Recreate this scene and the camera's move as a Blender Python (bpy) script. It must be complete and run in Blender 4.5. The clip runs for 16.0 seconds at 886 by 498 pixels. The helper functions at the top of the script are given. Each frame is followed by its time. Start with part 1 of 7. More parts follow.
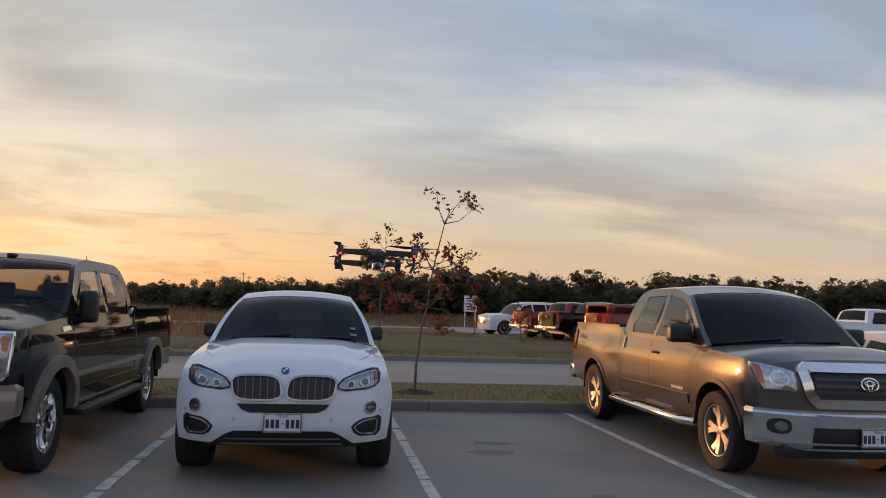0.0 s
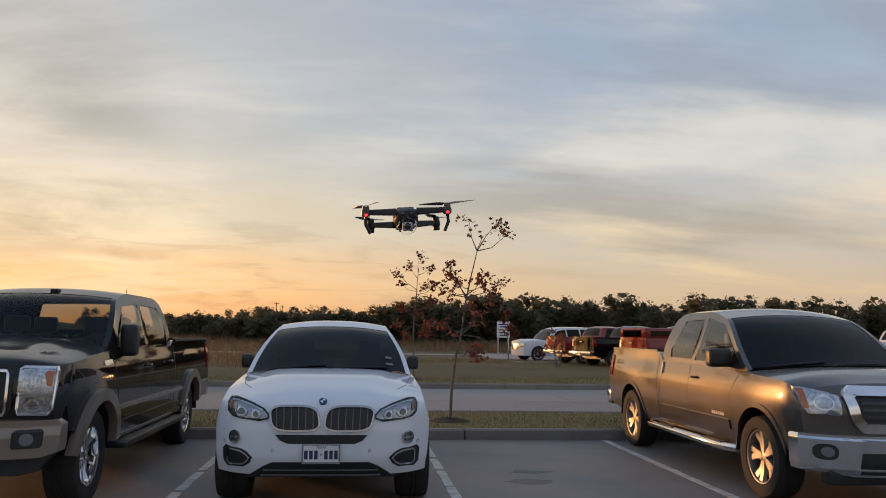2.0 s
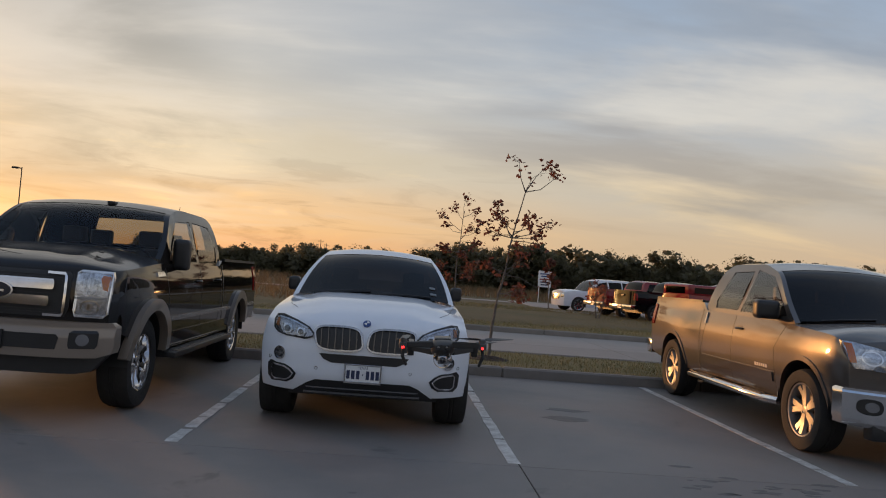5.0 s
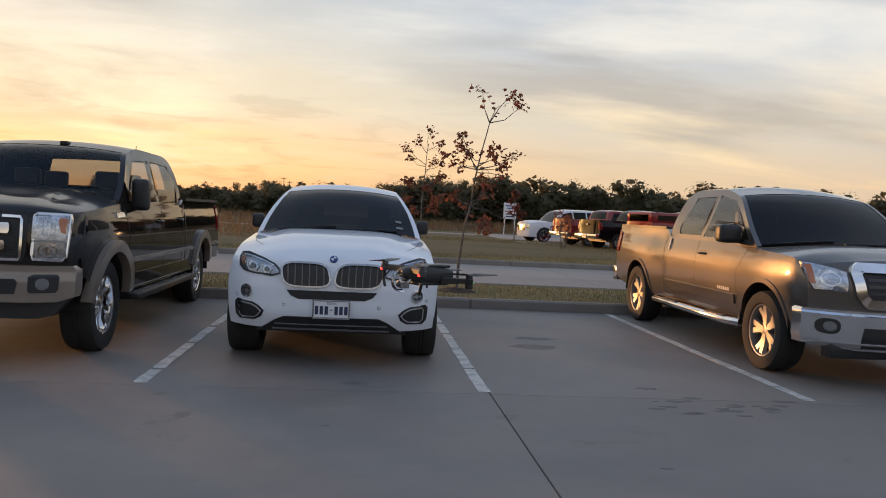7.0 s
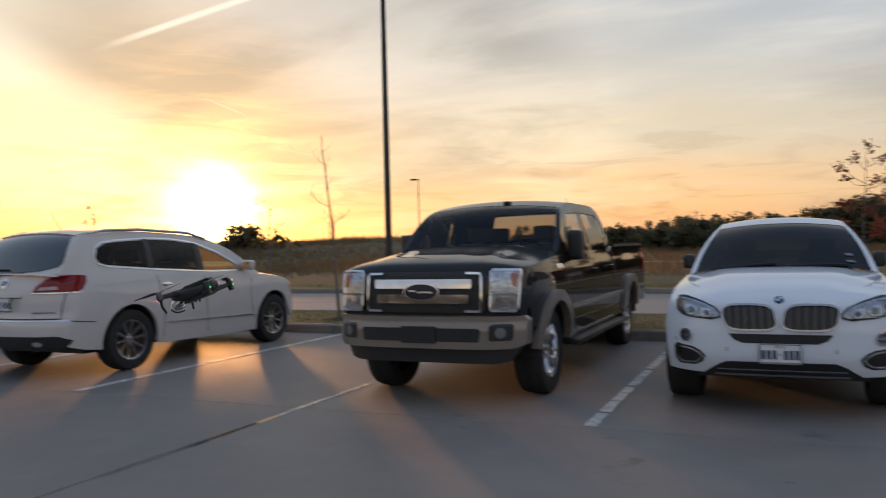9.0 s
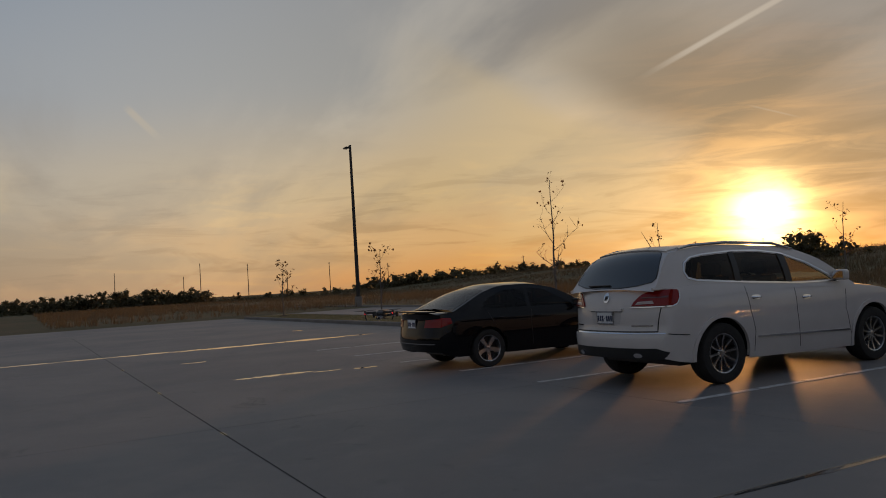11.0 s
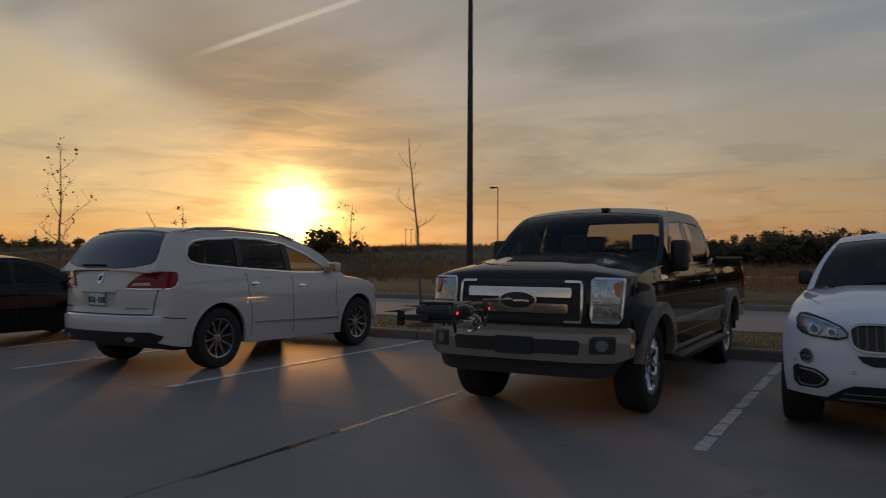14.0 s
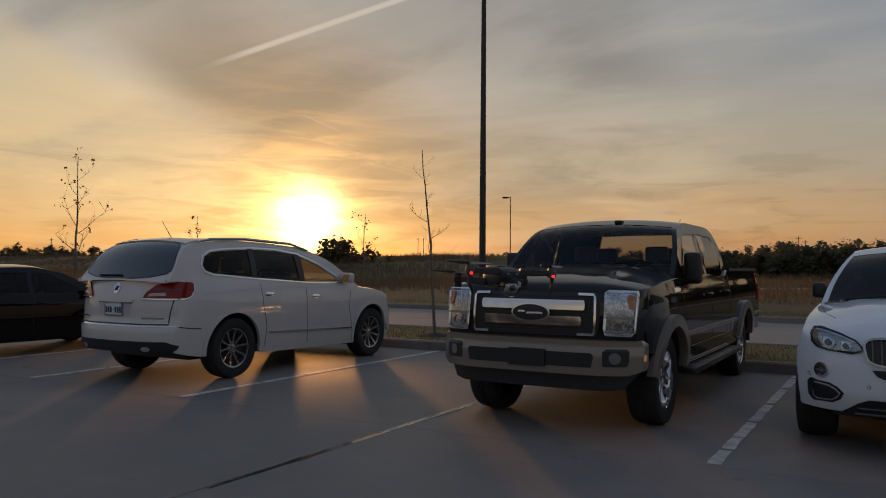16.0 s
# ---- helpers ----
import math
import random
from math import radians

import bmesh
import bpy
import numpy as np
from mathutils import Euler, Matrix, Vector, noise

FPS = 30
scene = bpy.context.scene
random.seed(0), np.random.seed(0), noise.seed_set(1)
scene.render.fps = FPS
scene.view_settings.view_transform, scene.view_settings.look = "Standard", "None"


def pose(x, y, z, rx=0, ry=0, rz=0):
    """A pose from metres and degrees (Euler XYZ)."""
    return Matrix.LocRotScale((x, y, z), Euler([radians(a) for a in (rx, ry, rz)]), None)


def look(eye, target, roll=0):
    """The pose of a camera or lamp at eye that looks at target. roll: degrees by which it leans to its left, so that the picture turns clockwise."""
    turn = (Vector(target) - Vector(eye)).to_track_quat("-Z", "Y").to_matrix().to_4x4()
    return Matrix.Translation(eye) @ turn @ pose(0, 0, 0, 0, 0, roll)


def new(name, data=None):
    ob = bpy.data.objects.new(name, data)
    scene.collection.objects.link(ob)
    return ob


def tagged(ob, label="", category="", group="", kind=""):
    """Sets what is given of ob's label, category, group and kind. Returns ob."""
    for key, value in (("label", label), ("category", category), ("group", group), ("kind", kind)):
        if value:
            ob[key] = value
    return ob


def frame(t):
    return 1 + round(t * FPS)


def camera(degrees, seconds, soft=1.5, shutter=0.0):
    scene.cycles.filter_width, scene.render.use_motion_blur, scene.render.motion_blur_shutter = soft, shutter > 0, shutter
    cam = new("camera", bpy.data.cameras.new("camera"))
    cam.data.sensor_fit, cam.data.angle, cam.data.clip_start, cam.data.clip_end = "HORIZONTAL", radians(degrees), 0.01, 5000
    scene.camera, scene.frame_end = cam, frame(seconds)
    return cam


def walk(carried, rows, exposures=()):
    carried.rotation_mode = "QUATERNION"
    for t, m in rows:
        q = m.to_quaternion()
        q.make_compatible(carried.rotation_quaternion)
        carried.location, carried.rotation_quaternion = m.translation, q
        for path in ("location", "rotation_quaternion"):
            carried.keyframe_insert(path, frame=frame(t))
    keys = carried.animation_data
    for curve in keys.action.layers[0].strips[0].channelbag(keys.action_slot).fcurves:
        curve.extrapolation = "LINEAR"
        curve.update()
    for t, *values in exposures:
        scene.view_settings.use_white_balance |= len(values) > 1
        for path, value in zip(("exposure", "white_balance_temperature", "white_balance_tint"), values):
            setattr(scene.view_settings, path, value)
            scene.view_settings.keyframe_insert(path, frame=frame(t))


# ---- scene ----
cam = camera(58.5, 16.0, soft=1.0, shutter=0.12)
PATH = [
    (0, (0.364, -1.256, 1.545), (0.65, 0.717, 1.694), 1.8),
    (0.5, (0.347, -1.262, 1.565), (0.631, 0.708, 1.765), 1.0),
    (1, (0.337, -1.262, 1.563), (0.581, 0.714, 1.759), 0.8),
    (1.5, (0.335, -1.26, 1.556), (0.567, 0.718, 1.739), 1.1),
    (2, (0.331, -1.272, 1.563), (0.537, 0.705, 1.776), 0.9),
    (2.5, (0.327, -1.267, 1.565), (0.497, 0.708, 1.825), 1.5),
    (3, (0.31, -1.25, 1.5), (0.455, 0.727, 1.765), 2.7),
    (3.5, (0.302, -1.254, 1.484), (0.418, 0.726, 1.739), 3.5),
    (4, (0.299, -1.251, 1.454), (0.385, 0.734, 1.683), 4.1),
    (4.5, (0.297, -1.255, 1.45), (0.378, 0.735, 1.633), 4.1),
    (5, (0.294, -1.249, 1.415), (0.397, 0.747, 1.489), 4.4),
    (5.2, (0.295, -1.251, 1.399), (0.412, 0.745, 1.43), 4.4),
    (7.3, (0.294, -1.206, 1.4), (0.496, 0.781, 1.31), 2.8),
    (7.5, (0.298, -1.206, 1.418), (0.487, 0.783, 1.324), 3.0),
    (8, (0.304, -1.214, 1.419), (0.482, 0.775, 1.313), 3.1),
    (8.5, (0.293, -1.218, 1.419), (0.336, 0.779, 1.319), 2.6),
    (9, (0.121, -1.262, 1.462), (-0.68, 0.571, 1.457), -1.4),
    (9.5, (-0.029, -1.386, 1.56), (-1.536, -0.073, 1.638), -3.5),
    (10, (-0.13, -1.422, 1.509), (-1.859, -0.421, 1.592), -3.5),
    (10.2, (-0.24, -1.445, 1.482), (-2.008, -0.514, 1.563), -3.6),
    (12.5, (-0.353, -1.233, 1.511), (-2.033, -0.157, 1.65), -3.2),
    (13, (-0.326, -1.183, 1.518), (-1.87, 0.085, 1.611), -2.4),
    (13.5, (-0.242, -1.174, 1.5), (-1.594, 0.299, 1.548), -0.5),
    (14, (-0.182, -1.076, 1.435), (-1.153, 0.672, 1.453), 0.2),
    (14.5, (-0.117, -1.098, 1.46), (-0.877, 0.752, 1.484), -0.3),
    (15, (-0.141, -1.09, 1.459), (-0.921, 0.751, 1.467), 0.4),
    (15.5, (-0.15, -1.114, 1.463), (-1.018, 0.688, 1.474), 0.2),
    (16, (-0.171, -1.118, 1.457), (-1.169, 0.614, 1.499), 0.4),
]
walk(cam, [(t, look(eye, target, roll)) for t, eye, target, roll in PATH],
     [(0, 0.0), (3.0, -0.06), (4.0, -0.15), (5.2, -0.12), (7.3, 0.28), (8.5, 0.26), (8.8, 0.22), (9.0, 0.06), (9.4, -0.74), (10.0, -1.12), (12.3, -1.26), (13.0, -1.3), (13.6, -1.24), (14.0, -1.12), (14.3, -0.92), (14.6, -0.76), (15.2, -0.66), (15.6, -0.74), (16.0, -0.92)])

# ---- world, sun ----
SUN_BEARING, SUN_HEIGHT = 39.7, 3.2        # degrees left of +y, degrees up
sun_dir = Vector((-math.sin(radians(SUN_BEARING)) * math.cos(radians(SUN_HEIGHT)),
                  math.cos(radians(SUN_BEARING)) * math.cos(radians(SUN_HEIGHT)), math.sin(radians(SUN_HEIGHT))))


class Nodes:
    """Short hand for building node trees."""

    def __init__(self, tree):
        self.tree = tree

    def add(self, kind, _=None, **inputs):
        n = self.tree.nodes.new(kind)
        for k, v in inputs.items():
            self.put(n.inputs[int(k[1:])] if k[0] == "i" and k[1:].isdigit() else n.inputs[k.replace("_", " ")], v)
        return n

    def put(self, socket, v):
        if isinstance(v, bpy.types.NodeSocket):
            self.tree.links.new(v, socket)
        elif isinstance(v, bpy.types.Node):
            self.tree.links.new(v.outputs[0], socket)
        else:
            socket.default_value = v

    def math(self, op, a, b=0.0, c=0.0, clamp=False):
        n = self.add("ShaderNodeMath", i0=a, i1=b, i2=c)
        n.operation, n.use_clamp = op, clamp
        return n.outputs[0]

    def dot(self, a, vec):
        n = self.add("ShaderNodeVectorMath", i0=a, i1=tuple(vec))
        n.operation = "DOT_PRODUCT"
        return n.outputs["Value"]

    def ramp(self, fac, stops, interp="EASE"):
        n = self.add("ShaderNodeValToRGB", None, i0=fac)
        n.color_ramp.interpolation = interp
        while len(n.color_ramp.elements) < len(stops):
            n.color_ramp.elements.new(0.5)
        for e, (p, col) in zip(n.color_ramp.elements, stops):
            e.position = p
            e.color = (*col, 1) if len(col) == 3 else col
        return n.outputs[0]

    def mix(self, fac, a, b, blend="MIX"):
        n = self.add("ShaderNodeMix")
        n.data_type, n.blend_type = "RGBA", blend
        self.put(n.inputs[0], fac)
        self.put(n.inputs[6], (*a, 1) if isinstance(a, tuple) and len(a) == 3 else a)
        self.put(n.inputs[7], (*b, 1) if isinstance(b, tuple) and len(b) == 3 else b)
        return n.outputs[2]

    def step(self, v, lo, hi):
        n = self.add("ShaderNodeMapRange", i0=v, i1=lo, i2=hi)
        n.interpolation_type = "SMOOTHSTEP"
        return n.outputs[0]


def make_world():
    world = bpy.data.worlds.new("evening_sky")
    scene.world = world
    world.use_nodes = True
    world.node_tree.nodes.clear()
    n = Nodes(world.node_tree)
    d = n.add("ShaderNodeTexCoord").outputs["Generated"]
    xyz = n.add("ShaderNodeSeparateXYZ", None, i0=d)
    up = xyz.outputs[2]
    toward = n.dot(d, sun_dir)
    flat = Vector((sun_dir.x, sun_dir.y, 0)).normalized()
    side = n.dot(d, flat)
    # the clear air: peach at the horizon, cream, then grey-blue
    far_side = n.ramp(up, [(0.0, (0.56, 0.36, 0.24)), (0.05, (0.62, 0.46, 0.32)), (0.13, (0.57, 0.51, 0.44)),
                           (0.24, (0.41, 0.47, 0.56)), (0.42, (0.29, 0.39, 0.54)), (1.0, (0.20, 0.30, 0.49))])
    sun_side = n.ramp(up, [(0.0, (0.80, 0.30, 0.09)), (0.06, (0.88, 0.51, 0.24)), (0.14, (0.66, 0.54, 0.38)),
                           (0.26, (0.50, 0.49, 0.47)), (0.45, (0.46, 0.47, 0.50)), (1.0, (0.22, 0.28, 0.39))])
    air = n.mix(n.step(side, 0.52, 0.93), far_side, sun_side)
    # behind the camera the evening is a dull blue
    air = n.mix(n.step(side, 0.45, -0.6), air, (0.325, 0.41, 0.605, 1))
    # long cloud streaks on a high flat layer
    lift = n.math("ADD", n.math("MAXIMUM", up, 0.0), 0.20)
    px = n.math("DIVIDE", xyz.outputs[0], lift)
    py = n.math("DIVIDE", xyz.outputs[1], lift)
    sheet = n.add("ShaderNodeCombineXYZ", None, i0=px, i1=py, i2=0.0)
    m1 = n.add("ShaderNodeMapping", None, i0=sheet, Rotation=(0, 0, radians(38)), Scale=(0.75, 1.35, 1.0))
    c1 = n.add("ShaderNodeTexNoise", None, i0=m1, Scale=1.0, Detail=9.0, Roughness=0.56, Distortion=0.6).outputs[0]
    m2 = n.add("ShaderNodeMapping", None, i0=sheet, Location=(3.1, 1.7, 0), Rotation=(0, 0, radians(20)), Scale=(0.2, 0.5, 1.0))
    c2 = n.add("ShaderNodeTexNoise", None, i0=m2, Scale=1.0, Detail=6.0, Roughness=0.5, Distortion=0.5).outputs[0]
    bank = n.add("ShaderNodeTexNoise", None, i0=m2, Scale=2.3, Detail=6.0, Roughness=0.55).outputs[0]
    cover = n.step(n.math("ADD", n.math("MULTIPLY", c1, 0.6), n.math("MULTIPLY", c2, 0.4)), 0.42, 0.56)
    lit = n.ramp(up, [(0.0, (0.70, 0.40, 0.21)), (0.10, (0.86, 0.65, 0.40)), (0.22, (0.75, 0.70, 0.63)), (0.5, (0.73, 0.76, 0.81)), (1.0, (0.48, 0.5, 0.56))])
    dark = n.ramp(up, [(0.0, (0.42, 0.27, 0.18)), (0.12, (0.42, 0.36, 0.31)), (0.3, (0.32, 0.36, 0.43)), (1.0, (0.25, 0.31, 0.42))])
    lit = n.mix(n.step(side, 0.75, 0.97), lit, n.ramp(up, [(0.0, (0.92, 0.42, 0.12)), (0.12, (0.92, 0.62, 0.28)), (0.24, (0.76, 0.67, 0.54)), (0.5, (0.74, 0.72, 0.69)), (1.0, (0.40, 0.41, 0.44))]))
    dark = n.mix(n.step(side, 0.75, 0.97), dark, n.ramp(up, [(0.0, (0.50, 0.23, 0.10)), (0.12, (0.42, 0.32, 0.21)), (0.26, (0.36, 0.34, 0.32)), (0.5, (0.36, 0.36, 0.38)), (1.0, (0.2, 0.23, 0.28))]))
    clouds = n.mix(n.step(bank, 0.40, 0.58), dark, lit)
    sky = n.mix(n.math("MULTIPLY", cover, 0.85), air, clouds)

    def toward_point(bearing, rise):
        b, h = radians(bearing), radians(rise)
        return n.dot(d, (-math.sin(b) * math.cos(h), math.cos(b) * math.cos(h), math.sin(h)))

    # a dark bank right above the sun, thinner bright cloud to its other side, a lit bank further round
    bankside = n.math("MULTIPLY", n.step(toward_point(27.0, 9.5), 0.962, 0.993), n.math("ADD", 0.34, n.math("MULTIPLY", n.step(c2, 0.4, 0.6), 0.5)))
    sky = n.mix(bankside, sky, (0.25, 0.24, 0.225, 1))
    bright = n.math("MULTIPLY", n.math("POWER", n.math("MAXIMUM", toward_point(49.0, 10.0), 0.0), 150.0), n.math("ADD", 0.4, n.math("MULTIPLY", n.step(c1, 0.4, 0.6), 0.8)))
    sky = n.mix(1.0, sky, n.mix(1.0, (0.30, 0.22, 0.12, 1), bright, "MULTIPLY"), "ADD")
    bright = n.math("MULTIPLY", n.math("POWER", n.math("MAXIMUM", toward_point(18.0, 7.5), 0.0), 240.0), n.math("ADD", 0.2, n.math("MULTIPLY", n.step(c1, 0.42, 0.56), 1.0)))
    sky = n.mix(1.0, sky, n.mix(1.0, (0.20, 0.13, 0.05, 1), bright, "MULTIPLY"), "ADD")
    veil = n.math("MULTIPLY", n.step(toward_point(20.0, 25.0), 0.82, 1.0), n.math("ADD", 0.1, n.math("MULTIPLY", n.step(c1, 0.36, 0.62), 0.45)))
    sky = n.mix(veil, sky, (0.74, 0.71, 0.67, 1))
    haze = n.math("POWER", n.math("MAXIMUM", toward_point(84.0, 13.0), 0.0), 14.0)
    sky = n.mix(1.0, sky, n.mix(1.0, (0.26, 0.245, 0.22, 1), haze, "MULTIPLY"), "ADD")
    west = n.math("MULTIPLY", n.math("POWER", n.math("MAXIMUM", toward_point(74.0, 3.0), 0.0), 18.0), n.step(up, 0.30, 0.02))
    sky = n.mix(1.0, sky, n.mix(1.0, (0.34, 0.20, 0.05, 1), west, "MULTIPLY"), "ADD")
    # the lower edge of the dark bank rises from the sun to one side
    edge = sun_dir.cross(Vector((-math.sin(radians(60)) * math.cos(radians(17)), math.cos(radians(60)) * math.cos(radians(17)), math.sin(radians(17))))).normalized()
    if edge.dot(Vector((-math.sin(radians(28)), math.cos(radians(28)), 0.25))) < 0:
        edge = -edge
    past = n.math("ADD", n.dot(d, edge), n.math("MULTIPLY", n.math("SUBTRACT", c1, 0.5), 0.12))
    near_sun = n.math("MULTIPLY", n.step(toward, 0.93, 0.985), n.step(up, 0.075, 0.15))
    sky = n.mix(n.math("MULTIPLY", n.math("MULTIPLY", n.step(past, -0.005, 0.06), n.step(past, 0.26, 0.1)), n.math("MULTIPLY", near_sun, 0.85)), sky, (0.30, 0.255, 0.20, 1))
    fan = n.math("MULTIPLY", n.math("MULTIPLY", n.step(past, 0.01, -0.03), n.step(past, -0.26, -0.07)), n.step(toward, 0.87, 0.98))
    sky = n.mix(n.math("MULTIPLY", fan, n.math("ADD", 0.5, n.math("MULTIPLY", n.step(c1, 0.4, 0.58), 0.4))), sky, (1.12, 0.86, 0.50, 1))
    # low thin bars of cloud, drawn out level along the horizon
    bearing = n.math("ARCTAN2", xyz.outputs[0], xyz.outputs[1])
    level = n.add("ShaderNodeCombineXYZ", None, i0=n.math("ADD", n.math("MULTIPLY", bearing, 7.0), n.math("MULTIPLY", up, 6.0)), i1=n.math("MULTIPLY", up, 46.0), i2=0.0)
    bars = n.add("ShaderNodeTexNoise", None, i0=level, Scale=1.0, Detail=7.0, Roughness=0.6, Distortion=0.7).outputs[0]
    bar = n.step(bars, 0.40, 0.62)
    low = n.math("MULTIPLY", n.step(up, 0.21, 0.07), n.step(side, 0.45, 0.95))
    sky = n.mix(n.math("MULTIPLY", low, n.math("MULTIPLY", n.step(bars, 0.50, 0.36), 0.42)), sky, n.mix(1.0, sky, (0.50, 0.47, 0.50, 1), "MULTIPLY"))
    sky = n.mix(n.math("MULTIPLY", low, n.math("MULTIPLY", n.step(bars, 0.54, 0.70), 0.40)), sky, n.mix(1.0, sky, (1.45, 1.30, 1.0, 1), "MULTIPLY"))
    # the sun's glow through the thin cloud
    streak = n.math("ADD", 0.12, n.math("ADD", n.math("MULTIPLY", n.step(c1, 0.38, 0.6), 0.5), n.math("MULTIPLY", bar, 0.75)))
    glow_wide = n.math("MULTIPLY", n.math("POWER", n.math("MAXIMUM", toward, 0.0), 85.0), streak)
    glow_mid = n.math("MULTIPLY", n.math("POWER", n.math("MAXIMUM", toward, 0.0), 320.0), streak)
    glow_core = n.math("MULTIPLY", n.math("POWER", n.math("MAXIMUM", toward, 0.0), 1700.0), n.math("ADD", 0.85, n.math("MULTIPLY", bar, 0.5)))
    total = n.mix(1.0, sky, n.mix(1.0, (0.55, 0.24, 0.05, 1), glow_wide, "MULTIPLY"), "ADD")
    total = n.mix(1.0, total, n.mix(1.0, (1.3, 0.72, 0.20, 1), glow_mid, "MULTIPLY"), "ADD")
    total = n.mix(1.0, total, n.mix(1.0, (8.0, 6.0, 2.6, 1), glow_core, "MULTIPLY"), "ADD")
    # vapour trails of two aircraft
    for bear_a, h_a, bear_b, h_b, width, power in ((47.5, 13.2, 33.4, 18.6, 0.0048, 0.9), (40.4, 10.7, 38.1, 9.8, 0.0015, 0.25), (83.6, 13.2, 82.0, 11.6, 0.006, 0.9)):
        ends = [Vector((-math.sin(radians(b)) * math.cos(radians(h)), math.cos(radians(b)) * math.cos(radians(h)), math.sin(radians(h)))) for b, h in ((bear_a, h_a), (bear_b, h_b))]
        normal = ends[0].cross(ends[1]).normalized()
        along = (ends[1] - ends[0]).normalized()
        line = n.step(n.math("ABSOLUTE", n.dot(d, normal)), width, width * 0.25)
        run = n.dot(d, along)
        a, b = ends[0].dot(along), ends[1].dot(along)
        reach = n.math("MULTIPLY", n.step(run, a, a + 0.35 * (b - a)), n.step(run, b + 0.6 * (b - a), b))
        total = n.mix(n.math("MULTIPLY", n.math("MULTIPLY", line, reach), power), total, (0.95, 0.84, 0.70, 1))
    clear = n.add("ShaderNodeTexSky")
    clear.sky_type, clear.sun_disc = "NISHITA", False
    clear.sun_elevation, clear.sun_rotation = radians(SUN_HEIGHT), radians(-SUN_BEARING)
    bg_clear = n.add("ShaderNodeBackground", None, Color=clear.outputs[0], Strength=0.03)
    bg = n.add("ShaderNodeBackground", None, Color=total, Strength=1.0)
    both = n.add("ShaderNodeAddShader", None, i0=bg_clear, i1=bg)
    out = n.add("ShaderNodeOutputWorld")
    n.put(out.inputs[0], both)


make_world()
lamp = bpy.data.lights.new("sun", "SUN")
lamp.energy, lamp.angle, lamp.color = 2.55, radians(2.5), (1.0, 0.44, 0.14)
sun = new("sun", lamp)
sun.matrix_basis = look((-40, 60, 30), Vector((-40, 60, 30)) - sun_dir)

# ---- materials ----
MATS = {}


def surface(name, base, rough=0.5, metal=0.0, second=None, scale=8.0, fine=120.0, amount=0.5, bump=0.0, coat=0.0, emit=0.0, stretch=(1, 1, 1), spec=0.5, island=0.0):
    """A material with coarse and fine variation between two colours, in metres."""
    if name in MATS:
        return MATS[name]
    m = MATS[name] = bpy.data.materials.new(name)
    m.use_nodes = True
    n = Nodes(m.node_tree)
    p = m.node_tree.nodes["Principled BSDF"]
    p.inputs["Metallic"].default_value, p.inputs["Coat Weight"].default_value = metal, coat
    p.inputs["Coat IOR"].default_value = 1.36 if max(base) < 0.008 else 1.44 if max(base) < 0.02 else 1.5
    p.inputs["Coat Roughness"].default_value, p.inputs["Specular IOR Level"].default_value = 0.04, spec
    co = n.add("ShaderNodeMapping", None, i0=n.add("ShaderNodeTexCoord").outputs["Object"], Scale=stretch)
    a = n.add("ShaderNodeTexNoise", None, i0=co, Scale=scale, Detail=5.0, Roughness=0.6).outputs[0]
    b = n.add("ShaderNodeTexNoise", None, i0=co, Scale=fine, Detail=3.0).outputs[0]
    v = n.step(n.math("ADD", n.math("MULTIPLY", a, 0.65), n.math("MULTIPLY", b, 0.35)), 0.34, 0.66)
    other = second or tuple(c * 0.8 for c in base)
    col = n.mix(n.math("MULTIPLY", v, amount), base, other)
    if island:
        r = n.add("ShaderNodeNewGeometry").outputs["Random Per Island"]
        col = n.mix(n.math("MULTIPLY", r, island), col, tuple(c * 0.35 for c in base))
    n.put(p.inputs["Base Color"], col)
    n.put(p.inputs["Roughness"], n.math("ADD", rough, n.math("MULTIPLY", n.math("SUBTRACT", a, 0.5), 0.12 * min(1, rough * 3)), clamp=True))
    if bump:
        n.put(p.inputs["Normal"], n.add("ShaderNodeBump", None, Strength=0.6, Distance=bump, Height=v).outputs[0])
    if emit:
        p.inputs["Emission Color"].default_value = (*base, 1)
        p.inputs["Emission Strength"].default_value = emit
    return m


def clear_glass(name, tint, gloss=0.04, sun_film=0.0, ior=1.30):
    if name in MATS:
        return MATS[name]
    m = MATS[name] = bpy.data.materials.new(name)
    m.use_nodes = True
    m.node_tree.nodes.clear()
    n = Nodes(m.node_tree)
    see = n.add("ShaderNodeBsdfTransparent", None, Color=(*tint, 1))
    shine = n.add("ShaderNodeBsdfGlossy", None, Color=(0.9, 0.9, 0.9, 1), Roughness=gloss)
    fr = n.add("ShaderNodeFresnel", None, IOR=ior)
    # translucent yellow film: the low sun's glow put into the pane's colour
    if sun_film:
        film = n.add("ShaderNodeBsdfTranslucent", None, Color=(0.85, 0.78, 0.45, 1))
        see = n.add("ShaderNodeMixShader", None, i0=sun_film, i1=see.outputs[0], i2=film.outputs[0])
    both = n.add("ShaderNodeMixShader", None, i0=fr.outputs[0], i1=see.outputs[0], i2=shine.outputs[0])
    out = n.add("ShaderNodeOutputMaterial")
    n.put(out.inputs[0], both)
    return m


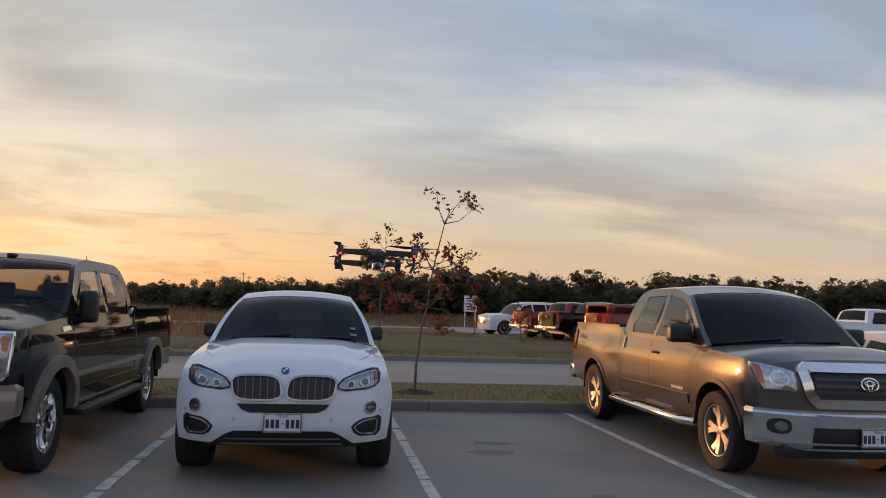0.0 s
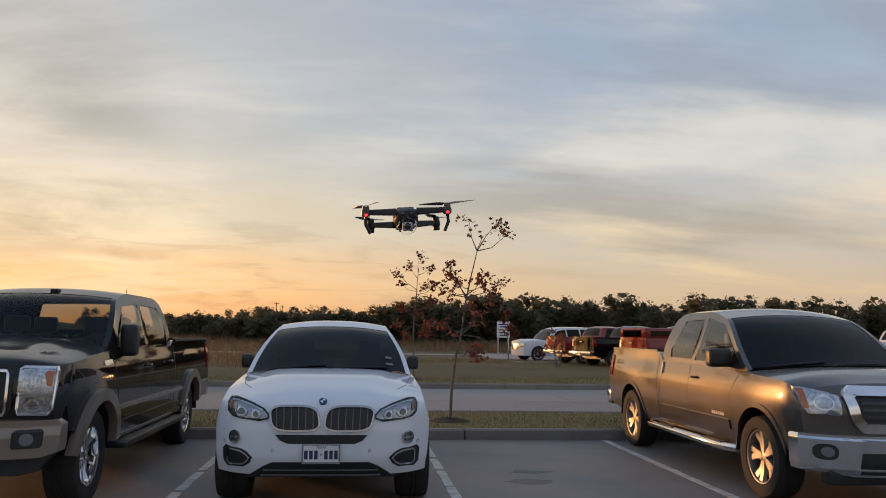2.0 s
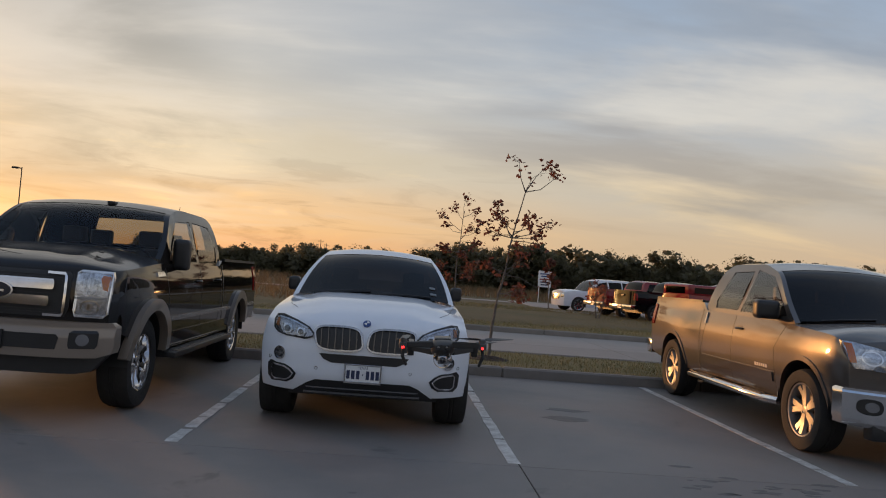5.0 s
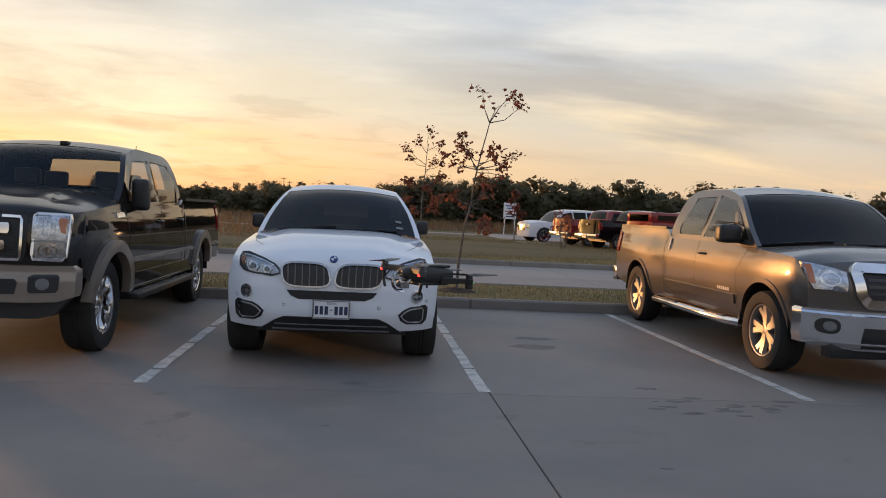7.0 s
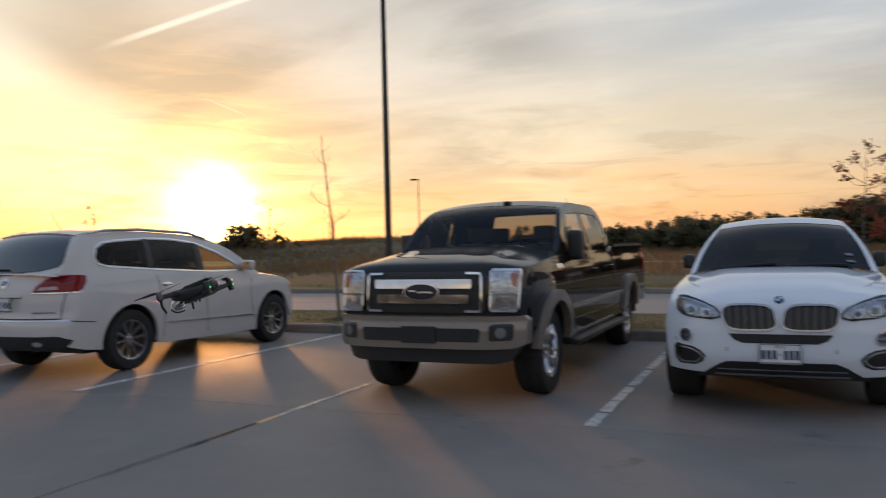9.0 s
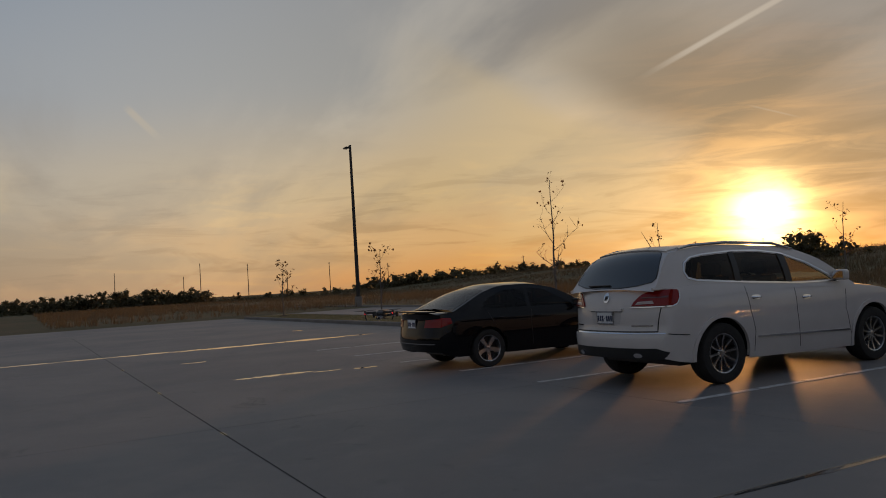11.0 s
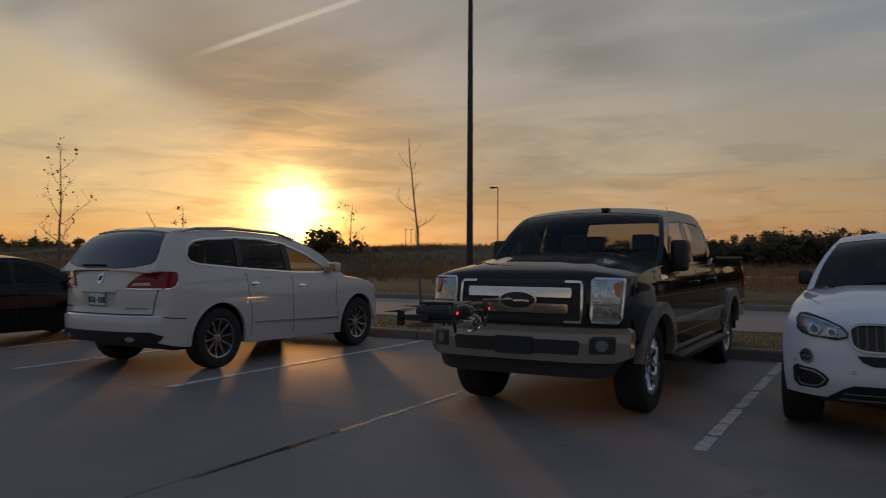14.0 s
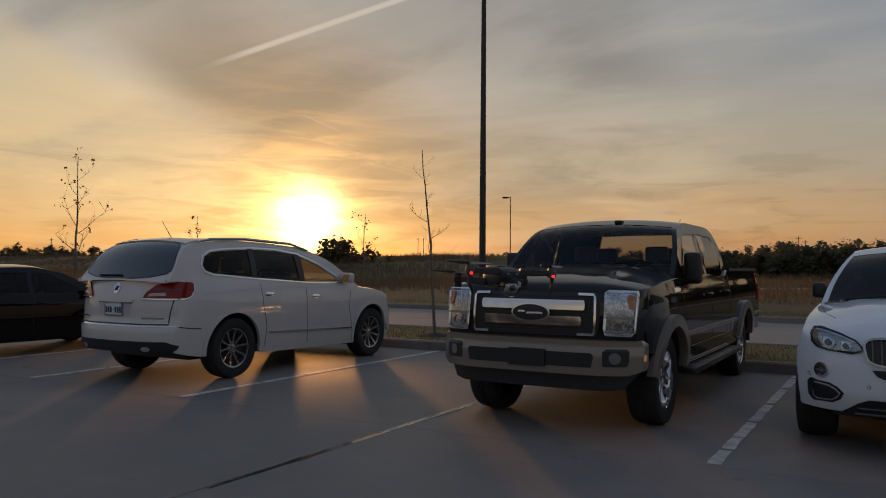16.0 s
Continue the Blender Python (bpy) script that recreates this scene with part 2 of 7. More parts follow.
def leaf(name, base, second):
    """Thin leaves that let the low sun through."""
    m = surface(name, base, 0.6, 0, second, 6, 60, 0.8, island=0.5)
    n = Nodes(m.node_tree)
    p = m.node_tree.nodes["Principled BSDF"]
    glow = n.add("ShaderNodeBsdfTranslucent", None, Color=(*(min(1.0, c * 1.8) for c in base), 1))
    both = n.add("ShaderNodeMixShader", None, i0=0.45, i1=p.outputs[0], i2=glow.outputs[0])
    n.put(m.node_tree.nodes["Material Output"].inputs[0], both)
    return m


def paint(name, base, metal=0.0, rough=0.3):
    return surface(name, base, rough, metal, tuple(c * 0.9 for c in base), 3.0, 900.0, 0.5, 0.0, 1.0, spec=0.0)


def ground_material(name, cols, scale, fine, bump, rough=0.9, cracks=False):
    """Concrete or soil: broad stains, mid blotches and grain."""
    m = MATS[name] = bpy.data.materials.new(name)
    m.use_nodes = True
    n = Nodes(m.node_tree)
    p = m.node_tree.nodes["Principled BSDF"]
    co = n.add("ShaderNodeNewGeometry").outputs["Position"]
    big = n.add("ShaderNodeTexNoise", None, i0=co, Scale=scale, Detail=6.0, Roughness=0.6, Distortion=0.5).outputs[0]
    mid = n.add("ShaderNodeTexNoise", None, i0=co, Scale=scale * 6, Detail=5.0, Roughness=0.65).outputs[0]
    tiny = n.add("ShaderNodeTexNoise", None, i0=co, Scale=fine, Detail=2.0).outputs[0]
    col = n.mix(n.step(big, 0.3, 0.7), cols[0], cols[1])
    col = n.mix(n.math("MULTIPLY", n.step(mid, 0.45, 0.75), 0.45), col, cols[2])
    col = n.mix(n.math("MULTIPLY", n.step(tiny, 0.35, 0.7), 0.25), col, tuple(c * 0.6 for c in cols[0]))
    if cracks:
        oi = n.add("ShaderNodeObjectInfo").outputs["Random"]
        col = n.mix(n.math("MULTIPLY", oi, 0.2), col, tuple(c * 0.5 for c in cols[1]))
        stain = n.add("ShaderNodeTexNoise", None, i0=co, Scale=0.8, Detail=4.0, Roughness=0.7, Distortion=1.5).outputs[0]
        col = n.mix(n.math("MULTIPLY", n.step(stain, 0.62, 0.75), 0.5), col, tuple(c * 0.35 for c in cols[1]))
    p.inputs["Specular IOR Level"].default_value = 0.42 if cracks else 0.2
    n.put(p.inputs["Base Color"], col)
    n.put(p.inputs["Roughness"], n.math("ADD", rough - 0.12, n.math("MULTIPLY", mid, 0.2)))
    n.put(p.inputs["Normal"], n.add("ShaderNodeBump", None, Strength=0.5, Distance=bump, Height=n.math("ADD", tiny, mid)).outputs[0])
    return m


CONCRETE = ground_material("lot_concrete", ((0.248, 0.214, 0.188), (0.153, 0.147, 0.144), (0.27, 0.245, 0.226)), 0.30, 160.0, 0.002, 0.66, True)
ROAD = ground_material("road_concrete", ((0.30, 0.27, 0.245), (0.25, 0.225, 0.2), (0.33, 0.30, 0.27)), 0.2, 120.0, 0.002, 0.85, True)
KERB = ground_material("kerb_concrete", ((0.25, 0.225, 0.20), (0.19, 0.17, 0.15), (0.29, 0.26, 0.23)), 0.9, 150.0, 0.003)
JOINT = surface("joint_tar", (0.03, 0.028, 0.026), 0.9)
SOIL = ground_material("dry_turf", ((0.21, 0.155, 0.07), (0.12, 0.115, 0.045), (0.26, 0.19, 0.095)), 0.35, 40.0, 0.02)
FIELD = ground_material("field_turf", ((0.13, 0.097, 0.05), (0.08, 0.078, 0.034), (0.165, 0.12, 0.065)), 0.09, 12.0, 0.05)
LINE = surface("road_paint", (0.64, 0.63, 0.60), 0.62, 0, (0.24, 0.22, 0.20), 7.0, 60.0, 0.75)
BLACK = surface("black_plastic", (0.012, 0.012, 0.013), 0.45, 0, (0.02, 0.02, 0.02))
RUBBER = surface("tyre_rubber", (0.012, 0.0115, 0.011), 0.8, 0, (0.03, 0.027, 0.024), 14.0, 200.0, 0.7, 0.002)
CHROME = surface("chrome", (0.75, 0.75, 0.76), 0.09, 1.0)
ALLOY = surface("alloy", (0.52, 0.52, 0.53), 0.28, 1.0)
DARK_IN = surface("dark_interior", (0.012, 0.011, 0.011), 0.8)
LEATHER = surface("seat_leather", (0.03, 0.026, 0.024), 0.6)

# ---- mesh helpers ----
def empty(name, m, label, category, group=""):
    e = new(name)
    e.empty_display_size = 0.1
    e.matrix_basis = m
    return tagged(e, label, category, group)


def part(name, bm, material, parent=None, label="", smooth=35.0):
    """Links a bmesh as one mesh object under a thing or a part."""
    me = bpy.data.meshes.new(name)
    bm.to_mesh(me)
    bm.free()
    me.materials.append(material)
    if smooth and len(me.polygons):
        me.shade_smooth()
        me.set_sharp_from_angle(angle=radians(smooth))
    ob = new(name, me)
    if parent is not None:
        ob.parent = parent
    if label:
        ob["label"] = label
    return ob


def thing(name, bm, material, label, category, group="", kind="", m=None, smooth=35.0):
    ob = part(name, bm, material, None, "", smooth)
    if m is not None:
        ob.matrix_basis = m
    return tagged(ob, label, category, group, kind)


def box(bm, x0, x1, y0, y1, z0, z1, bevel=0.0, seg=1):
    r = bmesh.ops.create_cube(bm, size=1.0, matrix=Matrix.Translation(((x0 + x1) / 2, (y0 + y1) / 2, (z0 + z1) / 2)) @ Matrix.Diagonal((x1 - x0, y1 - y0, z1 - z0, 1)))
    if bevel:
        es = list({e for v in r["verts"] for e in v.link_edges})
        bmesh.ops.bevel(bm, geom=es, offset=bevel, segments=seg, affect="EDGES", profile=0.6)
    return bm


def tube(bm, path, radii, sides=8, cap=True):
    """A round bar along points."""
    rings = []
    pts = [Vector(p) for p in path]
    for i, p in enumerate(pts):
        d = (pts[min(i + 1, len(pts) - 1)] - pts[max(i - 1, 0)]).normalized()
        a = d.orthogonal().normalized() if abs(d.z) < 0.99 else Vector((1, 0, 0))
        if abs(d.z) < 0.99:
            a = d.cross(Vector((0, 0, 1))).normalized()
        b = d.cross(a)
        r = radii[i] if isinstance(radii, (list, tuple)) else radii
        rings.append([bm.verts.new(p + r * (math.cos(2 * math.pi * k / sides) * a + math.sin(2 * math.pi * k / sides) * b)) for k in range(sides)])
    for q, s in zip(rings, rings[1:]):
        for k in range(sides):
            bm.faces.new((q[k], q[(k + 1) % sides], s[(k + 1) % sides], s[k]))
    if cap:
        bm.faces.new(rings[0][::-1])
        bm.faces.new(rings[-1])
    return bm


def lathe(bm, prof, seg=40, axis="X", centre=(0, 0, 0)):
    """Turns (radius, along) pairs about an axis through centre."""
    rings = []
    for r, h in prof:
        ring = []
        for k in range(seg):
            c, s = r * math.cos(2 * math.pi * k / seg), r * math.sin(2 * math.pi * k / seg)
            v = (h, c, s) if axis == "X" else ((c, h, s) if axis == "Y" else (c, s, h))
            ring.append(bm.verts.new(Vector(v) + Vector(centre)))
        rings.append(ring)
    for a, b in zip(rings, rings[1:]):
        for k in range(seg):
            bm.faces.new((a[k], a[(k + 1) % seg], b[(k + 1) % seg], b[k]))
    return bm


def row_span(poly, v):
    us = []
    for (u0, v0), (u1, v1) in zip(poly, poly[1:] + poly[:1]):
        lo, hi = min(v0, v1), max(v0, v1)
        if lo - 2e-5 <= v <= hi + 2e-5:
            if hi - lo < 2e-5:
                us += [u0, u1]
            else:
                us.append(u0 + (u1 - u0) * min(1.0, max(0.0, (v - v0) / (v1 - v0))))
    return min(us), max(us)


def patch(bm, poly, surf, proud=0.008, deep=0.012, nu=8, dv=0.05):
    """A plate of the outline poly (u, v) laid on surf(u, v, off), standing proud of it; its rim goes deep below."""
    levels = sorted({round(v, 5) for _, v in poly})
    vs = []
    for a, b in zip(levels, levels[1:]):
        k = max(1, int((b - a) / dv))
        vs += [a + (b - a) * i / k for i in range(k)]
    vs.append(levels[-1])
    top, rim = [], []
    for v in vs:
        lo, hi = row_span(poly, v)
        us = [lo + (hi - lo) * i / nu for i in range(nu + 1)]
        top.append([bm.verts.new(surf(u, v, proud)) for u in us])
        rim.append([bm.verts.new(surf(u, v, -deep)) for u in us])
    def quad(*q):
        try:
            bm.faces.new(q)
        except ValueError:
            pass
    for j in range(len(vs) - 1):
        for i in range(nu):
            quad(top[j][i], top[j][i + 1], top[j + 1][i + 1], top[j + 1][i])
        quad(rim[j][0], top[j][0], top[j + 1][0], rim[j + 1][0])
        quad(top[j][nu], rim[j][nu], rim[j + 1][nu], top[j + 1][nu])
    for i in range(nu):
        quad(rim[0][i], rim[0][i + 1], top[0][i + 1], top[0][i])
        quad(top[-1][i], top[-1][i + 1], rim[-1][i + 1], rim[-1][i])
    bmesh.ops.remove_doubles(bm, verts=bm.verts, dist=1e-5)
    bmesh.ops.recalc_face_normals(bm, faces=bm.faces)
    return bm


def strip(bm, pts, width, surf, proud=0.006, deep=0.006, closed=False):
    """A flat band of a width along points (u, v) on surf."""
    n = len(pts)
    offs = []
    for i in range(n):
        a = Vector(pts[(i - 1) % n] if closed or i else pts[0])
        b = Vector(pts[(i + 1) % n] if closed or i < n - 1 else pts[-1])
        d = (b - a).normalized()
        offs.append(Vector((-d.y, d.x)) * width / 2)
    ring = []
    for p, o in zip(pts, offs):
        p = Vector(p)
        q, r = p + o, p - o
        ring.append([bm.verts.new(surf(q.x, q.y, -deep)), bm.verts.new(surf(q.x, q.y, proud)), bm.verts.new(surf(r.x, r.y, proud)), bm.verts.new(surf(r.x, r.y, -deep))])
    for i in range(n if closed else n - 1):
        a, b = ring[i], ring[(i + 1) % n]
        for k in range(3):
            bm.faces.new((a[k], a[k + 1], b[k + 1], b[k]))
    if not closed:
        bm.faces.new(ring[0][::-1])
        bm.faces.new(ring[-1])
    bmesh.ops.recalc_face_normals(bm, faces=bm.faces)
    return bm


def lerp_table(table, v):
    """Smooth monotone interpolation in (v, value) pairs."""
    if v <= table[0][0]:
        return table[0][1]
    for i, ((a, p), (b, q)) in enumerate(zip(table, table[1:])):
        if v <= b:
            t = (v - a) / (b - a)
            def slope(j):
                if j <= 0 or j >= len(table) - 1:
                    k = 1 if j <= 0 else len(table) - 1
                    return (table[k][1] - table[k - 1][1]) / (table[k][0] - table[k - 1][0])
                s0 = (table[j][1] - table[j - 1][1]) / (table[j][0] - table[j - 1][0])
                s1 = (table[j + 1][1] - table[j][1]) / (table[j + 1][0] - table[j][0])
                return 0.0 if s0 * s1 <= 0 else 2 * s0 * s1 / (s0 + s1)
            h, m0, m1 = b - a, slope(i), slope(i + 1)
            return ((2 * t**3 - 3 * t**2 + 1) * p + (t**3 - 2 * t**2 + t) * h * m0 + (-2 * t**3 + 3 * t**2) * q + (t**3 - t**2) * h * m1)
    return table[-1][1]


def oval(cx, cz, rx, rz, n=20, p=2.0):
    """Points of a superellipse."""
    out = []
    for k in range(n):
        c, s = math.cos(2 * math.pi * (k + 0.5) / n), math.sin(2 * math.pi * (k + 0.5) / n)
        out.append((cx + rx * math.copysign(abs(c) ** (2 / p), c), cz + rz * math.copysign(abs(s) ** (2 / p), s)))
    return out


# ---- vehicles ----
class Car:
    """A vehicle in its own space: nose toward -y, front axle at y = 0, on z = 0."""

    NX = 26

    def __init__(self, root, spec, colour):
        self.root, self.s, self.colour = root, spec, colour
        self.yf, self.yr = spec["front"], spec["rear"]

    # plan and profile of the body
    def hw(self, y):
        return lerp_table(self.s["plan"], y)

    def low(self, y):
        z = lerp_table(self.s["low"], y)
        for c in (0.0, self.s["wheelbase"]):
            r = self.s["arch"]
            if abs(y - c) < r:
                z = max(z, self.s["hub"] + math.sqrt(max(r * r - (y - c) ** 2, 0)) * self.s.get("arch_high", 1.0))
        return z

    def shoulder(self, y):
        return lerp_table(self.s["shoulder"], y)

    def crown(self, y):
        return lerp_table(self.s["crown"], y)

    def warp(self, x, y, z):
        s = self.s
        f = max(0.0, 1 - (y - self.yf) / s.get("nose_run", 0.8)) ** 2
        r = max(0.0, 1 - (self.yr - y) / s.get("tail_run", 0.6)) ** 2
        e = min(1.0, abs(x) / s["plan_max"])
        return y + f * (s["nose_sweep"] * e ** s.get("nose_pow", 3.0) + lerp_table(s["nose_prof"], z)) - r * (s["tail_sweep"] * e ** 3 + lerp_table(s["tail_prof"], z))

    def xside(self, y, z):
        return self.hw(y) * lerp_table(self.s["side"], z)

    def nose(self, x, z, off=0.0):
        return Vector((x, self.warp(x, self.yf, z) - off, z))

    def tail(self, x, z, off=0.0):
        return Vector((x, self.warp(x, self.yr, z) + off, z))

    def flank(self, sign):
        def surf(y, z, off=0.0):
            x = self.xside(y, z) + off
            return Vector((sign * x, self.warp(x, y, z), z))
        return surf

    def rise(self, x, y):
        """Height of the bonnet or deck over the shoulder line, with its pressed ridges."""
        xs = self.xside(y, self.shoulder(y))
        z = self.crown(y) * (1 - min(1.0, abs(x) / xs) ** self.s.get("crown_pow", 2.6))
        for y0, y1, x0, x1, high, wide in self.s.get("ridges", ()):
            f = (y - y0) / (y1 - y0)
            if 0 < f < 1:
                d = (abs(x) - (x0 + (x1 - x0) * f)) / wide
                z += high * min(1.0, 5 * f, 5 * (1 - f)) * (1 / (1 + math.exp(max(-30, min(30, 4 * d)))) if wide > 0 else math.exp(-d * d))
        return z

    def top(self, x, y, off=0.0):
        z = self.shoulder(y) + self.rise(x, y)
        return Vector((x, self.warp(x, y, z), z + off))

    def body(self):
        s, bm = self.s, bmesh.new()
        ys = set(np.linspace(self.yf, self.yr, 46)) | {self.yf + d for d in (0.012, 0.03, 0.055, 0.085, 0.15)}
        for c in (0.0, s["wheelbase"]):
            ys |= {c + s["arch"] * math.cos(math.pi * k / 14) for k in range(15)} | {c - s["arch"] - 0.004, c + s["arch"] + 0.004}
        bed = s.get("bed")
        if bed:
            ys |= {bed[0] - 0.01, bed[0], bed[1], bed[1] + 0.01}
        ys = sorted(y for y in ys if self.yf <= y <= self.yr)
        rows, NS = [], 12
        for y in ys:
            lo, sh = self.low(y), self.shoulder(y)
            zs = [lo + (sh - lo) * k / NS for k in range(NS + 1)]
            right = [(self.xside(y, z), z) for z in zs]
            xs = right[-1][0]
            ts = [math.sin(math.pi / 2 * (1 - 2 * k / self.NX)) for k in range(1, self.NX)]
            if bed and bed[0] <= y <= bed[1]:
                top = [(math.copysign(min(abs(t) * xs * 1.2, xs - 0.07), t), sh - (0.0 if abs(t) > 0.9 else bed[2])) for t in ts]
            else:
                top = [(t * xs, sh + self.rise(t * xs, y)) for t in ts]
            sec = right + top + [(-x, z) for x, z in right[::-1]]
            rows.append([bm.verts.new((x, self.warp(x, y, z), z)) for x, z in sec])
        for a, b in zip(rows, rows[1:]):
            for k in range(len(a) - 1):
                bm.faces.new((a[k], a[k + 1], b[k + 1], b[k]))
        # nose and tail, filled across at each height
        for row, y in ((rows[0], ys[0]), (rows[-1], ys[-1])):
            m = len(row)
            cols = []
            for j in range(NS):
                xr, zr = row[j].co.x, row[j].co.z
                line = [row[j]]
                for k in range(1, self.NX):
                    t = math.sin(math.pi / 2 * (1 - 2 * k / self.NX))
                    line.append(bm.verts.new((t * xr, self.warp(t * xr, y, zr), zr)))
                cols.append(line + [row[m - 1 - j]])
            cols.append(row[NS:NS + self.NX + 1])
            for a, b in zip(cols, cols[1:]):
                for k in range(self.NX):
                    if len({a[k], a[k + 1], b[k + 1], b[k]}) == 4:
                        bm.faces.new((a[k], a[k + 1], b[k + 1], b[k]))
        bmesh.ops.recalc_face_normals(bm, faces=bm.faces)
        part("body", bm, self.colour, self.root, "", 48.0)
        # dark underside and wheel wells
        bm = bmesh.new()
        w = s["plan_max"] - 0.3
        box(bm, -w, w, self.yf + 0.35, self.yr - 0.6, s["floor"], s["floor"] + 0.45)
        part("underbody", bm, BLACK, self.root)
        for c in (0.0, s["wheelbase"]):
            pts = [(s["arch"] + 0.01) * Vector((math.cos(a), math.sin(a))) for a in np.linspace(0.02, math.pi - 0.02, 18)]
            for x0, x1 in ((-s["plan_max"] * 0.985, -0.35), (0.35, s["plan_max"] * 0.985)):
                bm = bmesh.new()
                q = [[bm.verts.new((x, c + p.x, s["hub"] + p.y)) for p in pts] for x in (x0 + 0.02, x1 - 0.02)]
                for k in range(len(pts) - 1):
                    bm.faces.new((q[0][k], q[0][k + 1], q[1][k + 1], q[1][k]))
                part("wheel_well", bm, BLACK, self.root)

    # the glasshouse: an arc of (y, z, half width) from the windscreen's foot over the roof to the rear
    def arc(self, k):
        """Point at a parameter: whole numbers are the listed points."""
        a = self.s["arc"]
        tab = lambda i: [(n, p[i]) for n, p in enumerate(a)]
        y, z = (lerp_table(tab(i), k) for i in range(2))
        return y, z, abs(self.glass_side(1)(y, z).x)

    def arc_surf(self, t, k, off=0.0):
        y, z, w = self.arc(k)
        y1, z1, _ = self.arc(k + 0.02)
        y0, z0, _ = self.arc(k - 0.02)
        d = Vector((0, y1 - y0, z1 - z0))
        d = d.normalized() if d.length > 1e-9 else Vector((0, 1, 0))
        nrm = Vector((0, -d.z, d.y))
        bow = self.s.get("bow", 0.07) * (1 - abs(t) ** 2.2)
        return Vector((t * w, y, z)) + nrm * (bow + off)

    def glass_side(self, sign):
        s = self.s
        z0, w0, z1, w1 = s["side_glass"]
        def surf(y, z, off=0.0):
            f = (z - z0) / (z1 - z0)
            x = w0 + (w1 - w0) * f + 0.035 * math.sin(math.pi * min(max(f, 0), 1)) + off
            f2 = lerp_table(s.get("cab_taper", [(-9, 1.0), (9, 1.0)]), y)
            return Vector((sign * x * f2, y, z))
        return surf

    def back_light(self, sheet, rf, bl, e, pane_mat):
        """Rear window between painted frames."""
        s = self.s
        b = sheet("rear_window", rf + s.get("back_head", 0.02), bl - s.get("back_foot", 0.02), pane_mat, 0.002, -e, e)
        b.visible_shadow = False
        sheet("rear_frame", rf, bl, self.colour, 0.0, -1.0, -e, nt=2)
        sheet("rear_frame", rf, bl, self.colour, 0.0, e, 1.0, nt=2)
        if s.get("back_foot", 0.02) > 0.05:
            sheet("rear_panel", bl - s["back_foot"], bl, self.colour, 0.0, -e, e)
        if s.get("back_head", 0.02) > 0.05:
            sheet("rear_header", rf, rf + s["back_head"], self.colour, 0.0, -e, e)

    def cabin(self, glass, rear_glass=None, interior=True):
        s, a = self.s, self.s["arc"]
        ws, rf, bl = s["arc_split"]          # last index of windscreen, of roof, of backlight
        def sheet(name, k0, k1, mat, off, t0=-1.0, t1=1.0, nk=14, nt=14, label=""):
            bm = bmesh.new()
            g = [[bm.verts.new(self.arc_surf(t0 + (t1 - t0) * i / nt, k0 + (k1 - k0) * j / nk, off)) for i in range(nt + 1)] for j in range(nk + 1)]
            for j in range(nk):
                for i in range(nt):
                    bm.faces.new((g[j][i], g[j][i + 1], g[j + 1][i + 1], g[j + 1][i]))
            bmesh.ops.recalc_face_normals(bm, faces=bm.faces)
            return part(name, bm, mat, self.root, label)
        sheet("roof", ws, rf, s.get("roof_mat", self.colour), 0.0, nk=24)
        w = sheet("windscreen", 0.03, ws, glass, -0.004, -0.94, 0.94)
        w.visible_shadow = False
        sheet("windscreen_frame", 0, ws, self.colour, 0.0, -1.0, -0.94, nt=2)
        sheet("windscreen_frame", 0, ws, self.colour, 0.0, 0.94, 1.0, nt=2)
        e = s.get("back_edge", 0.9)
        if s.get("back_poly"):
            hatch = sheet("hatch", rf, bl, self.colour, 0.0, nk=20)
            part("rear_window", patch(bmesh.new(), s["back_poly"], self.arc_surf, 0.006, 0.006, 16, 0.05), rear_glass or glass, hatch)
            part("window_seal", strip(bmesh.new(), s["back_poly"], 0.012, self.arc_surf, 0.009, 0.004, True), BLACK, hatch)
        else:
            self.back_light(sheet, rf, bl, e, rear_glass or glass)
        # sides: a frame with holes for the panes
        outline = [self.arc(k)[:2] for k in np.linspace(0, bl, 60)]
        base = s["belt"]
        lower = [(y, lerp_table(base, y)) for y in np.linspace(outline[-1][0], outline[0][0], 24)]
        outer = [(y, max(z, lerp_table(base, y))) for y, z in outline] + [(y, z - 0.03) for y, z in lower]
        for sign in (-1, 1):
            surf = self.glass_side(sign)
            bm = bmesh.new()
            edges = []
            for loop in [outer] + s["panes"]:
                vs = [bm.verts.new((p[0], p[1], 0)) for p in loop]
                edges += [bm.edges.new((vs[i], vs[(i + 1) % len(vs)])) for i in range(len(vs))]
            bmesh.ops.remove_doubles(bm, verts=bm.verts, dist=1e-4)
            bmesh.ops.triangle_fill(bm, edges=bm.edges[:], use_beauty=True)
            for v in bm.verts:
                y, z = v.co.x, v.co.y
                p = surf(y, z)
                # meet the arc's own width along the roof edge
                v.co = p
            r = bmesh.ops.extrude_face_region(bm, geom=bm.faces[:])
            for v in (g for g in r["geom"] if isinstance(g, bmesh.types.BMVert)):
                v.co.x -= sign * 0.03
            bmesh.ops.recalc_face_normals(bm, faces=bm.faces)
            part("window_frame", bm, s.get("frame_mat", self.colour), self.root)
            for k, loop in enumerate(s["panes"]):
                bm = patch(bmesh.new(), loop, lambda u, v, o: surf(u, v, o), -0.008, 0.012, 4, 0.08)
                g = part("side_window", bm, s.get("rear_side_mat", s.get("side_mat", glass)) if k else s.get("side_mat", glass), self.root)
                g.visible_shadow = False
                if s.get("chrome_line"):
                    part("window_trim", strip(bmesh.new(), loop, 0.014, surf, 0.006, 0.004, True), s["chrome_line"], self.root)
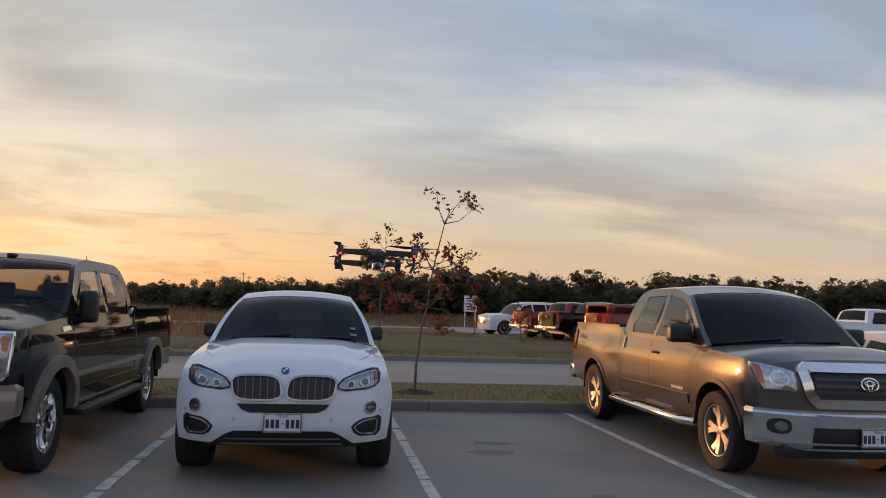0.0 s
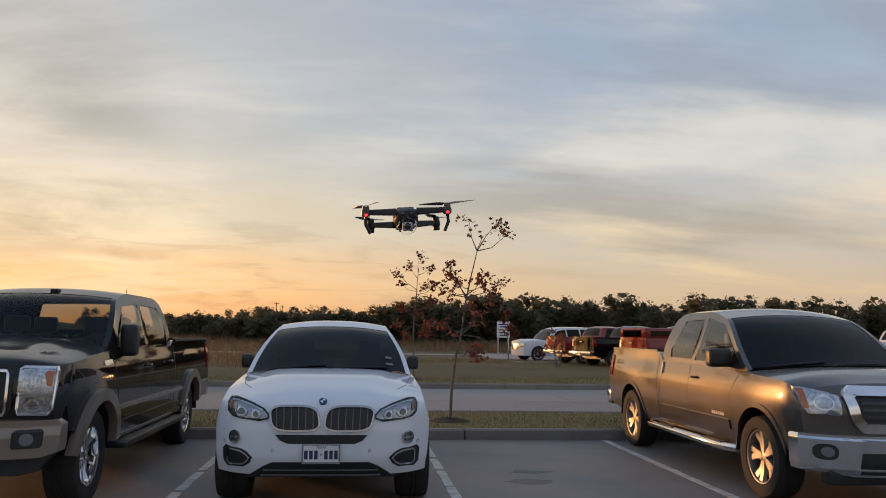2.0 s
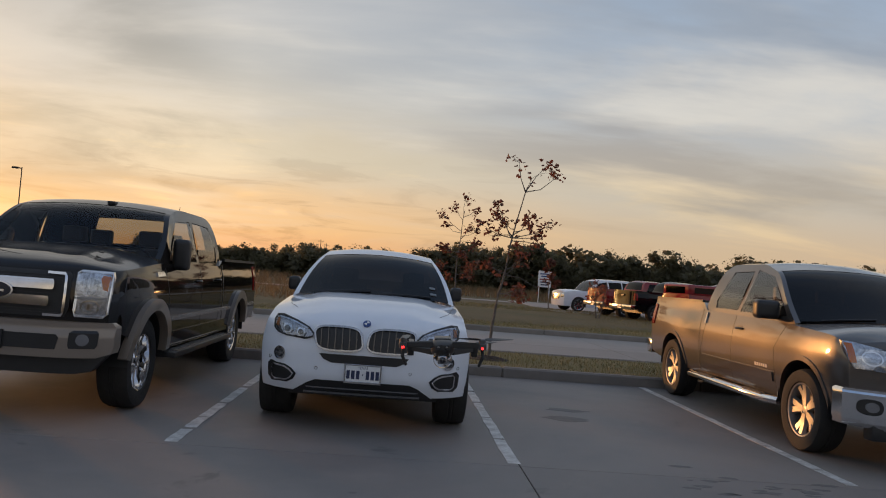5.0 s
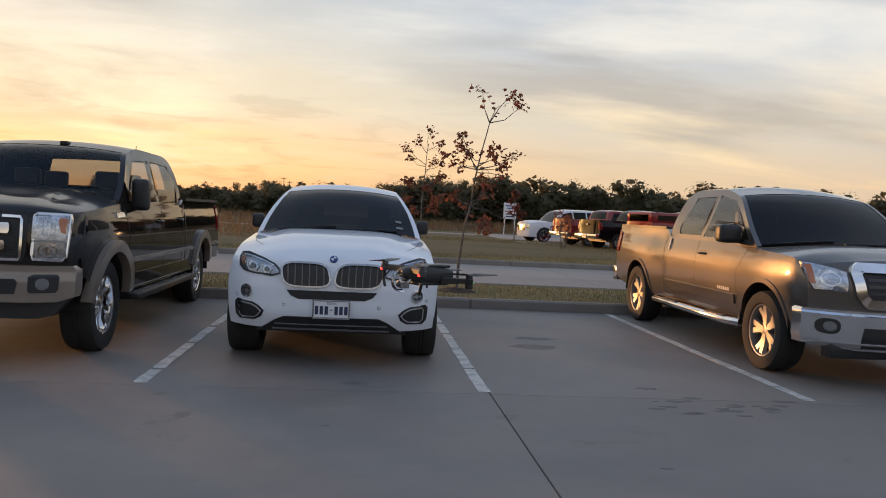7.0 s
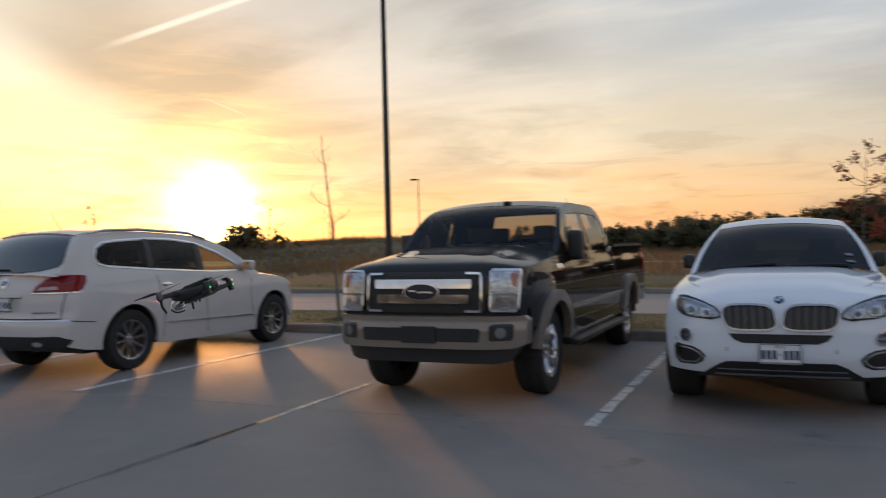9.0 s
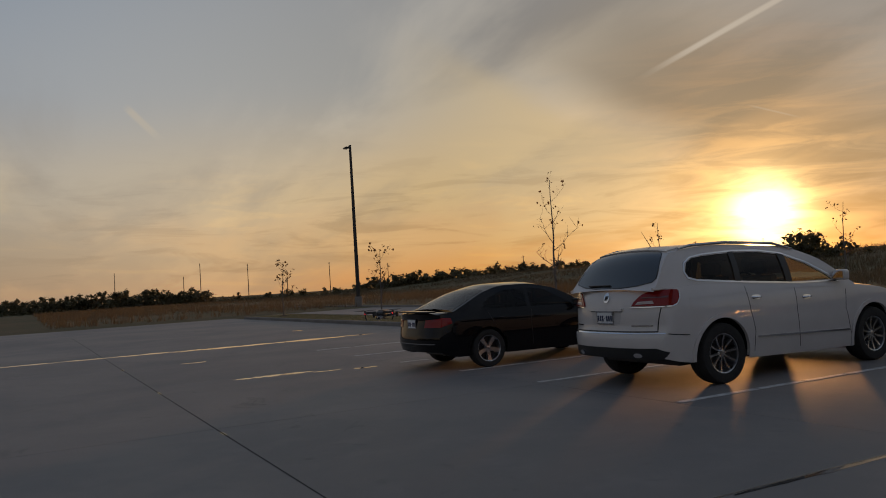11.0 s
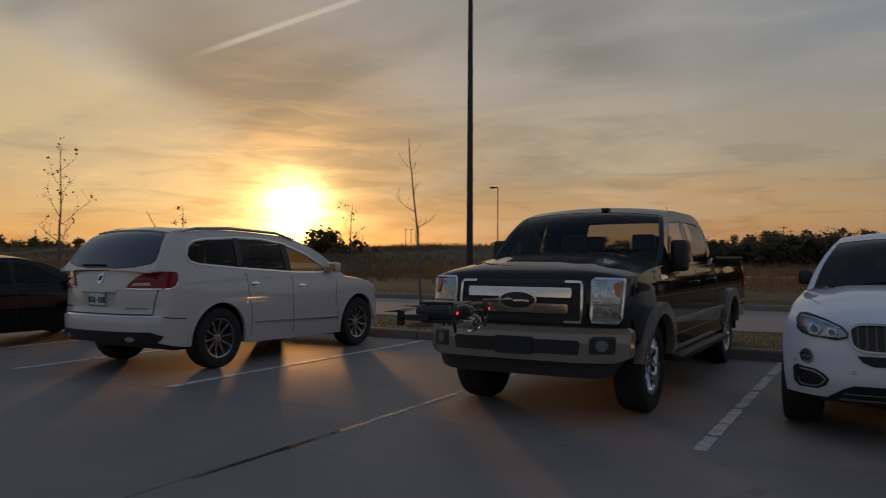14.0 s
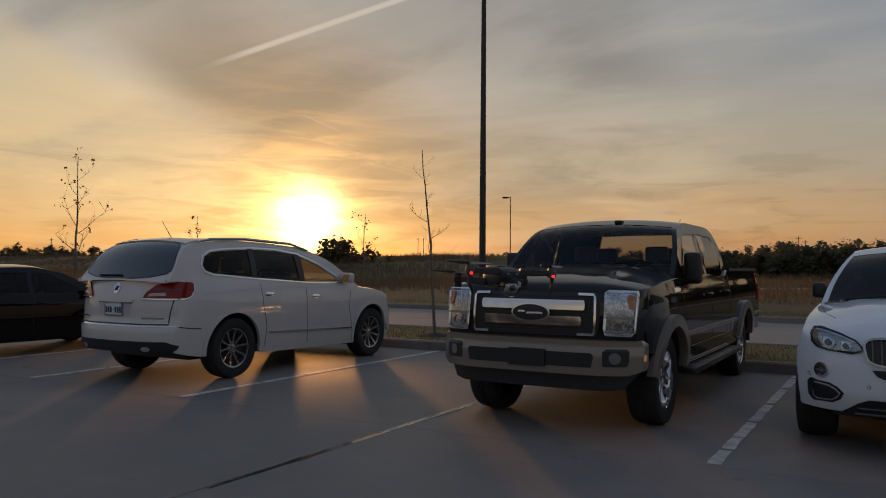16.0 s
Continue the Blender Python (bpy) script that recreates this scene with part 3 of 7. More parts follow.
        if interior:
            y0, y1 = a[0][0], a[bl][0]
            bm = bmesh.new()
            z = lerp_table(base, (y0 + y1) / 2)
            box(bm, -s["side_glass"][1] + 0.05, s["side_glass"][1] - 0.05, y0 + 0.25, y1 - 0.15, z - 0.3, z - 0.045)
            part("cabin_floor", bm, DARK_IN, self.root)
            for row, y in enumerate(s["seats"]):
                for x in (-0.42, 0.42):
                    bm = bmesh.new()
                    box(bm, x - 0.25, x + 0.25, y, y + 0.16, z - 0.2, s["seat_top"] - 0.17, 0.05, 3)
                    box(bm, x - 0.13, x + 0.13, y + 0.03, y + 0.13, s["seat_top"] - 0.15, s["seat_top"] + 0.03, 0.04, 3)
                    box(bm, x - 0.05, x + 0.05, y + 0.07, y + 0.09, s["seat_top"] - 0.2, s["seat_top"] - 0.1)
                    part("seat", bm, LEATHER, self.root)
            bm = bmesh.new()
            box(bm, -0.66, 0.66, s["dash"] - 0.2, s["dash"] + 0.12, z - 0.25, z + 0.03, 0.05, 2)
            part("dashboard", bm, DARK_IN, self.root)
            bm = bmesh.new()
            ring = [(0.42 + 0.18 * math.cos(q), s["dash"] + 0.28 + 0.06 * math.sin(q), z - 0.02 + 0.17 * math.sin(q)) for q in np.linspace(0, 2 * math.pi, 24)]
            tube(bm, ring, 0.014, 6, False)
            part("steering_wheel", bm, DARK_IN, self.root)

    def seam(self, pts, sign=0, surf=None, width=0.009, mat=None, name="panel_gap"):
        """A dark shut line along points of a surface."""
        fine = []
        for (a, b), (c, d) in zip(pts, pts[1:]):
            k = max(2, int(math.hypot(c - a, d - b) / 0.06))
            fine += [(a + (c - a) * i / k, b + (d - b) * i / k) for i in range(k)]
        fine.append(pts[-1])
        part(name, strip(bmesh.new(), fine, width, surf or self.flank(sign), 0.0018, 0.004), mat or BLACK, self.root)

    def plate(self, name, poly, surf, mat, proud=0.008, deep=0.012, parent=None, label="", nu=8, dv=0.04):
        return part(name, patch(bmesh.new(), poly, surf, proud, deep, nu, dv), mat, parent or self.root, label)

    def wheels(self, r, width, rim_r, spokes, kind, rim_mat=ALLOY, track=0.82):
        """Four wheels, each a tyre and a rim of spokes."""
        tyre = bmesh.new()
        w = width / 2
        lathe(tyre, [(rim_r * 0.97, -w * 0.75), (rim_r + 0.012, -w * 0.95), ((r + rim_r) / 2, -w * 1.05), (r * 0.955, -w * 0.98), (r * 0.985, -w * 0.8), (r, -w * 0.5),
                     (r, -w * 0.18), (r * 0.985, -w * 0.15), (r * 0.985, -w * 0.1), (r, -w * 0.07), (r, w * 0.07), (r * 0.985, w * 0.1), (r * 0.985, w * 0.15), (r, w * 0.18),
                     (r, w * 0.5), (r * 0.985, w * 0.8), (r * 0.955, w * 0.98), ((r + rim_r) / 2, w * 1.05), (rim_r + 0.012, w * 0.95), (rim_r * 0.97, w * 0.75)], 48)
        tm = bpy.data.meshes.new("tyre")
        tyre.to_mesh(tm)
        tyre.free()
        tm.materials.append(RUBBER)
        tm.shade_smooth()
        tm.set_sharp_from_angle(angle=radians(30))
        rim = bmesh.new()
        # outer side at +x
        lathe(rim, [(rim_r * 0.97, -w * 0.7), (rim_r * 0.9, w * 0.1), (rim_r * 0.93, w * 0.6), (rim_r * 0.95, w * 0.86), (rim_r, w * 0.9), (rim_r * 1.01, w * 0.8)], 48)
        lathe(rim, [(0.001, w * 0.62), (rim_r * 0.13, w * 0.64), (rim_r * 0.19, w * 0.58), (rim_r * 0.24, w * 0.5), (rim_r * 0.24, w * 0.2)], 24)
        face = w * 0.66
        for k in range(spokes):
            a0 = 2 * math.pi * k / spokes
            blades = ((0.0, kind[0], kind[1]),) if kind[2] == 0 else ((-kind[2], kind[0], kind[1]), (kind[2], kind[0], kind[1]))
            for da, wi, wo in blades:
                pts = []
                for f, half, x in ((0.16, wi, face * 0.92), (0.55, (wi + wo) / 2, face * 0.86), (0.93, wo, face * 1.1)):
                    ang = a0 + da * f
                    d, q = Vector((0, math.cos(ang), math.sin(ang))), Vector((0, -math.sin(ang), math.cos(ang)))
                    pts.append([Vector((x - 0.035, 0, 0)) + d * rim_r * f - q * half * 1.15, Vector((x, 0, 0)) + d * rim_r * f - q * half * 0.8,
                                Vector((x, 0, 0)) + d * rim_r * f + q * half * 0.8, Vector((x - 0.035, 0, 0)) + d * rim_r * f + q * half * 1.15])
                vs = [[rim.verts.new(p) for p in row] for row in pts]
                for p, q in zip(vs, vs[1:]):
                    for i in range(3):
                        rim.faces.new((p[i], p[i + 1], q[i + 1], q[i]))
        for k in range(5):
            a = 2 * math.pi * (k + 0.5) / 5
            lathe(rim, [(0.001, face), (0.012, face), (0.012, face - 0.03)], 6, "X", (0, rim_r * 0.2 * math.cos(a), rim_r * 0.2 * math.sin(a)))
        bmesh.ops.recalc_face_normals(rim, faces=rim.faces)
        rm = bpy.data.meshes.new("rim")
        rim.to_mesh(rm)
        rim.free()
        rm.materials.append(rim_mat)
        rm.shade_smooth()
        rm.set_sharp_from_angle(angle=radians(35))
        disc = bmesh.new()
        lathe(disc, [(0.001, 0.0), (rim_r * 0.93, 0.0), (rim_r * 0.93, -0.02)], 32)
        dm = bpy.data.meshes.new("brake_disc")
        disc.to_mesh(dm)
        disc.free()
        dm.materials.append(BLACK)
        for c in (0.0, self.s["wheelbase"]):
            for sign in (-1, 1):
                hub = new("wheel")
                hub.parent = self.root
                hub.matrix_basis = pose(sign * track, c, r, 0, 0, 0 if sign > 0 else 180) @ pose(0, 0, 0, random.uniform(0, 70))
                for name, me in (("tyre", tm), ("rim", rm), ("brake_disc", dm)):
                    ob = new(name, me)
                    ob.parent = hub


def pane(*pts):
    return [tuple(p) for p in pts]

# ---- lot, kerbs, road, field ----
def slab(name, x0, x1, y0, y1, z0, z1, mat, parent=None, bevel=0.006):
    return part(name, box(bmesh.new(), x0, x1, y0, y1, z0, z1, bevel), mat, parent, "", 20)


def make_ground():
    # one sheet to the horizon, low under the paving and lifted beyond it
    xs = [-3000, -1200, -500, -200, -120, -80, -56, -53, -40, -20, 0, 20, 40, 60, 90, 150, 400, 1200, 3000]
    ys = [-3000, -800, -200, -60, -36, -34, 0, 10.8, 21.62, 21.69, 26, 32, 40, 60, 90, 150, 400, 1200, 3000]
    bm = bmesh.new()
    g = []
    for y in ys:
        row = []
        for x in xs:
            z = -0.1
            if y > 21.65:
                z = 0.13 + (0.12 if 26 <= y <= 32 and x < 15 else 0.0)
            elif x <= -56 or x >= 90 or y <= -60:
                z = 0.05
            row.append(bm.verts.new((x, y, z)))
        g.append(row)
    for a, b in zip(g, g[1:]):
        for i in range(len(xs) - 1):
            bm.faces.new((a[i], a[i + 1], b[i + 1], b[i]))
    thing("ground", bm, FIELD, "dry brown grass field stretching to the horizon", "ground", kind="structure", smooth=0)


make_ground()
lot = tagged(slab("pavement_lot", -53, 60, -34, 10.655, -0.3, -0.03, JOINT), "grey concrete parking lot of large jointed slabs", "parking lot", kind="structure")
road = tagged(slab("road", -90, 90, 13.63, 21.54, -0.3, -0.03, JOINT), "pale concrete drive behind the planted strip", "road", kind="structure")
JOINTS_X = [1.345 + 5.44 * k for k in range(-10, 12)]
JOINTS_Y = [-34, -28.5, -23, -17.5, -12, -8.2, -4.0, 0.45, 4.93, 10.655]


def make_slabs():
    for a, b in zip(JOINTS_X, JOINTS_X[1:]):
        for c, d in zip(JOINTS_Y, JOINTS_Y[1:]):
            x0, x1 = max(a, -53), min(b, 60)
            if x1 - x0 > 0.3:
                slab("paving_slab", x0 + 0.004, x1 - 0.004, c + 0.003, d - 0.003, -0.2, 0.0, CONCRETE, lot, 0.004)
    for k in range(-16, 17):
        slab("paving_slab", k * 5.5 + 0.007, k * 5.5 + 5.493, 13.63, 17.5, -0.2, 0.0, ROAD, road)
        slab("paving_slab", k * 5.5 + 0.007, k * 5.5 + 5.493, 17.514, 21.54, -0.2, 0.0, ROAD, road)


make_slabs()


def kerb(x0, x1, y0, y1, label):
    root = empty("kerb", pose(0, 0, 0), label, "kerb")
    root["kind"] = "structure"
    n = max(1, round((x1 - x0) / 3.05))
    for k in range(n):
        a, b = x0 + (x1 - x0) * k / n, x0 + (x1 - x0) * (k + 1) / n
        slab("kerb_stone", a + 0.004, b - 0.004, y0, y1, -0.25, 0.152, KERB, root, 0.025)
    return root


kerb(-50, 60, 10.66, 10.82, "grey concrete kerb at the head of the parking bays")
kerb(-50, 60, 13.47, 13.62, "grey concrete kerb between planted strip and drive")
kerb(-90, 90, 21.55, 21.70, "grey concrete kerb on the far side of the drive")
slab("planted_strip", -50, 60, 10.822, 13.468, -0.2, 0.13, SOIL)
slab("verge_far", -70, 60, 21.702, 33.5, -0.1, 0.155, SOIL)
tagged(bpy.data.objects["verge_far"], "wide verge of dry green-brown turf beyond the drive", "verge", kind="structure")
tagged(bpy.data.objects["planted_strip"], "strip of dry yellowing turf between kerbs", "verge", kind="structure")


def bay_line(x, y0, y1, worn, width=0.1):
    """Painted bay line in worn stretches."""
    bm = bmesh.new()
    rnd = random.Random(int(x * 100))
    y = y0
    while y < y1:
        step = min(rnd.uniform(0.5, 1.4), y1 - y)
        gap = 0.03 + worn * rnd.uniform(0.0, 0.12)
        n = 5
        left = [bm.verts.new((x - width / 2 + rnd.uniform(-0.006, 0.006), y + (step - gap) * k / n, 0.004)) for k in range(n + 1)]
        right = [bm.verts.new((x + width / 2 + rnd.uniform(-0.006, 0.006), y + (step - gap) * k / n, 0.004)) for k in range(n + 1)]
        for k in range(n):
            bm.faces.new((left[k], right[k], right[k + 1], left[k + 1]))
        y += step
    r = bmesh.ops.extrude_face_region(bm, geom=bm.faces[:])
    for v in (g for g in r["geom"] if isinstance(g, bmesh.types.BMVert)):
        v.co.z -= 0.0035
    bmesh.ops.recalc_face_normals(bm, faces=bm.faces)
    thing("bay_line", bm, LINE, "worn white painted parking bay line", "road marking", "parking bay lines", "structure", smooth=0)


for x, worn in ((-1.37, 1.0), (1.305, 0.8), (4.06, 0.0), (-6.985, 0.1), (-9.72, 0.4), (-12.0, 0.5), (-14.4, 0.9), (-16.8, 0.6), (-19.4, 0.9), (6.8, 0.1), (9.55, 0.1)):
    bay_line(x, 5.0, 10.62, worn)
bay_line(-4.06, 4.6, 6.3, 1.0, 0.035)
def ground_patch(name, outline, mat, label, category):
    """A thin film lying on the concrete."""
    bm = bmesh.new()
    f = bm.faces.new([bm.verts.new((x, y, 0.0016)) for x, y in outline])
    r = bmesh.ops.extrude_face_region(bm, geom=[f])
    for v in (g for g in r["geom"] if isinstance(g, bmesh.types.BMVert)):
        v.co.z -= 0.0013
    bmesh.ops.recalc_face_normals(bm, faces=bm.faces)
    thing(name, bm, mat, label, category, kind="structure", smooth=0)


STAIN = surface("oil_stain", (0.105, 0.097, 0.09), 0.75, 0, (0.16, 0.148, 0.136), 12, 90, 0.9)
SEAL = surface("tar_seal", (0.03, 0.028, 0.026), 0.22, 0, (0.05, 0.045, 0.04), 6, 60, 0.6, 0.002, spec=0.6)
WET = surface("wet_gloss_film", (0.05, 0.046, 0.042), 0.04, 0, (0.07, 0.065, 0.06), 3, 30, 0.5, spec=0.5)

ground_patch("joint_seal", [(-4.112, -20), (-4.088, -20), (-4.084, -4), (-4.088, 4), (-4.085, 10.6), (-4.107, 10.6), (-4.110, 4), (-4.104, -4)], SEAL, "dark tar seal in a slab joint", "joint seal")
ground_patch("joint_seal", [(-40, 0.442), (-10, 0.44), (1.3, 0.443), (1.3, 0.456), (-10, 0.458), (-40, 0.456)], JOINT, "dark tar seal in a slab joint", "joint seal")

def wet_gloss_streak(x, y0, y1, width, seed, slant=0.0):
    """A shallow glossy run along a seam, uneven in width: water, and the seal's bright edge."""
    rnd = random.Random(seed)
    n = 24
    ys = [y0 + (y1 - y0) * k / n for k in range(n + 1)]
    wide = [width * (0.25 + rnd.random()) * min(1.0, 6 * k / n, 6 * (n - k) / n) + 0.01 for k in range(n + 1)]
    mid = [x + slant * (y - y0) + rnd.uniform(-0.25, 0.25) * width for y in ys]
    ground_patch("puddle", [(m - w, y) for m, w, y in zip(mid, wide, ys)] + [(m + w, y) for m, w, y in reversed(list(zip(mid, wide, ys)))], WET, "thin glossy run on the concrete", "puddle")


wet_gloss_streak(-24.0, -3.0, 3.6, 0.20, 1)
wet_gloss_streak(-23.7, 2.2, 8.6, 0.30, 2, -0.06)
wet_gloss_streak(-14.57, 1.8, 3.3, 0.14, 3)
wet_gloss_streak(-14.35, 3.2, 3.75, 0.05, 4)
wet_gloss_streak(-14.2, 3.95, 4.45, 0.09, 5)
wet_gloss_streak(-19.3, 1.7, 2.3, 0.07, 6)
# glossy strip added for the bright highlight along the tar seal
wet_gloss_streak(-4.065, 2.6, 6.3, 0.022, 8)
wet_gloss_streak(-30.0, 7.6, 8.0, 0.25, 7)
# short glossy films added where the joint gleams
for seam, far in ((-19.4, 0.35), (-14.0, 0.4), (-9.3, 0.3)):
    ground_patch("puddle", [(seam, 0.435), (seam + far * 0.5, 0.425), (seam + far, 0.437), (seam + far, 0.463), (seam + far * 0.5, 0.472), (seam, 0.46)], WET, "thin glossy run in a slab joint", "puddle")
stain_rnd = random.Random(12)
marks = [(2.2, 7.3, 0.22), (2.35, 7.9, 0.16), (0.1, 3.9, 0.02), (3.75, 3.3, 0.03), (2.1, 3.15, 0.025), (2.75, 5.3, 0.06)]
marks += [(stain_rnd.gauss(3.1, 0.28), stain_rnd.gauss(4.62, 0.2), stain_rnd.uniform(0.02, 0.07)) for _ in range(20)]
for sx, sy, sr in marks:
    ring = [(sx + 1.7 * sr * stain_rnd.uniform(0.55, 1.15) * math.cos(q), sy + 0.7 * sr * stain_rnd.uniform(0.55, 1.15) * math.sin(q)) for q in np.linspace(0, 2 * math.pi, 14, endpoint=False)]
    ground_patch("stain", ring, STAIN, "dark oil stain on the concrete", "stain")

# ---- specs of the vehicles ----
SUV_COUPE = dict(front=-0.93, rear=3.98, wheelbase=2.93, hub=0.375, arch=0.425, plan_max=0.975, floor=0.28,
                 plan=[(-0.93, 0.945), (-0.6, 0.955), (0, 0.975), (1.5, 0.96), (2.9, 0.975), (3.6, 0.94), (3.98, 0.86)],
                 low=[(-0.93, 0.345), (-0.5, 0.335), (3.6, 0.31), (3.98, 0.38)],
                 shoulder=[(-0.93, 0.855), (-0.918, 0.885), (-0.875, 0.915), (-0.8, 0.94), (-0.6, 0.975), (0, 1.055), (0.7, 1.12), (1.5, 1.15), (3, 1.20), (3.98, 1.14)],
                 crown=[(-0.93, 0.06), (-0.9, 0.08), (-0.8, 0.095), (-0.5, 0.105), (0, 0.10), (0.6, 0.055), (0.9, 0.0), (3.0, 0.0), (3.98, 0.0)], crown_pow=3.2,
                 ridges=[(-0.95, 0.75, 0.40, 0.66, 0.022, 0.06)],
                 nose_sweep=0.44, nose_pow=4.6, nose_run=0.85, nose_prof=[(0.27, 0.14), (0.39, 0.05), (0.52, 0.0), (0.67, 0.0), (0.82, 0.02), (0.92, 0.05), (1.0, 0.12), (1.17, 0.3)],
                 tail_sweep=0.3, tail_prof=[(0.2, 0.1), (0.5, 0.0), (0.8, 0.05), (1.1, 0.2)],
                 side=[(0.2, 0.93), (0.34, 0.965), (0.55, 0.99), (0.72, 1.0), (0.88, 0.975), (1.0, 0.935), (1.11, 0.90), (1.25, 0.87)],
                 arc=[(0.55, 1.135), (1.40, 1.575), (1.85, 1.645), (2.5, 1.635), (3.0, 1.53), (3.75, 1.20)], arc_split=(1, 4, 5), bow=0.055,
                 side_glass=(1.13, 0.845, 1.62, 0.62), belt=[(0.5, 1.12), (2, 1.165), (3.8, 1.20)],
                 panes=[pane((1.0, 1.18), (1.60, 1.51), (1.95, 1.56), (2.0, 1.19)), pane((2.08, 1.19), (2.04, 1.56), (2.6, 1.53), (2.95, 1.42), (3.12, 1.24), (3.0, 1.2))],
                 seats=(1.75, 2.6), seat_top=1.42, dash=0.95)
HEAVY_PICKUP = dict(front=-0.97, rear=5.28, wheelbase=3.967, hub=0.42, arch=0.5, plan_max=1.0, floor=0.42,
                    plan=[(-0.97, 0.895), (-0.7, 0.955), (0, 0.985), (3.0, 0.985), (5.28, 0.975)],
                    low=[(-0.97, 0.75), (-0.55, 0.70), (-0.5, 0.55), (0.6, 0.5), (3.3, 0.5), (5.28, 0.6)],
                    shoulder=[(-0.97, 1.205), (-0.955, 1.235), (-0.9, 1.258), (-0.5, 1.285), (0.2, 1.34), (0.45, 1.35), (0.8, 1.348), (2.88, 1.352), (2.92, 1.42), (5.28, 1.435)],
                    crown=[(-0.97, 0.045), (-0.93, 0.06), (-0.4, 0.085), (0.1, 0.11), (0.34, 0.105), (0.48, 0.05), (0.6, 0.0), (5.28, 0.0)], crown_pow=5.0,
                    ridges=[(-0.95, 0.45, 0.58, 0.60, 0.018, 0.05), (-0.9, 0.4, 0.28, 0.30, 0.01, 0.03)],
                    nose_sweep=0.16, nose_pow=4.0, nose_run=0.5, nose_prof=[(0.5, 0.0), (0.85, 0.0), (1.14, 0.015), (1.25, 0.05), (1.35, 0.13), (1.43, 0.2)],
                    tail_sweep=0.04, tail_run=0.3, tail_prof=[(0.5, 0.0), (1.4, 0.03)],
                    side=[(0.4, 0.945), (0.55, 0.975), (0.8, 1.0), (1.0, 1.0), (1.2, 0.985), (1.33, 0.955), (1.45, 0.95)],
                    bed=(2.96, 5.2, 0.5),
                    arc=[(0.36, 1.385), (1.02, 1.87), (1.52, 1.945), (2.42, 1.94), (2.76, 1.88), (2.9, 1.37)], arc_split=(1, 4, 5), bow=0.05, back_edge=0.80, back_head=0.16, back_foot=0.28,
                    side_glass=(1.33, 0.915, 1.9, 0.765), belt=[(0.3, 1.32), (2.95, 1.345)],
                    panes=[pane((0.66, 1.38), (1.10, 1.80), (1.70, 1.835), (1.75, 1.38)), pane((1.85, 1.38), (1.82, 1.835), (2.55, 1.82), (2.70, 1.5), (2.70, 1.38))],
                    seats=(1.5, 2.3), seat_top=1.66, dash=0.8)
PICKUP = dict(front=-0.98, rear=4.83, wheelbase=3.70, hub=0.40, arch=0.485, plan_max=1.01, floor=0.36,
              plan=[(-0.98, 0.93), (-0.6, 0.985), (0, 1.01), (0.8, 0.985), (2.7, 0.98), (3.7, 1.005), (4.83, 0.96)],
              low=[(-0.98, 0.62), (-0.6, 0.56), (-0.5, 0.5), (0.6, 0.44), (3.0, 0.44), (4.4, 0.5), (4.83, 0.56)],
              shoulder=[(-0.98, 1.10), (-0.5, 1.165), (0.2, 1.21), (0.9, 1.235), (2.66, 1.27), (2.72, 1.36), (4.83, 1.385)],
              crown=[(-0.98, 0.08), (-0.4, 0.115), (0.1, 0.08), (0.4, 0.03), (0.6, 0.0), (4.83, 0.0)], crown_pow=3.0,
              nose_sweep=0.34, nose_pow=3.0, nose_run=0.7, nose_prof=[(0.4, 0.03), (0.6, 0.0), (0.92, 0.01), (1.07, 0.05), (1.17, 0.12), (1.27, 0.2)],
              tail_sweep=0.06, tail_run=0.3, tail_prof=[(0.5, 0.0), (1.0, 0.02), (1.4, 0.03)],
              side=[(0.4, 0.93), (0.52, 0.96), (0.75, 0.995), (0.95, 1.0), (1.1, 0.985), (1.25, 0.95), (1.4, 0.935)],
              bed=(2.78, 4.75, 0.5),
              arc=[(0.32, 1.235), (1.10, 1.785), (1.6, 1.875), (2.2, 1.875), (2.48, 1.80), (2.70, 1.29)], arc_split=(1, 4, 5), bow=0.055, back_edge=0.84, back_foot=0.25,
              side_glass=(1.23, 0.92, 1.87, 0.72), belt=[(0.2, 1.225), (2.75, 1.285)],
              panes=[pane((0.52, 1.295), (1.09, 1.725), (1.56, 1.80), (1.66, 1.295)), pane((1.74, 1.305), (1.66, 1.785), (2.20, 1.775), (2.42, 1.40), (2.40, 1.31))],
              seats=(1.5, 2.1), seat_top=1.6, dash=0.8)
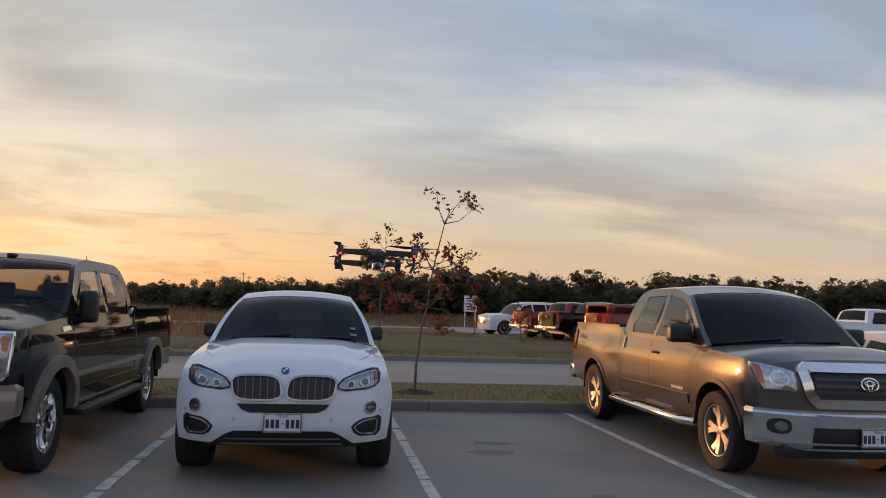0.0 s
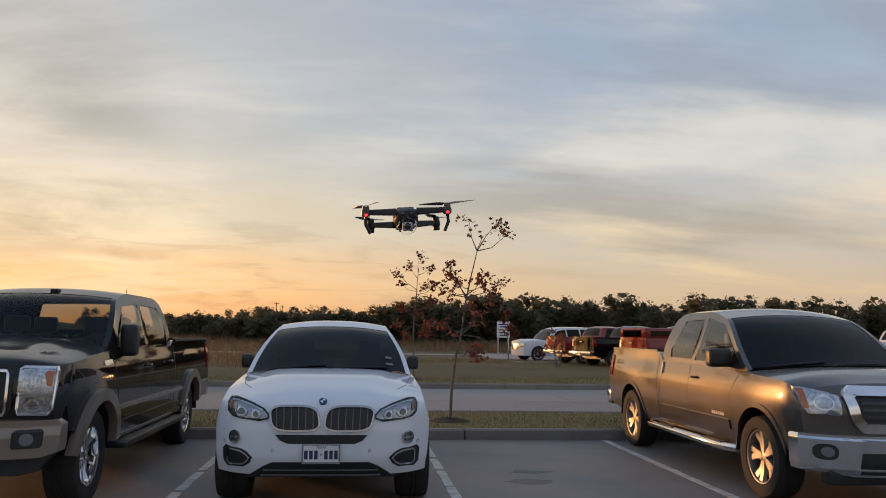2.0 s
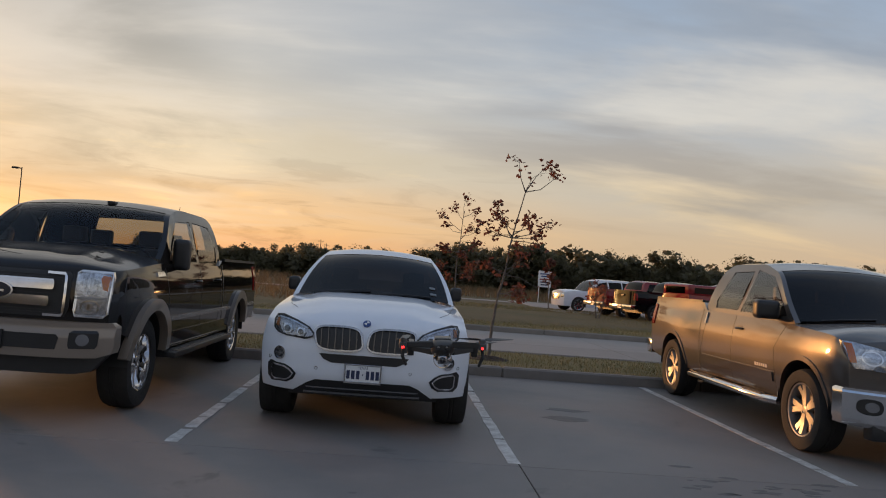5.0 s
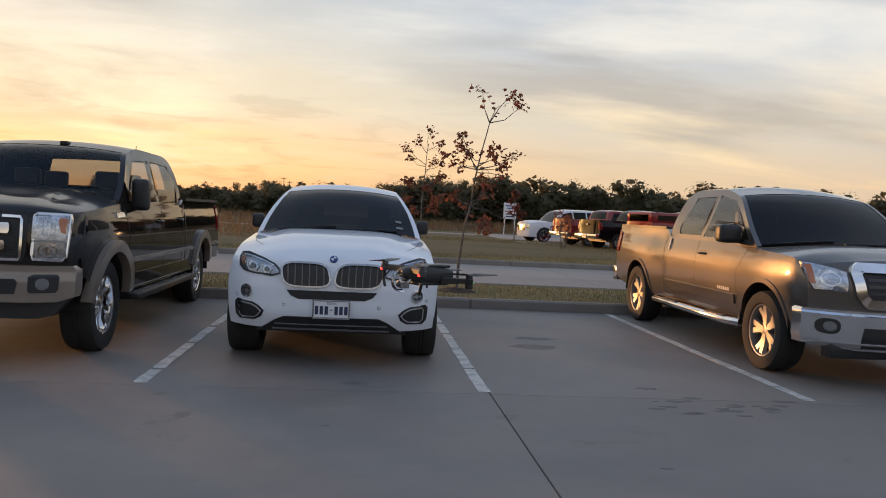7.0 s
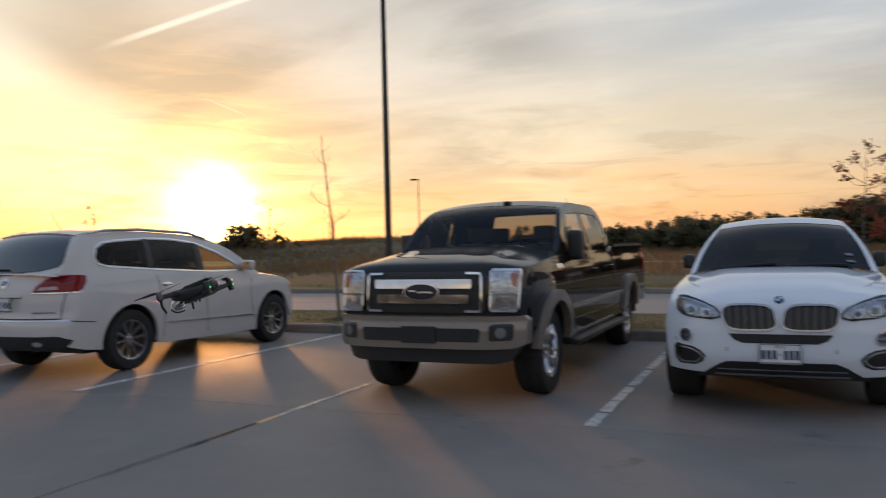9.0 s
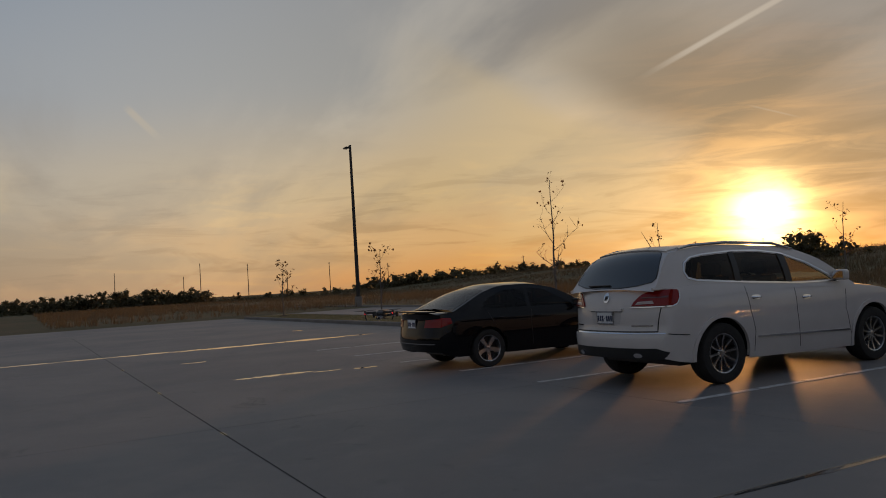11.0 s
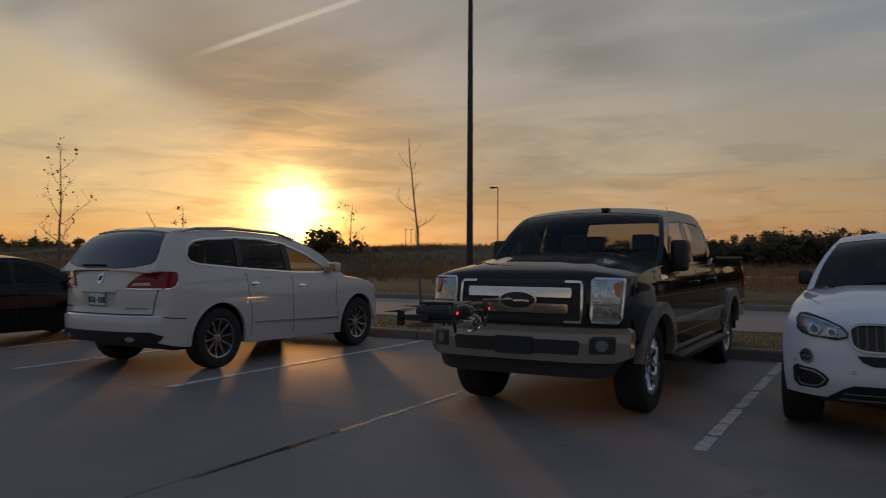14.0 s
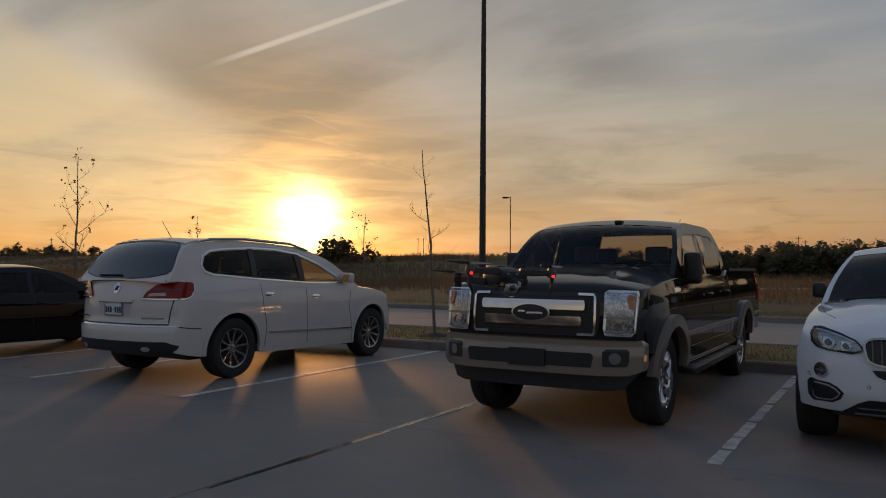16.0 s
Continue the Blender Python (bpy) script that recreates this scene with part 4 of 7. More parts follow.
FAMILY_SUV = dict(front=-0.98, rear=4.12, wheelbase=3.02, hub=0.38, arch=0.46, plan_max=1.0, floor=0.26,
                  plan=[(-0.98, 0.86), (-0.6, 0.96), (0, 0.995), (1.5, 0.985), (3.0, 1.0), (3.7, 0.95), (4.12, 0.875)],
                  low=[(-0.98, 0.28), (0.5, 0.25), (3.4, 0.31), (4.12, 0.39)],
                  shoulder=[(-0.98, 0.84), (-0.6, 0.97), (-0.2, 1.05), (0.3, 1.11), (0.8, 1.14), (2, 1.20), (3.2, 1.27), (4.12, 1.24)],
                  crown=[(-0.98, 0.07), (-0.4, 0.085), (0.2, 0.06), (0.6, 0.0), (4.12, 0.0)],
                  nose_sweep=0.4, nose_pow=2.6, nose_run=0.8, nose_prof=[(0.2, 0.1), (0.45, 0.0), (0.7, 0.02), (0.9, 0.12), (1.1, 0.3)],
                  tail_sweep=0.32, tail_run=0.6, tail_prof=[(0.2, 0.1), (0.45, 0.02), (0.66, 0.0), (0.73, 0.04), (0.95, 0.05), (1.15, 0.09), (1.27, 0.14)],
                  side=[(0.2, 0.93), (0.3, 0.96), (0.5, 0.985), (0.72, 1.0), (0.95, 0.99), (1.1, 0.965), (1.3, 0.90)],
                  arc=[(0.28, 1.13), (1.02, 1.56), (1.62, 1.715), (2.7, 1.765), (3.52, 1.70), (3.99, 1.22)], arc_split=(1, 4, 5), bow=0.05,
                  back_poly=pane((-0.30, 4.955), (-0.62, 4.90), (-0.90, 4.80), (-0.955, 4.72), (-0.95, 4.55), (-0.91, 4.25), (-0.86, 4.12), (-0.76, 4.07),
                                 (0.76, 4.07), (0.86, 4.12), (0.91, 4.25), (0.95, 4.55), (0.955, 4.72), (0.90, 4.80), (0.62, 4.90), (0.30, 4.955)),
                  side_glass=(1.16, 0.905, 1.74, 0.71), belt=[(0.25, 1.12), (1.3, 1.17), (2.4, 1.23), (3.4, 1.29), (4.1, 1.26)],
                  panes=[pane((0.72, 1.205), (0.85, 1.285), (1.2, 1.45), (1.57, 1.575), (1.56, 1.215)), pane((1.66, 1.22), (1.68, 1.60), (2.04, 1.645), (2.50, 1.655), (2.54, 1.28)),
                         pane((2.62, 1.285), (2.58, 1.652), (3.05, 1.63), (3.26, 1.605), (3.37, 1.55), (3.43, 1.44), (3.40, 1.375), (3.28, 1.34))],
                  cab_taper=[(-9, 1.0), (2.4, 1.0), (3.2, 0.985), (4.0, 0.93), (9, 0.93)],
                  seats=(1.55, 2.5), seat_top=1.5, dash=0.65)
SEDAN = dict(front=-0.92, rear=3.78, wheelbase=2.72, hub=0.325, arch=0.375, plan_max=0.92, floor=0.2,
             plan=[(-0.92, 0.80), (-0.5, 0.90), (0, 0.92), (2.7, 0.92), (3.3, 0.88), (3.78, 0.80)],
             low=[(-0.92, 0.24), (0.5, 0.21), (3.3, 0.23), (3.78, 0.32)],
             shoulder=[(-0.92, 0.66), (-0.5, 0.78), (0.3, 0.89), (1.5, 0.93), (2.8, 0.98), (3.5, 0.98), (3.78, 0.95)],
             crown=[(-0.92, 0.06), (0, 0.08), (0.6, 0.0), (3.78, 0.02)],
             nose_sweep=0.4, nose_run=0.8, nose_prof=[(0.2, 0.1), (0.45, 0.0), (0.7, 0.08), (0.9, 0.2)],
             tail_sweep=0.25, tail_run=0.5, tail_prof=[(0.2, 0.08), (0.5, 0.0), (0.7, 0.03), (0.9, 0.06), (1.0, 0.03)],
             side=[(0.2, 0.92), (0.35, 0.96), (0.6, 1.0), (0.8, 0.99), (0.93, 0.955), (1.0, 0.93)],
             arc=[(0.5, 0.93), (1.25, 1.31), (1.7, 1.385), (2.2, 1.38), (2.6, 1.30), (3.35, 0.985)], arc_split=(1, 4, 5), bow=0.045,
             side_glass=(0.93, 0.83, 1.38, 0.58), belt=[(0.4, 0.92), (3.4, 0.975)],
             panes=[pane((0.85, 0.97), (1.4, 1.27), (1.72, 1.30), (1.76, 0.98)), pane((1.84, 0.98), (1.8, 1.30), (2.25, 1.29), (2.62, 1.17), (2.78, 1.02), (2.6, 1.0))],
             seats=(1.5, 2.2), seat_top=1.2, dash=0.85)

WHITE = paint("white_paint", (0.70, 0.73, 0.78))
PEARL = paint("pearl_paint", (0.60, 0.56, 0.53))
DARK_BROWN = paint("black_brown_paint", (0.010, 0.008, 0.007))
TAN = surface("tan_paint", (0.225, 0.185, 0.15), 0.35, 0.25, (0.19, 0.155, 0.125), 4, 600, 0.5, 0, 0.7)
GREY = paint("grey_metal_paint", (0.10, 0.09, 0.083), 0.7, 0.32)
BLACK_PAINT = paint("black_paint", (0.006, 0.006, 0.007))
RED_PAINT = paint("red_paint", (0.30, 0.016, 0.02))
MAROON = paint("maroon_paint", (0.23, 0.018, 0.022))
TINT = clear_glass("tinted_glass", (0.10, 0.105, 0.11))
SMOKE = clear_glass("dark_glass", (0.02, 0.02, 0.022))
CLEAR = clear_glass("pale_glass", (0.62, 0.66, 0.60))
LENS = clear_glass("lamp_lens", (0.93, 0.94, 0.95), 0.03)
RED_LENS = surface("red_lens", (0.24, 0.008, 0.008), 0.2, 0, coat=0.25, spec=0.25)
AMBER = surface("amber_lens", (0.55, 0.14, 0.02), 0.15, 0, coat=1.0)
LAMP_BOWL = surface("lamp_bowl", (0.66, 0.68, 0.72), 0.16, 0.9, (0.22, 0.23, 0.25), 26, 60, 0.8)
SILVER = surface("silver_trim", (0.42, 0.42, 0.43), 0.25, 0.9)
PLATE = surface("plate_white", (0.72, 0.73, 0.74), 0.4, 0)
INK = surface("plate_ink", (0.02, 0.03, 0.08), 0.5)
BLUE = surface("badge_blue", (0.02, 0.06, 0.22), 0.25)


def mirrored(poly):
    return [(-u, v) for u, v in poly]


def text_on(parent, words, m, size, mat, name="lettering", depth=0.001):
    """Raised letters in the built-in font, as one mesh part."""
    c = bpy.data.curves.new(name, "FONT")
    c.body, c.size, c.extrude, c.align_x, c.align_y, c.resolution_u = words, size, depth, "CENTER", "CENTER", 2
    o = bpy.data.objects.new(name, c)
    scene.collection.objects.link(o)
    me = bpy.data.meshes.new_from_object(o.evaluated_get(bpy.context.evaluated_depsgraph_get()))
    bpy.data.objects.remove(o)
    me.materials.clear()
    me.materials.append(mat)
    ob = new(name, me)
    ob.parent = parent
    ob.matrix_basis = m
    return ob


def number_plate(parent, m, label="white number plate in a chrome frame", state=True):
    """Plate in its own frame, face toward -y; its number stays plain bars."""
    bm = bmesh.new()
    box(bm, -0.152, 0.152, -0.006, 0.0, -0.076, 0.076, 0.002)
    p = part("number_plate", bm, PLATE, parent, label)
    p.matrix_basis = m
    bm = bmesh.new()
    for x0, x1, z0, z1 in ((-0.16, 0.16, 0.07, 0.082), (-0.16, 0.16, -0.085, -0.066), (-0.16, -0.148, -0.066, 0.07), (0.148, 0.16, -0.066, 0.07)):
        box(bm, x0, x1, -0.011, 0.002, z0, z1, 0.003)
    part("plate_frame", bm, SILVER, p)
    bm = bmesh.new()
    for k in range(7):
        x = -0.126 + k * 0.042
        if k == 3:
            box(bm, x - 0.006, x + 0.006, -0.0085, -0.006, -0.012, 0.0)
        else:
            box(bm, x - 0.0145, x + 0.0145, -0.0085, -0.006, -0.045, 0.028)
    part("number_bars", bm, INK, p)
    if state:
        text_on(p, "TEXAS", pose(0, -0.0065, 0.052, 90), 0.03, INK)
    return p


def mirrors(car, y, z, w, h, d, mat, reach=0.2, cap=None):
    """Door mirrors on arms."""
    for sign in (-1, 1):
        x0 = car.xside(y, z - 0.08)
        bm = bmesh.new()
        box(bm, min(sign * (x0 - 0.05), sign * (x0 + reach)), max(sign * (x0 - 0.05), sign * (x0 + reach)), y - 0.03, y + 0.03, z - h / 2 + 0.0, z - h / 2 + 0.06, 0.015, 2)
        arm = part("mirror_arm", bm, BLACK, car.root)
        bm = bmesh.new()
        xc = sign * (x0 + reach - w / 2 + 0.04)
        box(bm, xc - w / 2, xc + w / 2, y - d / 2, y + d / 2, z - h / 2, z + h / 2, min(w, h, d) * 0.36, 4)
        shell = part("mirror", bm, mat, car.root)
        bm = bmesh.new()
        box(bm, xc - w / 2 + 0.02, xc + w / 2 - 0.02, y + d / 2 - 0.002, y + d / 2 + 0.004, z - h / 2 + 0.025, z + h / 2 - 0.025)
        part("mirror_glass", bm, CHROME, shell)
        if cap:
            bm = bmesh.new()
            box(bm, xc - w / 2 - 0.004, xc + w / 2 + 0.004, y - d / 2 - 0.004, y, z - h * 0.05, z + h / 2 + 0.004, min(w, h, d) * 0.2, 3)
            part("mirror_cap", bm, cap, shell)


def handles(car, spots, mat, length=0.2):
    for sign in (-1, 1):
        surf = car.flank(sign)
        for y, z in spots:
            bm = bmesh.new()
            patch(bm, oval(y, z, length * 0.42, 0.03, 14, 3), surf, 0.003, 0.01, 4, 0.02)
            part("handle_cup", bm, mat, car.root)
            bm = bmesh.new()
            pts = [surf(y + length * (f - 0.5), z, 0.008 + 0.03 * math.sin(math.pi * f)) for f in np.linspace(0, 1, 7)]
            tube(bm, pts, [0.01, 0.013, 0.015, 0.015, 0.015, 0.013, 0.01], 6)
            part("door_handle", bm, mat, car.root)


def arch_lip(car, mat, width, proud, name="arch_flare"):
    for c in (0.0, car.s["wheelbase"]):
        for sign in (-1, 1):
            r = car.s["arch"] + width * 0.42
            lo = math.asin(max(-0.9, min(0.9, (car.low(c + r + 0.03) - car.s["hub"]) / r)))
            pts = [(c + r * math.cos(a), car.s["hub"] + r * math.sin(a)) for a in np.linspace(lo, math.pi - lo, 26)]
            part(name, strip(bmesh.new(), pts, width, car.flank(sign), proud, 0.03), mat, car.root)


def wipers(car, k=0.025):
    for t0, t1 in ((-0.7, -0.05), (0.05, 0.72)):
        bm = bmesh.new()
        tube(bm, [car.arc_surf(t0 + (t1 - t0) * f, k + 0.05 * f, 0.008) for f in np.linspace(0, 1, 6)], 0.008, 5)
        part("wiper", bm, BLACK, car.root)


def aerial(car, x, y, z, lean=0.08, height=0.25):
    bm = bmesh.new()
    tube(bm, [(x, y, z), (x, y + lean, z + height)], [0.006, 0.003], 5)
    part("aerial", bm, BLACK, car.root)


# ---- white coupe SUV ----
def white_suv():
    root = empty("suv", pose(0.04, 6.6, 0), "white coupe-styled SUV with twin black grilles, parked in a bay", "car")
    car = Car(root, dict(SUV_COUPE, frame_mat=WHITE, roof_mat=WHITE), WHITE)
    car.body()
    car.cabin(SMOKE)
    car.wheels(0.375, 0.29, 0.255, 5, (0.035, 0.05, 0.16), ALLOY, 0.83)
    def nose(x, z, off=0.0):
        return car.nose(x * 0.975, z + 0.085, off)
    for sg in (-1, 1):
        flip = (lambda p: p) if sg > 0 else mirrored
        # twin kidney-shaped grille with broad bright bars
        g = [(x + sg * 0.02 * (z - 0.74) / 0.1, z) for x, z in oval(sg * 0.236, 0.742, 0.208, 0.103, 32, 3.6)]
        grille = car.plate("grille", g, nose, BLACK, 0.004, 0.02)
        part("grille_surround", strip(bmesh.new(), g, 0.015, nose, 0.026, 0.01, True), SILVER, grille)
        for k in range(6):
            x, reach = sg * (0.078 + k * 0.063), (0.086, 0.093, 0.094, 0.094, 0.092, 0.084)[k]
            bm = strip(bmesh.new(), [(x, 0.742 - reach), (x, 0.742), (x + sg * 0.006, 0.742 + reach)], 0.009, nose, 0.018, 0.004)
            part("grille_bar", bm, surface("bar_bronze", (0.13, 0.115, 0.10), 0.3, 1.0), grille)
        # headlamp: a swept dark housing with two angular light guides
        h = flip([(0.47, 0.742), (0.468, 0.77), (0.51, 0.815), (0.62, 0.862), (0.77, 0.905), (0.83, 0.90), (0.85, 0.857), (0.842, 0.79), (0.80, 0.755), (0.72, 0.737), (0.54, 0.722)])
        bowl = car.plate("headlamp", h, nose, surface("lamp_dark", (0.34, 0.35, 0.38), 0.2, 0.8), 0.003, 0.03, None, "clear swept-back headlamp")
        part("lamp_frame", strip(bmesh.new(), h, 0.014, nose, 0.012, 0.012, True), BLACK, bowl)
        for cx, cz, r in ((0.585, 0.777, 0.046), (0.715, 0.797, 0.054)):
            hexa = [(sg * (cx + r * u), cz + r * v) for u, v in ((-1.0, -0.15), (-0.62, -0.72), (0.5, -0.78), (1.0, -0.1), (0.85, 0.75), (-0.7, 0.62))]
            car.plate("reflector", hexa, nose, LAMP_BOWL, 0.008, 0.004, bowl)
            part("lamp_ring", strip(bmesh.new(), hexa[:5], 0.011, nose, 0.015, 0.004), PLATE, bowl)
            car.plate("projector", oval(sg * cx, cz - 0.004, r * 0.5, r * 0.5, 14), nose, surface("projector_glass", (0.05, 0.055, 0.065), 0.06, 0.3, coat=1.0), 0.016, 0.005, bowl)
        part("lamp_brow", strip(bmesh.new(), [(sg * u, v) for u, v in ((0.52, 0.808), (0.62, 0.848), (0.72, 0.876), (0.81, 0.888))], 0.013, nose, 0.014, 0.003), LAMP_BOWL, bowl)
        car.plate("side_marker", flip([(0.80, 0.80), (0.795, 0.87), (0.825, 0.875), (0.828, 0.81)]), nose, surface("marker_amber", (0.30, 0.11, 0.04), 0.2, coat=1.0), 0.010, 0.004, bowl)
        lens = car.plate("lens", h, nose, LENS, 0.02, 0.02, bowl)
        lens.visible_shadow = False
        # fog lamp and side intake
        fog = car.plate("fog_lamp", oval(sg * 0.765, 0.575, 0.05, 0.052, 20), nose, surface("fog_mirror", (0.35, 0.36, 0.38), 0.18, 0.9), 0.008, 0.01)
        part("fog_ring", strip(bmesh.new(), oval(sg * 0.765, 0.575, 0.05, 0.052, 20), 0.012, nose, 0.014, 0.01, True), CHROME, fog)
        part("fog_ring", strip(bmesh.new(), oval(sg * 0.765, 0.575, 0.028, 0.029, 14), 0.007, nose, 0.014, 0.01, True), BLACK, fog)
        part("fog_bar", strip(bmesh.new(), [(sg * 0.725, 0.575), (sg * 0.765, 0.575), (sg * 0.805, 0.575)], 0.012, nose, 0.015, 0.004), LAMP_BOWL, fog)
        v = flip([(0.595, 0.412), (0.64, 0.455), (0.70, 0.482), (0.85, 0.50), (0.878, 0.47), (0.87, 0.36), (0.83, 0.318), (0.68, 0.325), (0.62, 0.36)])
        vent = car.plate("air_intake", v, nose, BLACK, 0.004, 0.02)
        v2 = flip([(0.625, 0.408), (0.66, 0.44), (0.71, 0.462), (0.815, 0.472), (0.832, 0.455), (0.828, 0.365), (0.80, 0.342), (0.69, 0.348), (0.65, 0.372)])
        part("intake_trim", strip(bmesh.new(), v2, 0.013, nose, 0.014, 0.004, True), CHROME, vent)
        for x, z in ((0.42, 0.475), (0.86, 0.53)):
            part("parking_sensor", strip(bmesh.new(), oval(sg * x, z, 0.013, 0.013, 10), 0.004, nose, 0.002, 0.004, True), SILVER, root)
    car.plate("upper_intake", [(-0.29, 0.53), (-0.36, 0.558), (-0.40, 0.605), (0.40, 0.605), (0.36, 0.558), (0.29, 0.53)], nose, BLACK, 0.005, 0.02, nu=16)
    low = car.plate("lower_intake", [(-0.64, 0.245), (-0.50, 0.34), (-0.42, 0.375), (0.42, 0.375), (0.50, 0.34), (0.64, 0.245)], nose, BLACK, 0.006, 0.03, nu=20)
    part("intake_trim", strip(bmesh.new(), [(x, 0.305) for x in np.linspace(-0.5, 0.5, 20)], 0.012, nose, 0.012, 0.004), SILVER, low)
    part("skid_plate", strip(bmesh.new(), [(x, 0.262) for x in np.linspace(-0.52, 0.52, 20)], 0.018, nose, 0.03, 0.004), SILVER, low)
    number_plate(root, pose(0, car.nose(0, 0.535).y - 0.02, 0.535))
    # badge on the bonnet's lip
    p = car.nose(0, 0.965)
    bm = bmesh.new()
    lathe(bm, [(0.001, -0.012), (0.028, -0.01), (0.034, -0.006), (0.034, 0.01)], 24, "Y")
    b = part("badge", bm, BLUE, root, "round blue and white badge")
    b.matrix_basis = pose(0, p.y - 0.004, 0.965, -40)
    bm = bmesh.new()
    for a in (0, math.pi):
        vs = [bm.verts.new((0, -0.0135, 0))] + [bm.verts.new((0.023 * math.cos(a + q), -0.0125, 0.023 * math.sin(a + q))) for q in np.linspace(0, math.pi / 2, 6)]
        bm.faces.new(vs)
    part("badge_quarters", bm, PLATE, b, "", 0)
    # bonnet creases and shut lines
    for sg in (-1, 1):
        car.seam([(sg * 0.66, -0.55), (sg * 0.75, -0.25), (sg * 0.80, 0.15)], surf=car.top, width=0.004)
        car.seam([(0.62, 1.08), (0.66, 0.75), (0.5, 0.40)], sg)
        car.seam([(1.98, 1.1), (2.0, 0.7), (1.96, 0.36)], sg)
        car.seam([(3.0, 1.12), (2.75, 0.75)], sg)
    arch_lip(car, WHITE, 0.05, 0.008)
    mirrors(car, 0.88, 1.245, 0.125, 0.15, 0.13, BLACK, 0.05)
    handles(car, ((1.75, 0.99), (2.75, 1.03)), WHITE)
    wipers(car)
    # stickers inside the windscreen
    for z0, w in ((0.25, 0.075), (0.13, 0.085)):
        bm = bmesh.new()
        patch(bm, [(0.80 - w, z0), (0.80, z0), (0.80, z0 + 0.04), (0.80 - w, z0 + 0.04)], lambda t, k, o: car.arc_surf(t, k, o), 0.004, 0.0, 2, 0.05)
        part("sticker", bm, surface("sticker_grey", (0.16, 0.18, 0.19), 0.5), root)


# ---- dark heavy pickup ----
def heavy_pickup():
    root = empty("pickup_truck", pose(-2.97, 6.3, 0), "black crew-cab heavy pickup with tan lower trim and chrome grille", "pickup truck")
    car = Car(root, dict(HEAVY_PICKUP, side_mat=clear_glass("side_glass", (0.72, 0.73, 0.72), ior=1.45)), DARK_BROWN)
    car.body()
    car.cabin(clear_glass("screen_glass", (0.60, 0.62, 0.60)), clear_glass("back_glass", (0.40, 0.41, 0.40)))
    car.wheels(0.42, 0.27, 0.265, 8, (0.024, 0.036, 0.0), CHROME, 0.80)
    def nose(x, z, off=0.0):
        return car.nose(x * 0.955, z + 0.045, off)
    # grille: a chrome frame with two wide bars
    g = [(-0.60, 0.82), (-0.63, 0.9), (-0.63, 1.16), (-0.60, 1.19), (0.60, 1.19), (0.63, 1.16), (0.63, 0.9), (0.60, 0.82)]
    grille = car.plate("grille", g, nose, BLACK, 0.006, 0.02, nu=16)
    for sg in (-1, 1):
        part("grille_surround", strip(bmesh.new(), [(sg * 0.44, 0.835), (sg * 0.585, 0.835), (sg * 0.595, 0.86), (sg * 0.60, 1.0), (sg * 0.595, 1.15), (sg * 0.58, 1.175), (sg * 0.44, 1.178)], 0.021, nose, 0.035, 0.005), CHROME, grille)
    for z0, z1, w in ((0.905, 0.985, 0.47), (1.04, 1.125, 0.50)):
        car.plate("grille_bar", [(-w, z0), (-w - 0.01, z0 + 0.02), (-w - 0.01, z1 - 0.02), (-w, z1), (w, z1), (w + 0.01, z1 - 0.02), (w + 0.01, z0 + 0.02), (w, z0)], nose, CHROME, 0.045, 0.005, grille, nu=16, dv=0.02)
    for z in np.arange(0.85, 1.18, 0.022):
        part("grille_mesh", strip(bmesh.new(), [(x, z) for x in np.linspace(-0.56, 0.56, 12)], 0.006, nose, 0.014, 0.004), surface("mesh_grey", (0.02, 0.02, 0.02), 0.5), grille)
    badge = car.plate("badge", oval(0, 1.012, 0.19, 0.082, 28), nose, CHROME, 0.06, 0.01, None, "dark oval badge with chrome rim")
    car.plate("badge_field", oval(0, 1.012, 0.174, 0.069, 28), nose, surface("badge_dark", (0.012, 0.014, 0.022), 0.2), 0.064, 0.0, badge)
    for x0, x1, z in ((-0.12, -0.055, 1.018), (-0.035, 0.12, 1.006)):
        part("badge_stroke", strip(bmesh.new(), [(x0, z), ((x0 + x1) / 2, z + 0.003), (x1, z)], 0.016, nose, 0.067, 0.0), CHROME, badge)
    for sg in (-1, 1):
        flip = (lambda p: p) if sg > 0 else mirrored
        h = flip([(0.69, 0.84), (0.68, 0.88), (0.68, 1.19), (0.70, 1.205), (0.935, 1.20), (0.94, 1.17), (0.925, 0.86), (0.90, 0.835)])
        lampo = car.plate("headlamp", h, nose, LAMP_BOWL, 0.01, 0.03, None, "tall two-deck clear headlamp")
        part("lamp_frame", strip(bmesh.new(), h, 0.022, nose, 0.02, 0.02, True), CHROME, lampo)
        car.plate("indicator", flip([(0.885, 1.06), (0.86, 1.15), (0.87, 1.175), (0.925, 1.17), (0.918, 1.05)]), nose, AMBER, 0.022, 0.01, lampo)
        part("lamp_divider", strip(bmesh.new(), [(sg * x, 0.985) for x in (0.69, 0.76, 0.84, 0.925)], 0.02, nose, 0.024, 0.01), surface("divider_grey", (0.3, 0.3, 0.31), 0.3, 0.6), lampo)
        for k in range(5):
            part("reflector", strip(bmesh.new(), [(sg * (0.712 + k * 0.03), z) for z in (1.02, 1.06, 1.10, 1.16)], 0.018, nose, 0.02, 0.004), LAMP_BOWL, lampo)
        part("bulb_bowl", strip(bmesh.new(), oval(sg * 0.80, 0.915, 0.07, 0.052, 18), 0.012, nose, 0.022, 0.008, True), CHROME, lampo)
        car.plate("bulb", oval(sg * 0.80, 0.915, 0.032, 0.03, 12), nose, CHROME, 0.03, 0.005, lampo)
        lens = car.plate("lens", h, nose, LENS, 0.04, 0.02, lampo)
        lens.visible_shadow = False
